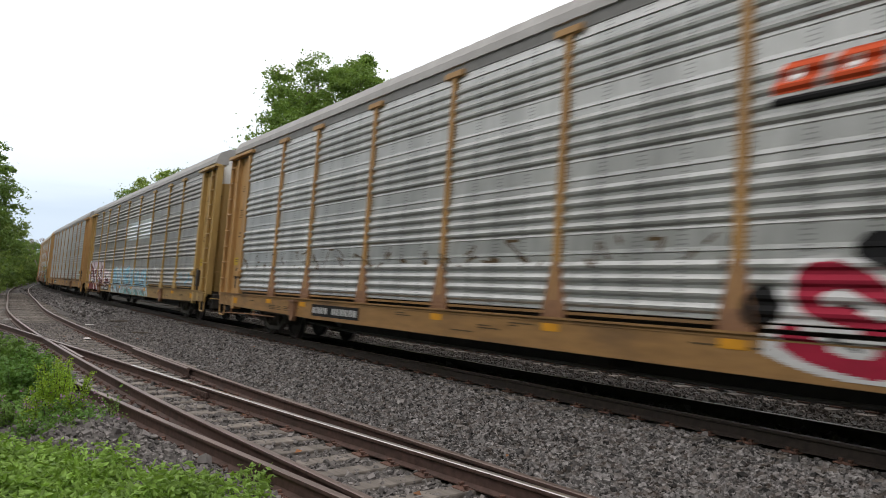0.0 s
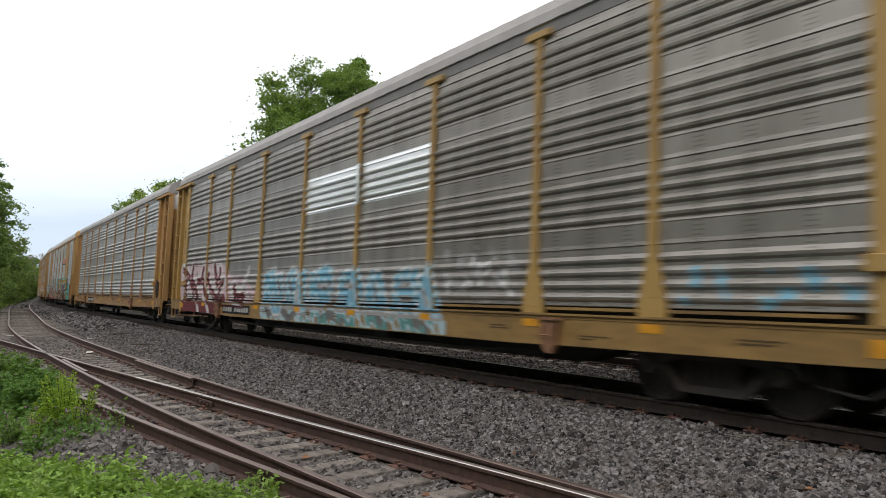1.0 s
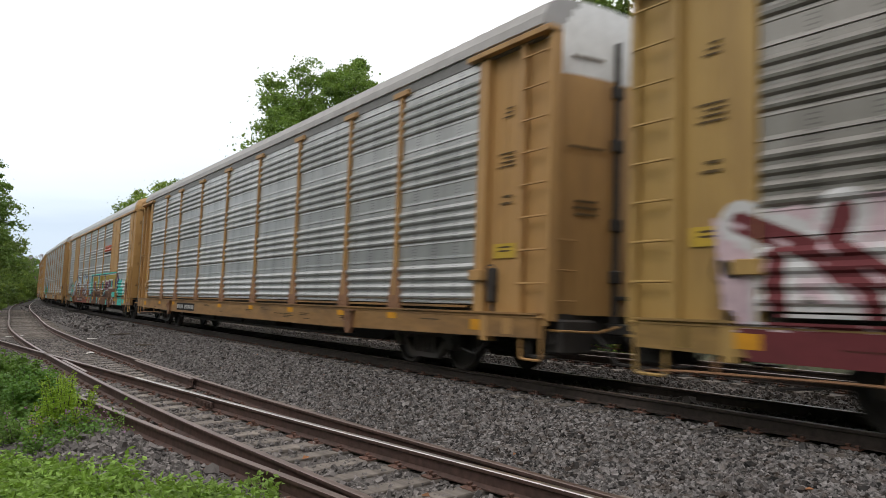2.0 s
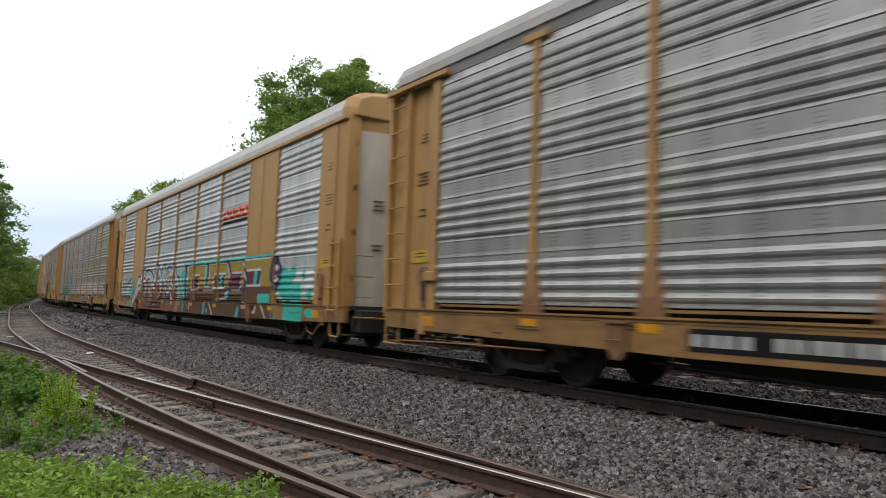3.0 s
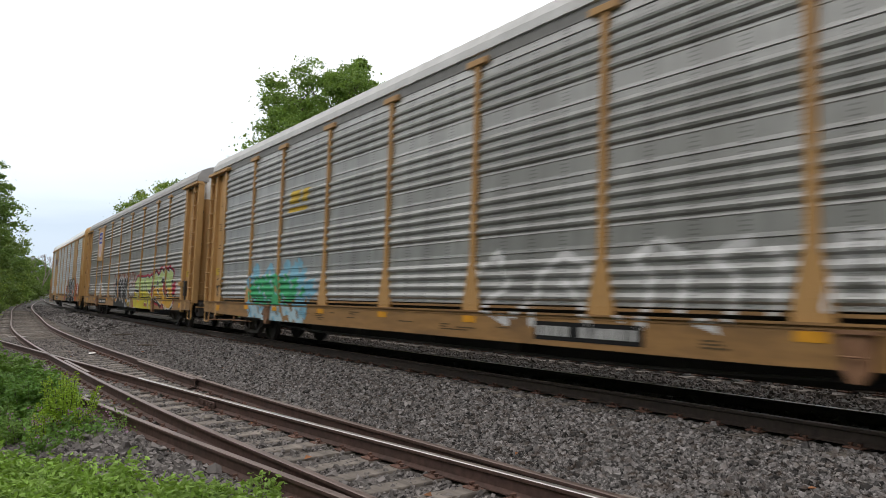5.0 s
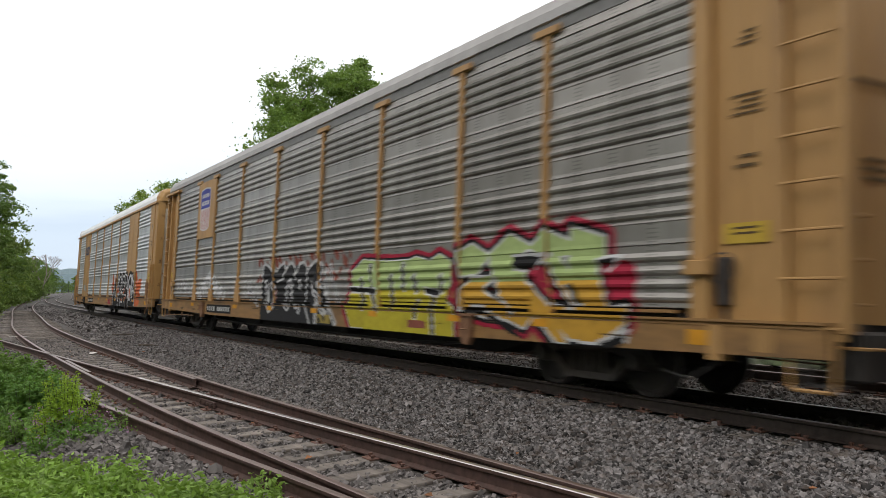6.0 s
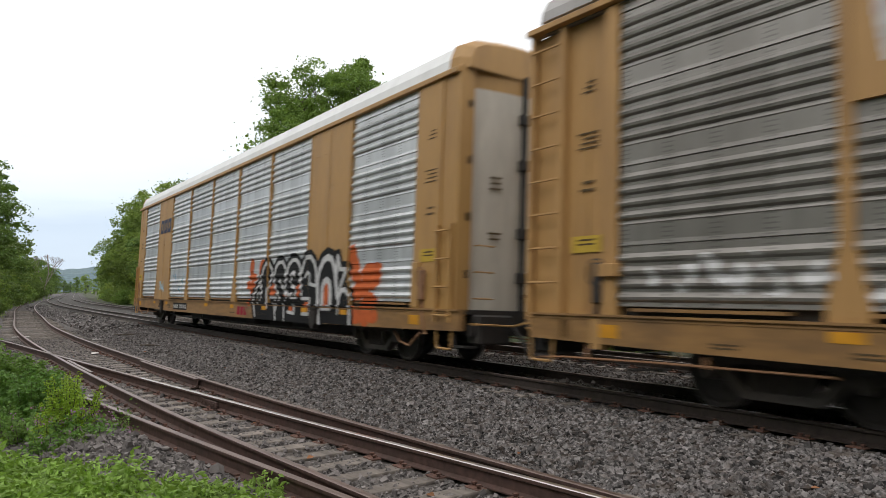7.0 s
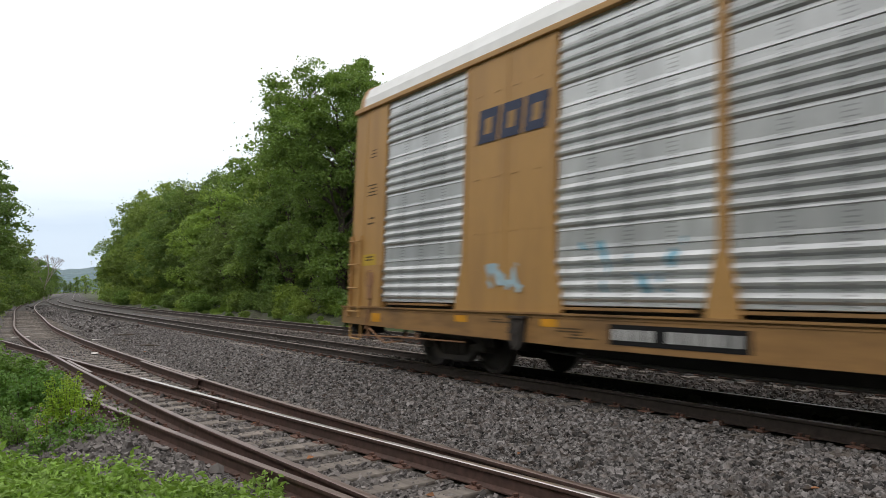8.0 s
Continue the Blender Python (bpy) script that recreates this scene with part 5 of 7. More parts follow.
    spray(3, "graffiti", "rust red winding graffiti with pale blue halo and white lines", 8.9, -0.4, 0.6, 2.6,
          [("purple", within(crests, 0.42, 0, 0.05)), ("pale_blue", within(crests, 0.34)), ("rust_red", either([poly(b, 0.02) for b in bodies])), ("rust_red", half_tone(area(8.2, -0.2, 0.6, 1.03), -0.9, 1)), ("brown", half_tone(either([poly(b) for b in bodies]), 0.5, 3)), ("gold", half_tone(blobs([(6.5, 2.0, 0.25, 0.2), (4.1, 1.95, 0.35, 0.3), (2.4, 2.0, 0.3, 0.2), (0.6, 0.95, 0.3, 0.4), (5.2, 1.2, 0.3, 0.4)]), -0.8, 2)), ("teal_wash", half_tone(either([poly(b) for b in bodies]), 0.95, 6)),
           ("pale_blue", within(lines, 0.22)), ("rust_red", half_tone(within(lines, 0.22), 0.3, 8)), ("white", within(crests, 0.1, 0, -0.1)), ("black", within(crests, 0.045, 0, -0.16)), ("white", within(lines, 0.09)), ("black", within(lines, 0.04, 0.03, -0.04))])
    spray(3, "graffiti", "large splash of teal paint", -9.2, -11.9, 0.6, 2.2, [("teal", blobs([(-9.85, 1.55, 0.45, 0.42), (-10.5, 1.3, 0.45, 0.28), (-10.3, 1.8, 0.22, 0.18), (-11.0, 1.75, 0.1, 0.12), (-11.35, 1.3, 0.18, 0.12), (-11.5, 0.85, 0.25, 0.12)])), ("teal", area(-9.85, -11.05, 0.6, 1.06, 0.2))])
    for xa, xb, sd in ((9.6, 8.5, 1), (0.9, -0.7, 2)):
        rg = random.Random(sd)
        spots = [(xa + (xb - xa) * rg.random(), rg.uniform(0.7, 2.0), rg.uniform(0.1, 0.34), rg.uniform(0.1, 0.3)) for _ in range(14)]
        spray(3, "graffiti", "splashed teal paint", xa + 0.3, xb - 0.3, 0.56, 2.3, [("teal", half_tone(blobs(spots), -0.35, sd))])
    spray(3, "graffiti", "black tag", 11.5, 9.4, 1.2, 2.2, [("black", half_tone(within(scribble(11.2, 9.6, 1.4, 1.95, 4, 31), 0.09), -0.4, 6))])
    # car 4: small tags
    spray(4, "graffiti", "green and blue tag", 9.5, 4.6, 0.6, 2.2, [("sky_blue", half_tone(within(strokes(9.2, 4.9, 0.8, 1.95, 4, 41), 0.42), -0.7, 3)), ("leaf_green", half_tone(blobs([(7.4, 1.4, 1.9, 0.42)]), -0.6, 2)), ("pale_blue", half_tone(area(9.0, 5.2, 0.6, 1.0), -0.2, 4))])
    spray(4, "graffiti", "white outlined tags", -1.2, -9.0, 0.8, 2.2, [("white", half_tone(within(strokes(-1.4, -4.3, 0.95, 2.0, 2, 44) + strokes(-4.5, -6.8, 0.95, 2.0, 2, 45), 0.13), -0.7, 1)), ("white", half_tone(within(scribble(-7.2, -8.7, 1.15, 1.95, 5, 46), 0.1), -0.7, 2)), ("maroon", half_tone(within(scribble(-9.4, -11.2, 1.5, 2.0, 4, 47), 0.1), 0.1, 3))])
    # car 5: black and silver, lime and red, faded white
    bodies = [[(2.17, 2.08), (1.93, 2.11), (1.3, 1.88), (0.69, 2.11), (0.55, 1.99), (0.23, 2.08), (-0.08, 1.96), (-0.48, 2.09), (-0.84, 1.91), (-1.17, 2.05), (-0.84, 1.59), (-1.1, 0.59), (2.04, 0.58), (2.08, 1.12), (2.16, 1.66)], [(-0.84, 1.91), (-1.17, 2.05), (-1.44, 2.08), (-1.65, 1.93), (-1.67, 1.6), (-1.97, 1.34), (-2.24, 0.96), (-2.51, 0.64), (-1.03, 0.6)]]
    edges = [[(2.16, 1.62), (2.18, 2.08), (1.99, 2.12), (1.52, 1.95), (1.19, 1.9), (0.91, 2.05), (0.67, 2.12), (0.58, 1.96), (0.7, 1.69), (1.03, 1.62)], [(0.53, 1.92), (0.39, 2.06), (0.18, 2.09), (-0.03, 1.97), (-0.1, 1.68)], [(-0.14, 1.81), (-0.3, 2.05), (-0.56, 2.09), (-0.75, 1.98), (-0.82, 1.78), (-0.84, 1.08), (-1.03, 0.81), (-1.18, 0.61)], [(-0.86, 1.92), (-1.19, 2.07), (-1.44, 2.1), (-1.61, 1.99), (-1.66, 1.78), (-1.61, 1.6), (-1.5, 1.54)]]
    broad = [[(0.39, 1.03), (0.4, 1.44), (0.22, 1.63), (0.08, 1.53), (0.06, 1.06), (0.23, 0.93), (0.39, 1.01)], [(1.88, 1.62), (1.78, 1.13), (1.49, 0.86), (1.17, 0.99), (1.13, 1.37), (1.38, 1.55)], [(1.6, 1.55), (1.52, 1.1)], [(3.29, 1.37), (2.86, 1.33), (2.32, 0.99)], [(-1.34, 1.34), (-1.53, 1.27), (-1.5, 0.66)], [(-1.57, 1.22), (-1.81, 0.93), (-2.05, 0.86)], [(-1.51, 1.53), (-1.77, 1.5), (-2.0, 1.26), (-2.24, 0.96), (-2.54, 0.66)], [(-0.41, 1.6), (-0.45, 1.47)], [(-1.16, 1.55), (-1.22, 1.46)], [(-0.29, 1.0), (-0.52, 1.04), (-0.51, 0.88)], [(-1.89, 1.85), (-1.9, 1.65), (-2.0, 1.42)], [(-2.08, 1.94), (-2.18, 1.7), (-2.45, 1.34), (-2.63, 1.13)]]
    spray(5, "graffiti", "black and silver graffiti with rounded tops", 3.7, -3.3, 0.56, 2.5,
          [("rust_red", half_tone(area(2.6, -3.1, 1.6, 2.3), 0.25, 6)), ("soft_black", either([poly(b, 0.04) for b in bodies])), ("silver", within(edges, 0.075)), ("silver", within(broad, 0.16)), ("soft_black", half_tone(within(broad, 0.04), -0.3, 3)), ("rust_red", blobs([(1.12, 1.2, 0.05, 0.25)])), ("silver", half_tone(within(scribble(3.6, 2.4, 1.1, 1.7, 5, 8), 0.09), -0.4, 2)), ("gold", half_tone(area(-1.6, -2.3, 0.64, 0.84), -0.7, 2))])
    body = [(-3.19, 1.8), (-3.63, 2.03), (-4.17, 1.99), (-4.81, 1.96), (-5.44, 1.96), (-5.73, 2.01), (-6.18, 1.92), (-6.48, 2.03), (-6.84, 1.89), (-6.94, 1.52), (-6.76, 1.23), (-7.05, 1.06), (-7.08, 0.55), (-3.3, 0.62), (-3.02, 1.01), (-3.22, 1.44)]
    slots = [[(-3.62, 1.61), (-3.79, 1.03)], [(-3.96, 1.88), (-4.18, 1.32), (-4.39, 0.98)], [(-4.83, 1.65), (-4.99, 1.05)], [(-5.26, 1.86), (-5.33, 1.43)], [(-5.68, 1.64), (-5.78, 1.38)], [(-5.85, 1.17), (-5.83, 0.91)], [(-6.1, 1.38), (-6.52, 1.33)], [(-6.56, 1.62), (-6.61, 1.38)], [(-6.35, 1.23), (-6.45, 0.53)], [(-3.17, 1.41), (-4.29, 1.37)]]
    spray(5, "graffiti", "lime and yellow rounded graffiti with a red edge", -2.8, -7.2, 0.56, 2.5,
          [("crimson", poly(body, 0.14)), ("black", poly(body, 0.06)), ("white", poly(body, 0.02)), ("lime", poly(body, -0.0)), ("lemon", both(poly(body), area(-3, -8, 0.5, 1.38))), ("white", within(slots, 0.15)), ("black", within(slots, 0.09)), ("rust_red", half_tone(area(-5.6, -6.2, 0.7, 0.85), -0.7, 1))])
    bodies = [[(-7.05, 2.02), (-7.43, 2.15), (-7.89, 1.95), (-7.72, 1.74), (-7.5, 1.59), (-8.02, 1.6), (-7.74, 1.37), (-8.53, 1.09), (-8.47, 0.94), (-7.91, 0.97), (-7.21, 1.09), (-7.2, 1.38), (-7.57, 1.65), (-7.18, 1.63)], [(-7.89, 1.95), (-8.41, 2.25), (-8.92, 2.03), (-8.56, 1.89), (-8.5, 1.68), (-8.83, 1.65), (-8.77, 1.5), (-9.03, 1.42), (-8.85, 1.12), (-8.53, 1.09), (-8.18, 1.33)], [(-8.88, 2.02), (-9.21, 2.25), (-9.74, 2.06), (-9.75, 1.88), (-9.49, 1.88), (-9.41, 1.74), (-9.2, 1.83)], [(-9.34, 1.74), (-9.49, 1.88), (-9.72, 1.65), (-9.74, 2.26), (-10.37, 2.08), (-10.37, 1.84), (-10.21, 1.8), (-10.3, 1.49), (-10.43, 1.13), (-10.77, 1.18), (-10.79, 0.97), (-10.32, 0.69), (-9.8, 0.72), (-9.25, 1.05), (-9.39, 1.17), (-9.9, 1.1), (-9.5, 1.49)], [(-8.79, 1.12), (-9.03, 1.4), (-9.34, 1.17), (-9.52, 0.94), (-9.75, 0.65), (-9.52, 0.66), (-9.04, 1.0), (-8.86, 0.83), (-8.47, 0.94)]]
    gaps = [[(-7.21, 1.06), (-7.75, 1.15), (-8.33, 0.94), (-8.87, 0.66), (-8.54, 0.73), (-7.91, 0.99)], [(-8.49, 1.92), (-9.34, 1.9), (-9.02, 1.71), (-8.5, 1.76)], [(-9.67, 1.45), (-9.87, 1.17), (-9.98, 1.18), (-9.78, 1.49)], [(-7.91, 1.47), (-8.09, 1.58), (-8.18, 1.31)], [(-10.37, 1.82), (-10.66, 1.83), (-10.45, 1.63)], [(-10.32, 0.7), (-10.83, 0.88), (-10.79, 0.73), (-10.47, 0.57)], [(-9.1, 1.0), (-9.52, 0.66), (-9.8, 0.56), (-9.35, 0.6)]]
    everything = either([poly(b) for b in bodies])
    spray(5, "graffiti", "lime and amber angular graffiti with red flashes", -6.8, -11.6, 0.56, 2.6,
          [("crimson", half_tone(either([poly(b, 0.17) for b in bodies]), -1.3, 2)), ("crimson", blobs([(-8.95, 1.55, 0.35, 0.35), (-10.6, 1.5, 0.3, 0.3)])), ("black", either([poly(b, 0.1) for b in bodies])), ("silver", either([poly(b, 0.04) for b in bodies])), ("lime", both(everything, area(-6, -12, 1.52, 3))), ("amber_paint", both(everything, area(-6, -12, 0.5, 1.52))), ("black", either([poly(g) for g in gaps])), ("silver", within([g[:3] for g in gaps], 0.05))])
    spray(5, "graffiti", "faded white peaked tag", 11.4, 5.3, 1.05, 2.2, [("white", half_tone(within([[(8.5, 1.25), (7.1, 1.95), (5.5, 1.25)], [(8.1, 1.2), (7.1, 1.7), (6.0, 1.2)]], 0.3), -0.5, 3)), ("white", half_tone(within(scribble(11.3, 9.0, 1.35, 1.75, 6, 61), 0.13), -0.4, 3))])
    # car 6: black characters edged in white over orange
    rg = random.Random(66)
    spots = [(-3.2 + rg.uniform(-0.7, 0.7), rg.uniform(1.0, 2.1), rg.uniform(0.1, 0.3), rg.uniform(0.1, 0.25)) for _ in range(10)] + [(-9.6 + rg.uniform(-0.5, 0.6), rg.uniform(0.75, 2.1), rg.uniform(0.12, 0.45), rg.uniform(0.12, 0.32)) for _ in range(14)] + [(-6.2, 1.5, 2.6, 0.35)]
    outer = [[(-3.55, 1.05), (-3.62, 1.4), (-3.52, 1.75), (-3.65, 2.0), (-3.85, 2.13), (-4.1, 2.12), (-4.32, 1.95), (-4.35, 1.75), (-4.1, 1.35), (-4.2, 0.95)], [(-3.5, 1.6), (-3.3, 1.5), (-2.95, 1.2), (-3.15, 1.05), (-3.3, 0.7)],
             [(-4.85, 0.9), (-5.0, 1.15), (-4.6, 1.55), (-4.5, 1.8), (-4.58, 2.0), (-4.75, 2.13), (-5.05, 2.14), (-5.25, 1.98), (-5.33, 1.75), (-5.35, 1.45)],
             [(-5.36, 1.6), (-5.4, 1.9), (-5.5, 2.06), (-5.7, 2.16), (-5.95, 2.16), (-6.15, 2.06), (-6.25, 1.9), (-6.3, 1.6)],
             [(-6.5, 1.2), (-6.35, 1.5), (-6.33, 1.85), (-6.45, 2.07), (-6.65, 2.19), (-6.95, 2.2), (-7.17, 2.08), (-7.3, 1.88), (-7.36, 1.55)],
             [(-8.42, 1.7), (-8.45, 2.15), (-8.6, 1.85), (-8.9, 1.85), (-8.65, 1.5), (-8.6, 1.3)], [(-8.55, 0.9), (-8.58, 1.25), (-8.7, 1.38), (-8.88, 1.4), (-9.05, 1.28), (-9.12, 1.0), (-9.15, 0.65)]]
    wide = [[(-7.6, 0.6), (-7.46, 1.2), (-7.42, 1.6), (-7.5, 1.85), (-7.68, 2.06), (-7.92, 2.15), (-8.15, 2.09), (-8.32, 1.88), (-8.4, 1.6), (-8.5, 1.25)], [(-7.72, 1.0), (-7.7, 1.45), (-7.78, 1.58), (-7.92, 1.63), (-8.06, 1.57), (-8.12, 1.42), (-8.14, 1.0), (-7.72, 1.0)]]
    inner = [[(-4.2, 0.98), (-4.3, 1.22), (-4.7, 1.22), (-4.75, 1.0)], [(-5.35, 1.45), (-5.55, 1.25), (-5.8, 1.3)], [(-4.95, 1.65), (-5.4, 1.3), (-5.45, 0.62)], [(-4.75, 1.0), (-4.85, 0.64)],
             [(-5.95, 1.75), (-5.85, 1.86), (-5.74, 1.84), (-5.7, 1.6), (-5.8, 1.5), (-6.0, 1.45), (-6.05, 1.2), (-5.7, 1.2)], [(-5.7, 0.85), (-6.1, 0.82), (-6.1, 1.02)],
             [(-6.7, 1.72), (-6.82, 1.82), (-6.95, 1.78), (-6.95, 1.55), (-7.3, 1.5)], [(-6.4, 1.2), (-7.0, 1.2), (-7.05, 0.82), (-6.6, 0.82)]]
    bodies = [(-3.95, 1.6, 0.4, 0.6), (-4.95, 1.6, 0.42, 0.6), (-5.85, 1.6, 0.46, 0.6), (-6.85, 1.6, 0.52, 0.65), (-7.95, 1.35, 0.56, 0.9), (-8.85, 1.0, 0.28, 0.4)]
    layers = [("orange", blobs(spots)), ("black", within(outer, 0.34)), ("black", within(wide, 0.46)), ("black", blobs(bodies)), ("black", area(-3.35, -9.1, 0.56, 1.22)), ("orange", blobs([(-4.5, 1.4, 0.22, 0.17), (-6.2, 1.4, 0.1, 0.16), (-5.9, 0.93, 0.13, 0.08), (-6.83, 1.0, 0.14, 0.13)])),
           ("white", within(outer, 0.105)), ("white", within(inner, 0.085)), ("white", within(wide, 0.15)), ("orange", blobs([(-7.92, 1.27, 0.12, 0.26)])), ("crimson", half_tone(area(-1.75, -2.0, 0.68, 0.92, 0.1), -0.9, 1)), ("crimson", half_tone(area(-2.06, -2.3, 0.68, 0.92, 0.1), -0.9, 1)), ("crimson", half_tone(area(-2.36, -2.6, 0.68, 0.92, 0.1), -0.9, 1))]
    spray(6, "graffiti", "black rounded graffiti with white edges over orange paint", -1.5, -10.5, 0.56, 2.6, [(c, moved(rule, -0.13)) for c, rule in layers])
    spray(6, "graffiti", "thin faded cyan tags", 8.4, 4.5, 1.3, 2.1, [("pale_blue", half_tone(within(scribble(8.3, 7.4, 1.4, 1.75, 4, 71), 0.12), -0.3, 2)), ("sky_blue", half_tone(within([[(6.3, 2.0), (5.9, 1.98), (5.85, 1.4)], [(5.5, 2.0), (5.2, 1.4)], [(4.7, 2.0), (5.0, 1.45), (4.7, 1.4)]], 0.13), 0.2, 2))])


def emblems():
    # slanted orange letter-blocks over a black streak; no lettering
    for i, xl, xr, z0, z1 in ((0, -4.55, -6.9, 3.62, 3.95), (3, -4.4, -6.75, 3.62, 3.95)):
        w = (xl - xr) / 4.3
        layers = [("logo_orange", area(xl - k * w * 1.08, xl - k * w * 1.08 - w * 0.86, z0, z1, 0.5)) for k in range(4)]
        layers += [("zinc", area(xl - k * w * 1.08 - w * 0.32, xl - k * w * 1.08 - w * 0.56, z0 + 0.1, z1 - 0.1, 0.5)) for k in range(4)]
        layers.append(("black", area(xl, xr, z0 - 0.14, z0 - 0.05, 0.4)))
        spray(i, "emblem", "orange slanted emblem with a black streak", xl + 0.3, xr - 0.4, z0 - 0.2, z1 + 0.05, layers)
    # dark blue blocks on the tan plate
    layers = [("navy", area(8.68 - 0.58 * k, 8.68 - 0.58 * k - 0.5, 3.8, 4.36, 0.12)) for k in range(3)]
    layers += [("tan_plate", area(8.5 - 0.58 * k, 8.5 - 0.58 * k - 0.18, 3.93, 4.2, 0.12)) for k in range(3)]
    spray(6, "emblem", "dark blue block emblem", 8.9, 6.9, 3.75, 4.42, layers)
    # shield on a tan panel
    sh_mid = 8.0
    shape = lambda X, Z: (np.abs(X - sh_mid) < 0.56 - 0.10 * np.clip((4.0 - Z) / 0.6, 0, 1)) & (Z < 4.98 - 0.12 * np.abs(X - sh_mid)) & (Z > 3.45 + 0.25 * np.abs(X - sh_mid) ** 1.5)
    inner = lambda X, Z: (np.abs(X - sh_mid) < 0.52 - 0.10 * np.clip((4.0 - Z) / 0.6, 0, 1)) & (Z < 4.94 - 0.12 * np.abs(X - sh_mid)) & (Z > 3.50 + 0.25 * np.abs(X - sh_mid) ** 1.5)
    flat = Shape()
    flat.box(6.975, 8.775, SIDE_Y, SIDE_Y + 0.057, 3.2, 5.19)
    part("emblem_plate", flat.mesh("emblem_plate", M_YELLOW), CARS[5], "flat tan plate")
    layers = [("white", shape), ("shield_blue", both(inner, lambda X, Z: Z > 4.25)), ("shield_red", both(inner, lambda X, Z: (Z < 4.2) & (np.mod(X, 0.17) < 0.085)))]
    layers += [("white", area(sh_mid + 0.38, sh_mid - 0.38, 4.62, 4.76)), ("white", area(sh_mid + 0.4, sh_mid - 0.4, 4.36, 4.5))]
    layers += [("shield_blue", area(sh_mid + 0.38 - 0.15 * k, sh_mid + 0.34 - 0.15 * k, 4.3, 4.8)) for k in range(1, 6)]
    spray(5, "emblem", "blue and red striped shield on a tan panel", 8.8, 6.95, 3.2, 5.19, layers, 0.02)
    spray(4, "emblem", "small gold emblem", 6.95, 5.1, 3.3, 4.05, [("plate_yellow", area(6.6, 5.4, 3.4, 3.5)), ("plate_yellow", area(6.5, 5.9, 3.6, 3.95, 0.3)), ("plate_yellow", area(5.75, 5.4, 3.6, 3.95, 0.3))], 0.04)
    # two newer bright sheets on car 1
    spray(1, "bright_patch", "two newer bright zinc side sheets", 1.34, -4.16, 3.2, 4.12, [("zinc", area(1.34, -4.16, 3.22, 4.1))], 0.05)
    # a number plate of bars, amber reflectors, small print
    for i, (pl, pr) in enumerate(((6.5, 4.2), (7.1, 4.7), (6.5, 4.2), (5.7, 3.1), (-3.0, -5.0), (7.1, 4.6), (5.75, 3.75))):
        w = (pl - pr) / 11
        layers = [("black", area(pl, pr, 0.68, 0.93))] + [("grey_print", area(pl - w * (k * 0.94 + 0.35 + (0.9 if k > 3 else 0)), pl - w * (k * 0.94 + 0.95 + (0.9 if k > 3 else 0)), 0.735, 0.875)) for k in range(10)]
        spray(i, "mark_plate", "black plate with plain white bars", pl + 0.05, pr - 0.05, 0.66, 0.95, layers, 0.03)
        rg = random.Random(i)
        edges = CAR_EDGES[i]
        am = [area(e + 0.16, e - 0.18, 0.86, 0.97) for e in edges[1:-1] if not pr - 0.2 < e < pl + 0.2]
        am += [area(12.0, 11.65, 0.76, 0.93), area(-11.7, -12.05, 0.76, 0.93)]
        prints = []
        for k in range(14):
            x, z = rg.uniform(-11, 11), rg.choice((0.72, 0.8, 0.88))
            if not pr - 0.7 < x < pl + 0.3:
                prints += [area(x, x - rg.uniform(0.2, 0.6), z + 0.045 * j, z + 0.045 * j + 0.018) for j in range(rg.choice((1, 2, 3)))]
        for f in range(len(am)):
            c = [e for e in edges[1:-1] if not pr - 0.2 < e < pl + 0.2] + [11.83, -11.87]
            sh = Shape()
            big = f >= len(am) - 2
            sh.box(-0.17, 0.17, 1.471, 1.476, 0.76 if big else 0.86, 0.93 if big else 0.97)
            part("reflector", cached(("reflector", big), lambda: sh.mesh("reflector", PAINTS["amber"])), CARS[i], "amber reflective strip", m=Matrix.Translation((c[f], 0, 0)))
        spray(i, "sill_print", "small dark print", 11.5, -11.8, 0.6, 1.02, [("dark_print", lambda X, Z, prints=prints: np.any([f(X, Z) for f in prints], axis=0))], 0.04)
        # placards and print on the end bays
        yb = 1.335 if i not in (3, 6) else 1.447
        for e in (-1, 1):
            x = e * 12.35 if i not in (3, 6) else e * 12.25

            def card():
                sh = Shape()
                sh.box(-0.27, 0.27, 0, 0.006, 1.9, 2.13, 0)
                for z in (2.0, 2.06):
                    sh.box(-0.16, 0.16, 0.006, 0.009, z, z + 0.025, 1)
                return sh.mesh("placard", PAINTS["plate_yellow"], PAINTS["dark_print"])

            def print_rows(n, z, w, h):
                def build():
                    sh = Shape()
                    for k in range(n):
                        sh.box(-w, w - 0.05 * (k % 3), 0, 0.004, z + h * k, z + h * k + h * 0.32)
                    return sh.mesh("stencil", PAINTS["dark_print"])
                return build
            at = Matrix.Translation((x, yb, 0))
            part("placard", cached(("card",), card), CARS[i], "yellow placard with dark bars", m=at)
            for n, z, w, h in ((4, 3.35, 0.19, 0.07), (2, 2.75, 0.13, 0.11), (3, 4.15, 0.12, 0.07)):
                part("stencil", cached(("stencil", n, z), print_rows(n, z, w, h)), CARS[i], "rows of small dark bars", m=at)


all_graffiti()
emblems()


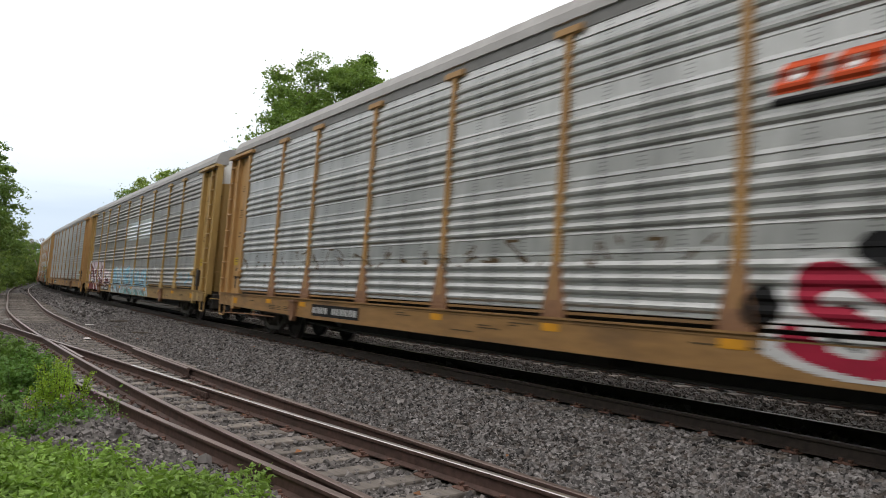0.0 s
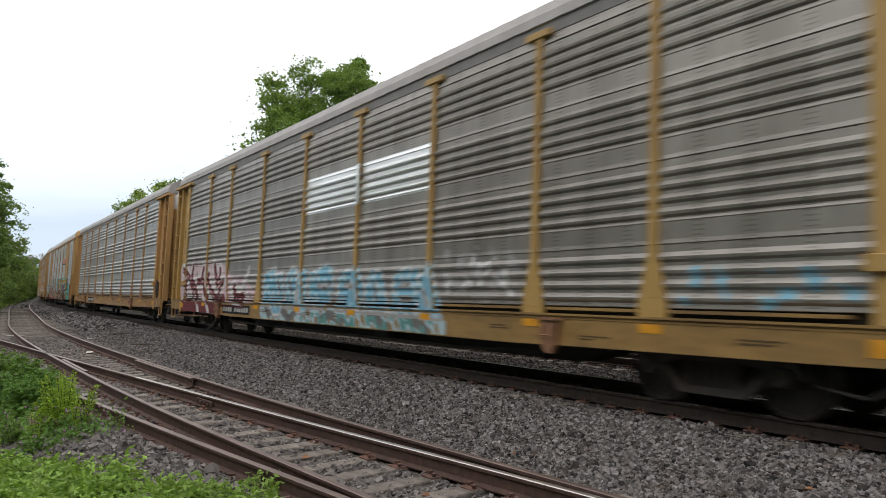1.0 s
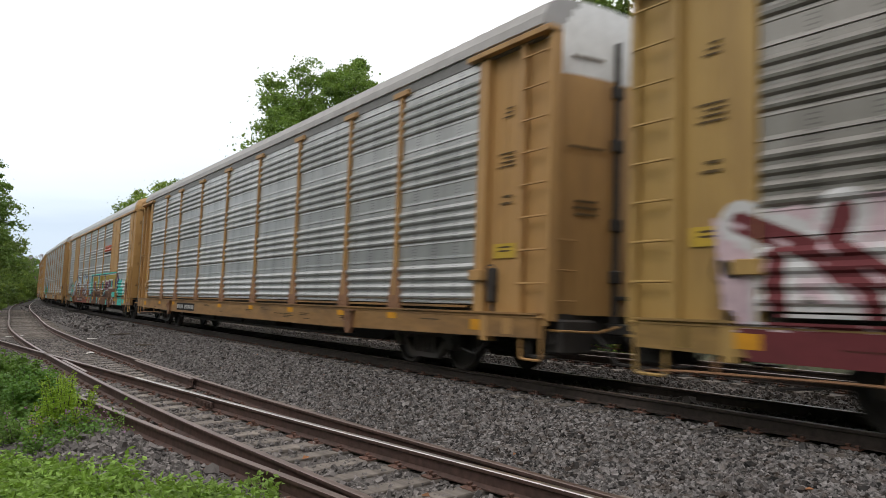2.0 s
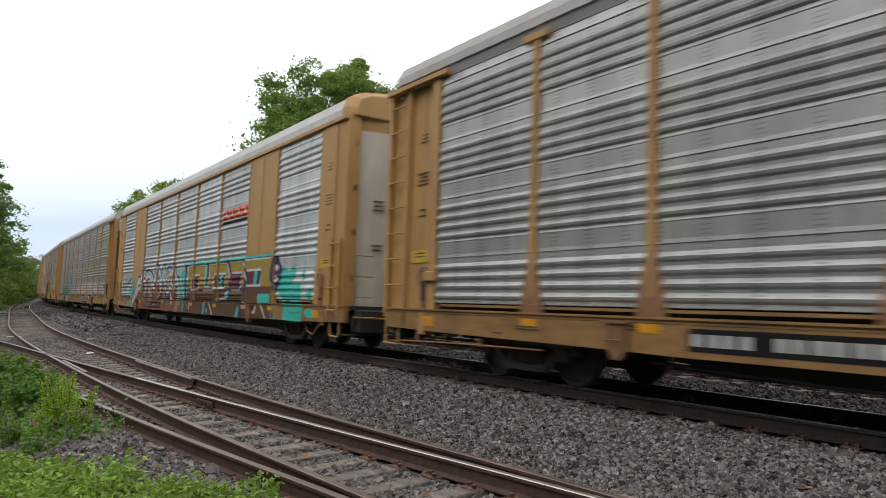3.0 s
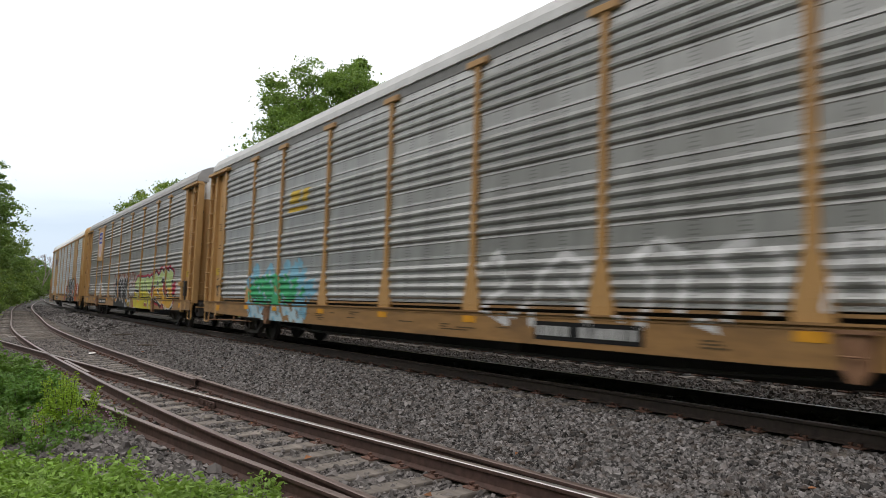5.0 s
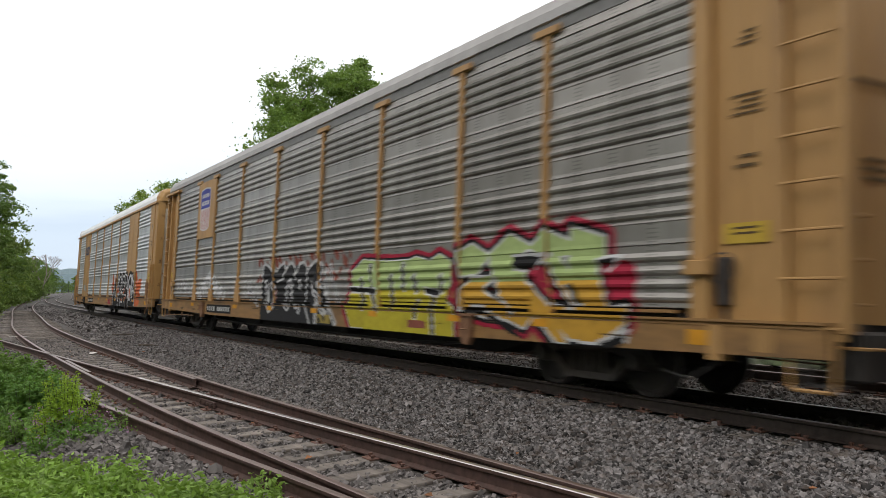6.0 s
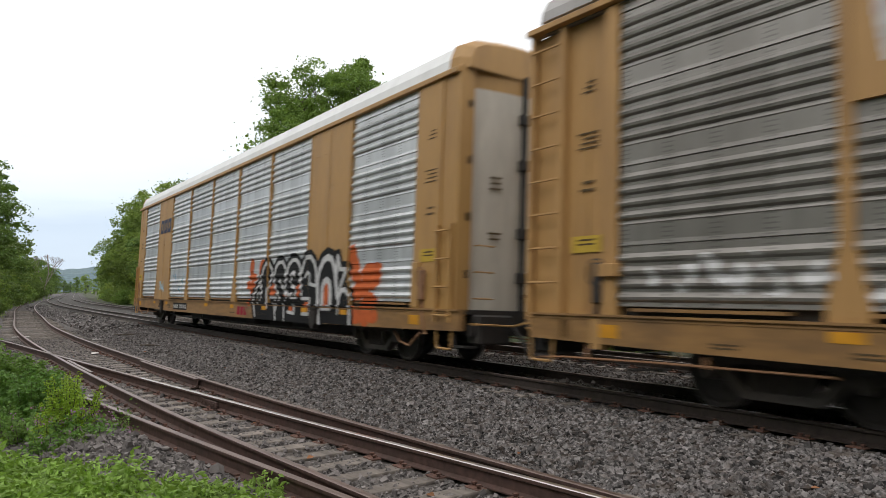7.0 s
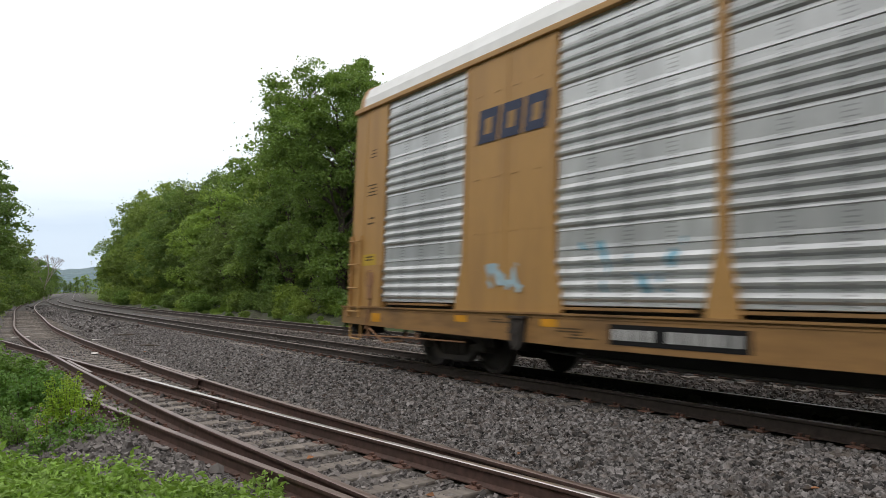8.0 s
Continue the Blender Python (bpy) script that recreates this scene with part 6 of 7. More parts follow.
# ---- plants ----
def leaves(centres, sizes, rng, droop=0.3, slim=0.33, flat=0.0):
    """One folded, pointed leaf at each centre, turned at random."""
    n = len(centres)
    d = rng.normal(size=(n, 3))
    d[:, 2] = d[:, 2] * 0.5 - droop
    d /= np.linalg.norm(d, axis=1)[:, None]
    w = np.cross(d, rng.normal(size=(n, 3)) * (1 - flat) + np.array([0, 0, 1.6]) * flat)
    w /= np.linalg.norm(w, axis=1)[:, None]
    up = np.cross(d, w)
    L = sizes[:, None]
    base, tip = centres - d * L * 0.5, centres + d * L * 0.5
    a, b = centres + w * L * slim + up * L * 0.1, centres - w * L * slim + up * L * 0.1
    V = np.stack([base, a, tip, b], 1).reshape(-1, 3)
    F = np.arange(4 * n).reshape(n, 4)
    return V, F


def crown_points(lobes, clumps, per, rng, spread):
    """Leaf places: clumps near the skin of several lobes, with gaps between them."""
    lobes = np.array(lobes)
    weight = lobes[:, 3] ** 2
    pick = rng.choice(len(lobes), clumps, p=weight / weight.sum())
    d = rng.normal(size=(clumps, 3))
    d /= np.linalg.norm(d, axis=1)[:, None]
    d[:, 2] *= 0.85
    c = lobes[pick, :3] + d * (lobes[pick, 3] * rng.uniform(0.4, 1.0, clumps) ** 0.7)[:, None]
    pts = np.repeat(c, per, 0) + rng.normal(size=(clumps * per, 3)) * spread * np.array([1, 1, 0.6])
    return c, pts


def sprays(lobes, clumps, per, rng, size):
    """Leaf places of a tree: domed sprays at the ends of twigs all over the lobes, thin below and ragged at the rim."""
    lobes = np.array(lobes)
    weight = lobes[:, 3] ** 2
    pick = rng.choice(len(lobes), clumps, p=weight / weight.sum())
    d = rng.normal(size=(clumps, 3))
    d[:, 2] += 0.25
    d /= np.linalg.norm(d, axis=1)[:, None]
    c = lobes[pick, :3] + d * (lobes[pick, 3] * rng.uniform(0.35, 1.08, clumps) ** 0.6)[:, None]
    r = size * rng.lognormal(0, 0.35, clumps)
    q = rng.normal(size=(clumps, per, 3))
    q[:, :, 2] = np.abs(q[:, :, 2]) - 0.35
    q += d[:, None, :] * 0.5
    q /= np.linalg.norm(q, axis=2)[:, :, None]
    q *= (rng.uniform(0.25, 1.0, (clumps, per)) ** 0.45)[:, :, None] * np.array([1.0, 1.0, 0.85])
    stray = rng.random((clumps, per)) < 0.12
    q[stray] *= rng.uniform(1.0, 1.7, (int(stray.sum()), 1))
    return c, (c[:, None, :] + q * r[:, None, None]).reshape(-1, 3)


def tree_meshes(seed, height, radius, clumps, per, leaf, mat, low=0.2, lobes_n=9, round_top=0.75, size=0.8, full=None):
    """A tapered trunk with limbs, and a crown of many leaves in uneven lobes."""
    rng = np.random.default_rng(seed)
    lobes = []
    for k in range(lobes_n):
        t = (k + 0.5) / lobes_n
        z = height * (low + (0.93 - low) * t)
        r = radius * (0.5 + 0.35 * math.sin(math.pi * min(1, t * 1.1 + 0.12))) * rng.uniform(0.75, 1.1)
        q = rng.uniform(0, 2 * math.pi)
        off = radius * rng.uniform(0.15, 0.62) * (1 - round_top * t**2)
        lobes.append((off * math.cos(q), off * math.sin(q), z - r * 0.25, r))
    if full:
        # a broad rounded crown: lobes all over an egg, and a skirt of lower ones
        lobes, (mid, wide, tall) = [], full
        for k in range(lobes_n):
            u, q = 1 - 1.75 * (k + 0.5) / lobes_n, k * 2.4
            h = math.sqrt(1 - u * u)
            lobes.append((wide * h * math.cos(q) * rng.uniform(0.85, 1.1), wide * h * math.sin(q) * rng.uniform(0.85, 1.1), mid + tall * u, radius * rng.uniform(0.26, 0.36)))
        lobes += [(rng.uniform(-3, 3), rng.uniform(-3, 3), rng.uniform(2, mid - 3), radius * 0.36) for _ in range(6)]
    c, pts = sprays(lobes, clumps, per, rng, size)
    keep = pts[:, 2] > 0.2
    pts = pts[keep]
    V, F = leaves(pts, leaf * rng.lognormal(0, 0.25, len(pts)), rng, 0.3, 0.33, 0.35)
    crown = array_mesh("crown", V, F, mat)
    sh = Shape()
    lean = rng.normal(0, 0.25, 2)
    trunk = [(lean[0] * t, lean[1] * t, height * 0.74 * t - 0.5 * (t == 0)) for t in (0, 0.15, 0.35, 0.6, 1.0)]
    r0 = 0.022 * height
    sh.tube(trunk, [r0 * 1.25, r0, r0 * 0.8, r0 * 0.5, 0.03], 8)
    for x, y, z, r in lobes:
        z0 = max(height * 0.12, z - r * 1.2)
        t0 = z0 / (height * 0.74)
        p0 = Vector((lean[0] * t0, lean[1] * t0, z0))
        p2 = Vector((x, y, z + r * 0.3))
        p1 = p0.lerp(p2, 0.5) + Vector((0, 0, -0.3))
        sh.tube([p0, p1, p2], [r0 * 0.45, r0 * 0.3, 0.025], 6)
        for k in range(4):
            e = p2 + Vector(np.clip(rng.normal(size=3), -1, 1)) * r * 0.5
            sh.tube([p1.lerp(p2, 0.3 + 0.15 * k), e], [r0 * 0.16, 0.012], 4)
    return sh.mesh("trunk", M_BARK), crown


BIG = tree_meshes(1, 15.4, 6.0, 560, 240, 0.165, M_LEAF, low=0.16, lobes_n=22, size=0.7, full=(10.4, 4.0, 4.1))
TREES = [tree_meshes(2, 12.5, 4.0, 180, 125, 0.22, M_LEAF, 0.16, 12, 0.6, 0.72), tree_meshes(3, 13.5, 4.2, 180, 125, 0.22, M_LEAF_D, 0.18, 12, 0.5, 0.72),
         tree_meshes(4, 11.5, 3.9, 170, 125, 0.21, M_LEAF_Y, 0.12, 11, 0.6, 0.7), tree_meshes(5, 14.5, 4.6, 190, 125, 0.22, M_LEAF_D, 0.2, 13, 0.5, 0.75), tree_meshes(6, 10.5, 3.6, 160, 125, 0.2, M_LEAF, 0.1, 10, 0.6, 0.7)]
# sparser copies for the rows that stand behind the train or behind the eye
THIN = [tree_meshes(12, 12.5, 4.0, 110, 60, 0.36, M_LEAF, 0.2), tree_meshes(13, 13.5, 4.2, 110, 60, 0.36, M_LEAF_D, 0.22, 8),
        tree_meshes(14, 11.5, 3.9, 110, 60, 0.36, M_LEAF_Y, 0.16, 8), tree_meshes(15, 14.5, 4.6, 110, 60, 0.36, M_LEAF_D, 0.26, 8), tree_meshes(16, 10.5, 3.6, 110, 60, 0.36, M_LEAF, 0.14, 7)]
SIZES = (12.5, 13.5, 11.5, 14.5, 10.5)


def tree(meshes, x, y, z, scale, turn, label, name="tree"):
    t = tagged(new(name), label, "tree", group="trees along the railway")
    t.matrix_world = pose(x, y, z, 0, 0, turn) @ Matrix.Scale(scale, 4)
    part("trunk", meshes[0], t)
    part("crown", meshes[1], t)
    return t


def on_track(s, lat):
    return tuple(float(v) for v in place(np.array(s), np.array(lat), ground_z(lat)))


def woods():
    rng = random.Random(21)
    x, y, z = on_track(40.6, 11.5)
    tree(BIG, x, y, z, 0.97, 30, "tall full-leaved green tree above the tracks")
    x, y, z = on_track(18.0, 13.5)
    tree(TREES[3], x, y, z, 0.93, 80, "green tree behind the second track")
    names = ("full green tree at the wood's edge", "dark green oak at the wood's edge", "fresh light green young tree", "tall dark green tree in the wood", "small bushy green tree beside the track")
    # low trees beyond the train; those before s = 8 are unseen, added to block skylight
    s = -45.0
    while s < 38:
        k = rng.randrange(5)
        x, y, z = on_track(s, rng.uniform(10.2, 13.5))
        if not 13 < s < 21:
            tree(THIN[k], x, y, z, 7.2 * rng.uniform(0.9, 1.1) / SIZES[k], rng.uniform(0, 360), names[k])
        s += rng.uniform(4.0, 5.5)
    # the wood's edge, then taller trees behind it
    s = 43.0
    while s < 215:
        k = rng.randrange(5)
        h = float(np.interp(s, (40, 52, 62, 75, 95, 112, 128, 140, 215), (8.0, 10.0, 11.2, 12.6, 13.6, 14.8, 15.6, 11.5, 12.5))) * rng.uniform(0.72, 1.1)
        x, y, z = on_track(s, rng.uniform(11.2, 13.6))
        tree(TREES[k], x, y, z, h / SIZES[k], rng.uniform(0, 360), names[k])
        s += rng.uniform(2.6, 4.0) if s < 120 else rng.uniform(5, 8)
    s = 36.0
    while s < 190:
        k = rng.randrange(5)
        h = float(np.interp(s, (36, 48, 58, 70, 85, 105, 128, 140, 190), (9.0, 11.0, 13.2, 14.6, 15.8, 16.6, 17.4, 12.0, 12.5))) * rng.uniform(0.88, 1.08)
        x, y, z = on_track(s, rng.uniform(14.5, 19))
        tree(TREES[k], x, y, z - 0.3, h / SIZES[k], rng.uniform(0, 360), names[k])
        s += rng.uniform(4, 6) if s < 130 else rng.uniform(6, 9)
    # unseen trees added behind the eye to darken the car sides and ballast
    s = -65.0
    while s < 58:
        k = rng.randrange(5)
        x, y, z = on_track(s, rng.uniform(-24, -20))
        tree(THIN[k], x, y, z, rng.uniform(1.1, 1.3), rng.uniform(0, 360), names[k])
        s += rng.uniform(5.0, 6.8)
    # the far side of the siding
    for yaw, d, h, k in ((33.3, 60, 11.8, 1), (33.6, 82, 13.5, 3), (33.4, 100, 9.5, 0), (32.0, 118, 10.5, 1), (31.6, 140, 9.5, 2), (30.9, 165, 10.5, 0), (30.6, 190, 9, 4), (30.1, 225, 11.5, 3), (29.6, 270, 12, 0), (29.2, 330, 13, 1), (31.5, 230, 13, 3), (33.0, 150, 12, 0), (34.0, 40, 4.0, 4), (33.2, 68, 4.5, 2), (32.3, 95, 5, 4), (31.8, 105, 5.5, 2), (31.2, 130, 5.5, 0),
                         (27.6, 520, 11, 0), (28.0, 580, 9, 3), (28.4, 550, 9, 1), (28.9, 500, 10, 4), (27.0, 480, 12, 2)):
        q = radians(yaw)
        tree(TREES[k], -math.sin(q) * d, math.cos(q) * d, -0.6, h / SIZES[k], rng.uniform(0, 360), names[k])
    # one leafless tree far down the line
    sh, r = Shape(), random.Random(4)
    def fork(p, d, ln, rad, depth):
        q = p + d * ln
        sh.tube([p, q], [rad, rad * 0.65], 4)
        if depth:
            for _ in range(3):
                fork(q, (d + Vector((r.uniform(-0.6, 0.6), r.uniform(-0.6, 0.6), r.uniform(0, 0.3)))).normalized(), ln * 0.72, rad * 0.6, depth - 1)
    fork(Vector((0, 0, -0.5)), Vector((0, 0, 1)), 3.6, 0.2, 5)
    q = radians(29.6)
    t = tagged(new("bare_tree"), "leafless pale grey tree among green ones", "tree")
    t.matrix_world = pose(-math.sin(q) * 185, math.cos(q) * 185, -0.6)
    part("trunk", sh.mesh("trunk", M_BARETWIG), t)


woods()


def shrub_meshes(seed, radius, height, clumps, per, leaf, mat):
    rng = np.random.default_rng(seed)
    lobes = [(rng.uniform(-0.5, 0.5) * radius, rng.uniform(-0.5, 0.5) * radius, height * rng.uniform(0.25, 0.7), radius * rng.uniform(0.45, 0.65)) for _ in range(7)]
    lobes.append((0, 0, height * 0.75, radius * 0.4))
    c, pts = crown_points(lobes, clumps, per, rng, leaf * 1.1)
    pts = pts[pts[:, 2] > 0.02]
    V, F = leaves(pts, leaf * rng.lognormal(0, 0.3, len(pts)), rng, 0.05)
    sh = Shape()
    for k in range(12):
        e = c[rng.integers(len(c))]
        sh.tube([(0.05 * e[0], 0.05 * e[1], -0.05), (0.5 * e[0], 0.5 * e[1], 0.55 * e[2]), tuple(e)], [0.014, 0.01, 0.004], 4)
    return sh.mesh("stems", M_BARK), array_mesh("foliage", V, F, mat)


def shrub(name, meshes, x, y, z, turn, scale, label, group=""):
    t = tagged(new(name), label, "shrub", group=group)
    t.matrix_world = pose(x, y, z, 0, 0, turn) @ Matrix.Scale(scale, 4)
    part("stems", meshes[0], t)
    part("foliage", meshes[1], t)


def undergrowth():
    rng = random.Random(8)
    sets = [shrub_meshes(31, 1.6, 2.0, 150, 26, 0.16, M_LEAF), shrub_meshes(32, 1.5, 1.7, 150, 26, 0.15, M_LEAF_Y), shrub_meshes(33, 1.7, 2.3, 160, 26, 0.16, M_LEAF_D)]
    s = 14.0
    while s < 190:
        x, y, z = on_track(s, rng.uniform(8.6, 10.6) if s < 30 or s > 62 else rng.uniform(10.2, 11.6))
        shrub("roadside_shrub", sets[rng.randrange(3)], x, y, z - 0.15, rng.uniform(0, 360), rng.uniform(0.5, 1.15), "leafy green undergrowth on the bank", "undergrowth on the bank")
        s += rng.uniform(1.2, 2.4) if s < 80 else rng.uniform(2.5, 5)
    s = 30.0
    while s < 78:
        x, y, z = on_track(s, rng.uniform(6.9, 10.0))
        shrub("roadside_shrub", sets[rng.randrange(3)], x, y, z - 0.1, rng.uniform(0, 360), rng.uniform(0.16, 0.38), "low green weeds on the dark bank", "undergrowth on the bank")
        s += rng.uniform(0.7, 1.3)
    for yaw, d, k in ((33.5, 55, 0.9), (32.4, 80, 1.3), (32.0, 92, 1.2), (31.3, 120, 1.6), (30.7, 140, 1.5), (30.2, 170, 1.7), (32.8, 66, 0.8)):
        q = radians(yaw)
        shrub("roadside_shrub", sets[int(d) % 3], -math.sin(q) * d, math.cos(q) * d, -0.5, d, k, "leafy green undergrowth beside the siding", "undergrowth on the bank")


undergrowth()


def leafy_stems(seed, count, radius, height, per, leaf, mat, slim=0.24, lean=0.25):
    """Upright stems set with whorls of pointed leaves, longest in the middle of the clump."""
    rng = np.random.default_rng(seed)
    sh, pts, sizes = Shape(), [], []
    for k in range(count):
        q, r = rng.uniform(0, 2 * math.pi), radius * math.sqrt(rng.random())
        h = height * (1 - 0.45 * (r / radius) ** 2) * rng.uniform(0.72, 1.08)
        foot = np.array([r * math.cos(q) * 0.7, r * math.sin(q) * 0.7, -0.04])
        tip = foot + np.array([math.cos(q) * lean * h * r / radius, math.sin(q) * lean * h * r / radius, h]) + rng.normal(0, 0.03, 3)
        sh.tube([foot, (foot + tip) / 2 + rng.normal(0, 0.015, 3), tip], [0.007, 0.005, 0.002], 4)
        t = rng.uniform(0.15, 1.0, per) ** 0.8
        pts.append(foot + (tip - foot) * t[:, None] + rng.normal(0, 1, (per, 3)) * leaf * np.array([0.75, 0.75, 0.35]) * (1.15 - 0.6 * t)[:, None])
        sizes.append(leaf * (1.25 - 0.6 * t) * rng.uniform(0.75, 1.25, per))
    V, F = leaves(np.concatenate(pts), np.concatenate(sizes), rng, -0.12, slim, 0.45)
    return sh.mesh("stems", M_BARK), array_mesh("foliage", V, F, mat)


def foreground_plants():
    dark = [leafy_stems(41, 46, 0.75, 1.0, 90, 0.12, M_BUSH, 0.27), leafy_stems(42, 40, 0.7, 0.85, 90, 0.11, M_BUSH, 0.27)]
    lime = leafy_stems(43, 34, 0.36, 0.98, 150, 0.05, M_BUSH_Y, 0.26, 0.3)
    small_lime = leafy_stems(44, 12, 0.16, 0.55, 90, 0.045, M_BUSH_Y, 0.26)
    for x, y, z, turn, k in ((-7.4, 12.0, -0.42, 20, 1.0), (-6.5, 11.3, -0.42, 101, 0.85), (-8.3, 12.6, -0.4, 210, 1.05), (-6.8, 10.5, -0.42, 301, 0.9), (-7.6, 11.2, -0.42, 45, 0.9), (-5.9, 10.4, -0.42, 160, 0.78)):
        shrub("leafy_bush", dark[int(turn) % 2], x, y, z, turn, k, "broad-leaved bright green bush beside the spur")
    shrub("lime_shrub", lime, -4.78, 9.15, -0.46, 0, 1.02, "lime green shrub with small leaves")
    shrub("lime_shrub", small_lime, -4.85, 8.6, -0.46, 60, 0.95, "small yellow-green shoot beside a lime shrub")
    low = leafy_stems(45, 24, 0.34, 0.42, 60, 0.07, M_BUSH, 0.22)
    for x, y, turn, k in ((-4.75, 8.9, 10, 1.0), (-4.45, 8.7, 80, 1.05), (-5.3, 8.9, 150, 1.0), (-4.4, 8.8, 200, 0.6), (-4.3, 8.3, 260, 0.75), (-3.95, 7.9, 320, 0.55), (-5.7, 9.2, 33, 1.1), (-6.1, 9.7, 290, 1.1), (-4.6, 8.3, 120, 0.9)):
        shrub("weed_clump", low, x, y, -0.44, turn, k, "dull green leafy weed clump beside the spur", "weeds beside the spur")
    spire = leafy_stems(46, 5, 0.07, 0.6, 70, 0.05, M_BUSH, 0.2)
    shrub("weed_clump", spire, -4.12, 9.1, -0.46, 0, 1.0, "single tall green weed with narrow leaves", "weeds beside the spur")
    rng = np.random.default_rng(51)
    # low weeds over the near bank
    n = 15000
    d, yaw = rng.uniform(4.6, 11.6, n), np.radians(rng.uniform(13, 38, n))
    P = np.stack([-np.sin(yaw) * d, np.cos(yaw) * d], 1)
    edge = 6.55 + 3.0 * np.clip((np.degrees(yaw) - 17) / 17, 0, 1.2) ** 1.4 + 0.14 * np.sin(P[:, 0] * 3.1) + rng.normal(0, 0.16, n)
    P = P[d < edge - 0.2]
    n = len(P)
    h = rng.uniform(0.12, 0.34, n) + 0.2 * np.clip(np.sin(P[:, 0] * 4.3 + 1) * np.sin(P[:, 1] * 3.1), 0, 1)
    pts, sizes = [], []
    for k in range(8):
        pts.append(np.column_stack([P + rng.normal(0, 0.045, (n, 2)), -0.46 + h * (k + 1) / 8]))
        sizes.append(rng.uniform(0.05, 0.12, n) * (1.15 - 0.05 * k))
    V, F = leaves(np.concatenate(pts), np.concatenate(sizes), rng, -0.22, 0.25, 0.4)
    tagged(new("weeds", array_mesh("weeds", V, F, M_GRASS)), "fresh green low weeds on the near bank", "weeds", kind="stuff")
    # thin weeds with purple florets beside the spur
    Q = np.column_stack([rng.normal(-4.75, 0.4, 90), rng.normal(8.8, 0.3, 90)])
    hq = rng.uniform(0.2, 0.5, 90)
    pts = np.concatenate([np.column_stack([Q + rng.normal(0, 0.05, Q.shape), -0.42 + hq * (k + 1) / 9]) for k in range(9)])
    V, F = leaves(pts, rng.uniform(0.03, 0.075, len(pts)), rng, -0.05)
    tagged(new("thin_weeds", array_mesh("thin_weeds", V, F, M_BUSH)), "thin green weeds beside the spur", "weeds", kind="stuff")
    top = np.column_stack([Q, -0.42 + hq])[:42]
    V, F = leaves(np.repeat(top, 8, 0) + rng.normal(0, 0.02, (336, 3)), np.full(336, 0.03), rng)
    tagged(new("purple_flowers", array_mesh("purple_flowers", V, F, M_PURPLE)), "small pale purple weed flowers beside the spur", "flowers", kind="stuff")


foreground_plants()


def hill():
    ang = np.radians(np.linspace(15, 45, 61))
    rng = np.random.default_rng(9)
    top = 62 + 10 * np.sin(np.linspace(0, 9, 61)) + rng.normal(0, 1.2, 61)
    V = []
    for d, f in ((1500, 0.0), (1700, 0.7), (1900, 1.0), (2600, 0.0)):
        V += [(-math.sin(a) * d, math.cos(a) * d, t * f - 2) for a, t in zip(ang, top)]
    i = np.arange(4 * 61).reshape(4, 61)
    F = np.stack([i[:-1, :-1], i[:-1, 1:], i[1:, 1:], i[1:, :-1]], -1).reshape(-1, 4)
    tagged(new("backdrop_hill", array_mesh("backdrop_hill", np.array(V), F, M_HILL)), "distant wooded hill coloured blue-green by painted haze", "hill", kind="structure")


hill()


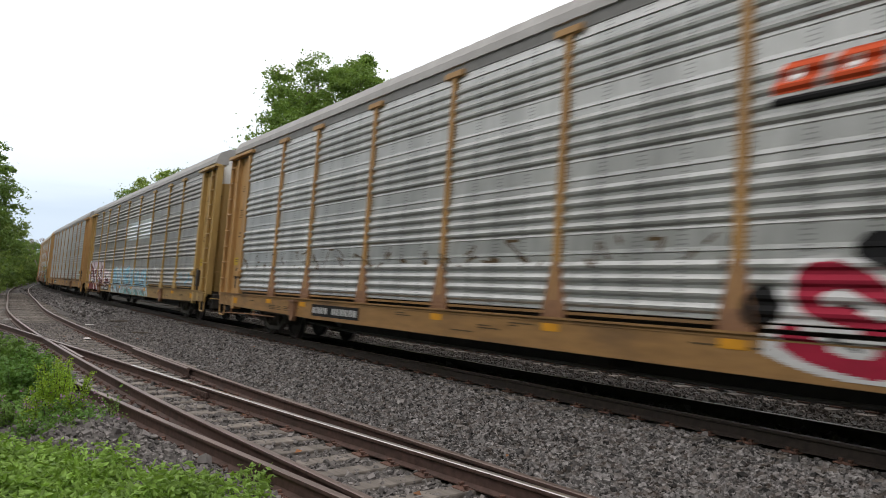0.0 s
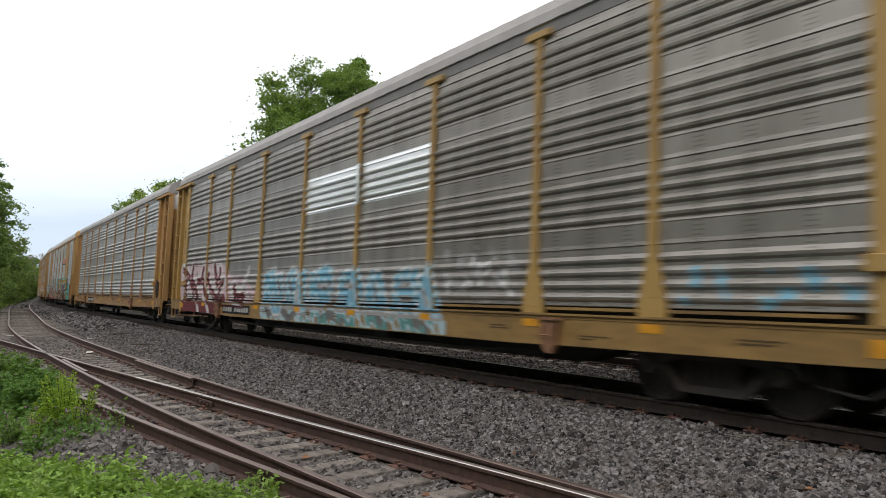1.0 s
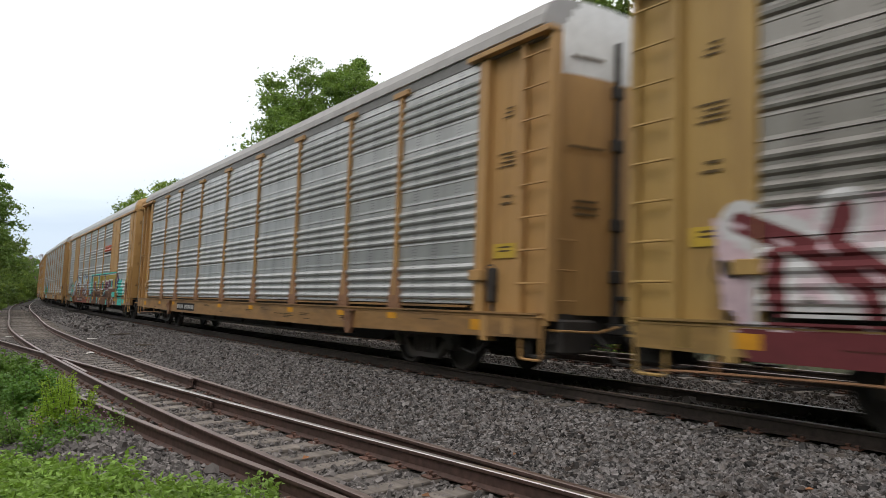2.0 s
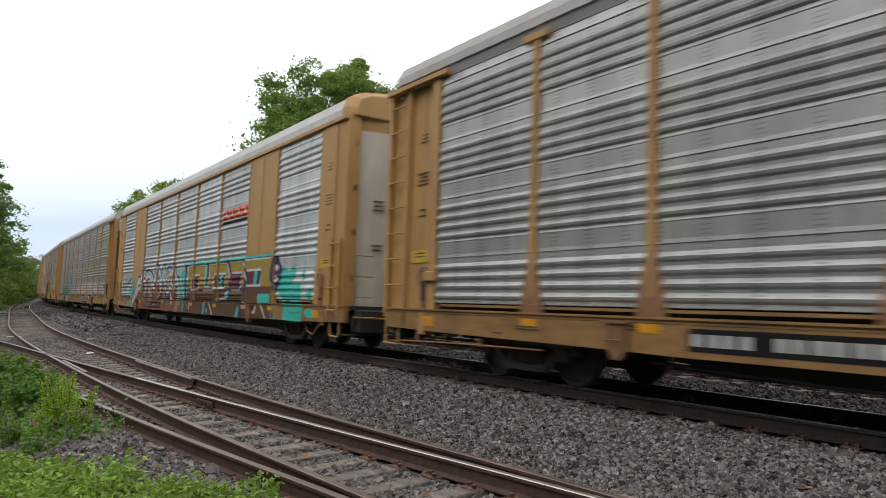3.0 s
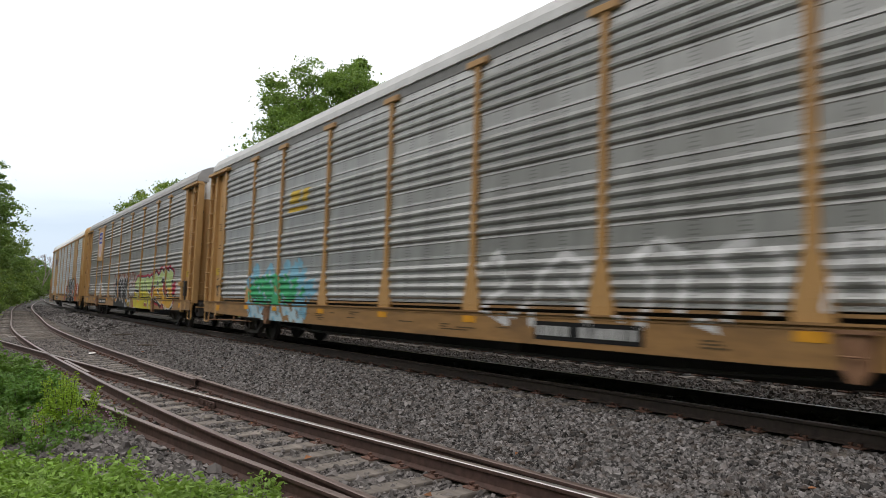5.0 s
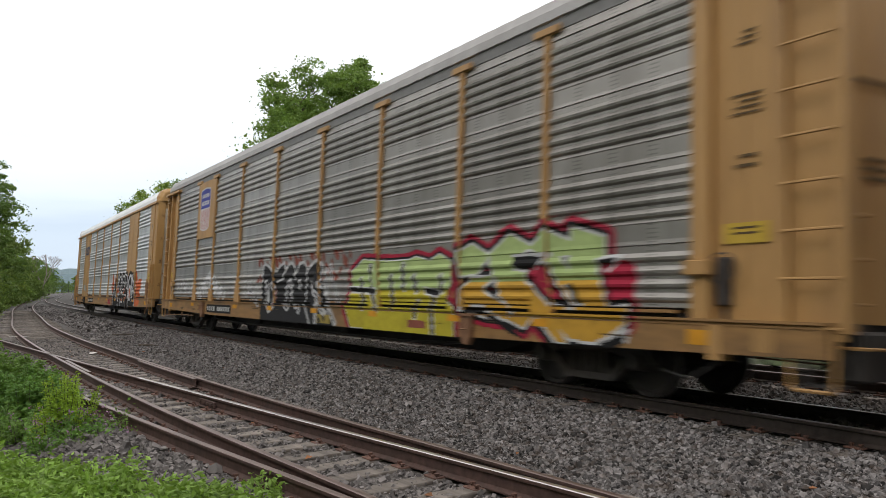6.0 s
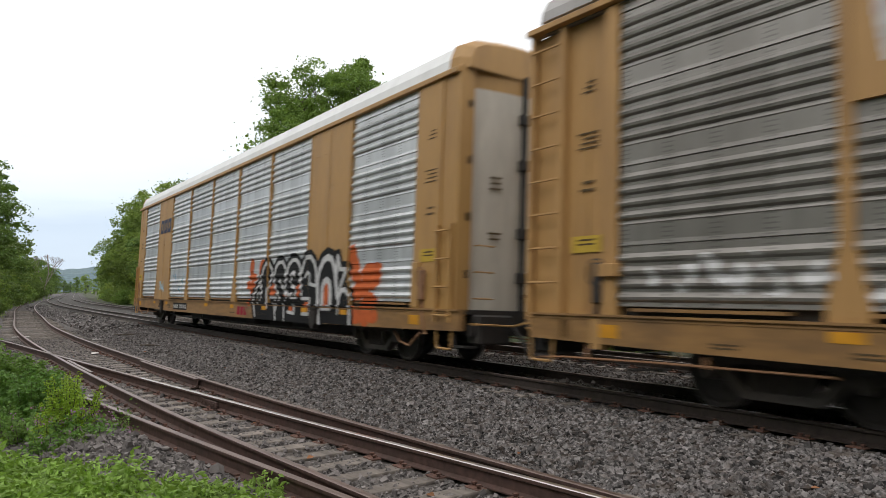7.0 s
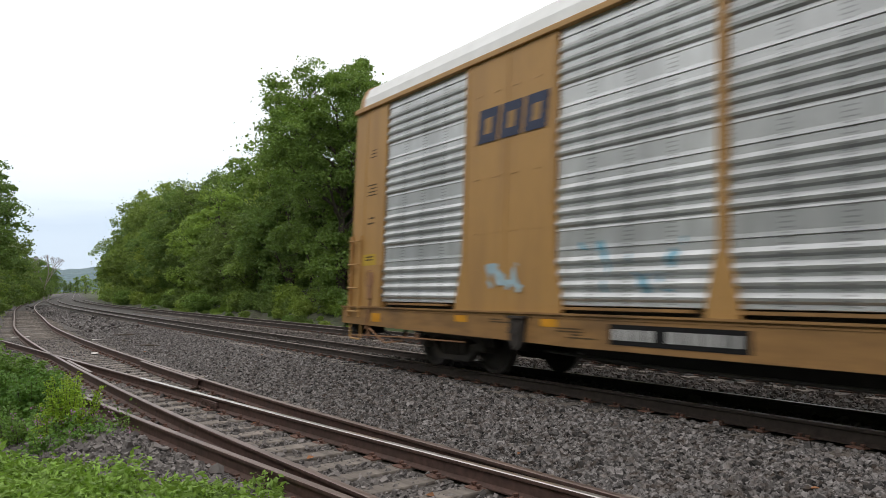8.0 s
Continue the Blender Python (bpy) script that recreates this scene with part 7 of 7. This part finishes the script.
def litter():
    """Dry leaves, a few pale scraps and broken wood on the gravel."""
    rng = random.Random(77)
    for k in range(46):
        s, lat = rng.uniform(3, 24), rng.choice((rng.uniform(-4.0, -1.6), rng.uniform(-8, -4.5), rng.uniform(-7.4, -6.6)))
        if min(abs(abs(lat - float(c(s))) - 0.7525) for c in (siding, spur)) < 0.1:
            continue
        sh = Shape()
        w = rng.uniform(0.03, 0.06)
        if k == 0:
            s, lat, w = 10.04, -2.67, 0.085
        sh.add([(-w, 0, 0), (0, -w * 0.6, 0.012), (w, 0, 0.0), (0, w * 0.6, 0.016), (0, 0, -0.004)], [(0, 1, 4), (1, 2, 4), (2, 3, 4), (3, 0, 4)])
        x, y, z = on_track(s, lat)
        ob = tagged(new("dry_leaf", sh.mesh("dry_leaf", M_LITTER)), "curled brown dry leaf on the gravel", "leaf", group="dry leaves on the gravel")
        ob.matrix_world = pose(x, y, z + 0.04, rng.uniform(-15, 15), rng.uniform(-15, 15), rng.uniform(0, 360))
    for s, lat, w in ((22.2, -5.07, 0.22), (31.7, -6.3, 0.3), (28.5, -4.1, 0.16), (10.5, -6.5, 0.1), (11.8, -6.6, 0.08), (13.2, -6.4, 0.1)):
        sh = Shape()
        sh.box(-w, w, -w * 0.4, w * 0.4, 0, 0.02)
        sh.v = [(a + rng.uniform(-0.03, 0.03), b + rng.uniform(-0.04, 0.04), c + rng.uniform(0, 0.03)) for a, b, c in sh.v]
        x, y, z = on_track(s, lat)
        ob = tagged(new("paper_scrap", sh.mesh("paper_scrap", M_PAPER)), "pale crumpled scrap lying between the rails", "litter")
        ob.matrix_world = pose(x, y, z + 0.03, 0, 0, rng.uniform(0, 360))
    for s, lat, ln in ((24, -3.2, 0.35), (30, -2.8, 0.5), (27, -3.4, 0.3), (16.5, -6.9, 0.4), (20.5, -7.6, 0.5), (36, -3.0, 0.6), (40, -2.6, 0.6)):
        sh = Shape()
        sh.tube([(-ln, 0, 0.02), (-ln * 0.2, 0.04, 0.03), (ln, -0.05, 0.02)], [0.03, 0.035, 0.018], 6)
        x, y, z = on_track(s, lat)
        ob = tagged(new("wood_scrap", sh.mesh("wood_scrap", M_BARK)), "dark broken stick lying on the ballast", "debris")
        ob.matrix_world = pose(x, y, z + 0.02, 0, 0, rng.uniform(0, 360))


litter()


# ---- what moves ----
def car_pose(s):
    """A car whose two trucks stand on the track about s, leaning with the track's cant."""
    a, b = Vector(place(s - 9.75, 0.0)), Vector(place(s + 9.75, 0.0))
    d = b - a
    return Matrix.Translation((a + b) / 2) @ Matrix.Rotation(math.atan2(d.y, d.x), 4, "Z") @ Matrix.Rotation(CANT / 1.505, 4, "X")


def motions():
    for i, car in enumerate(CARS):
        start = 19.818 + (i - 5) * PITCH - 14.175 + SPEED * 6.5
        walk(car, [(t, car_pose(start - SPEED * t)) for t in [k * 0.5 for k in range(17)]])


motions()
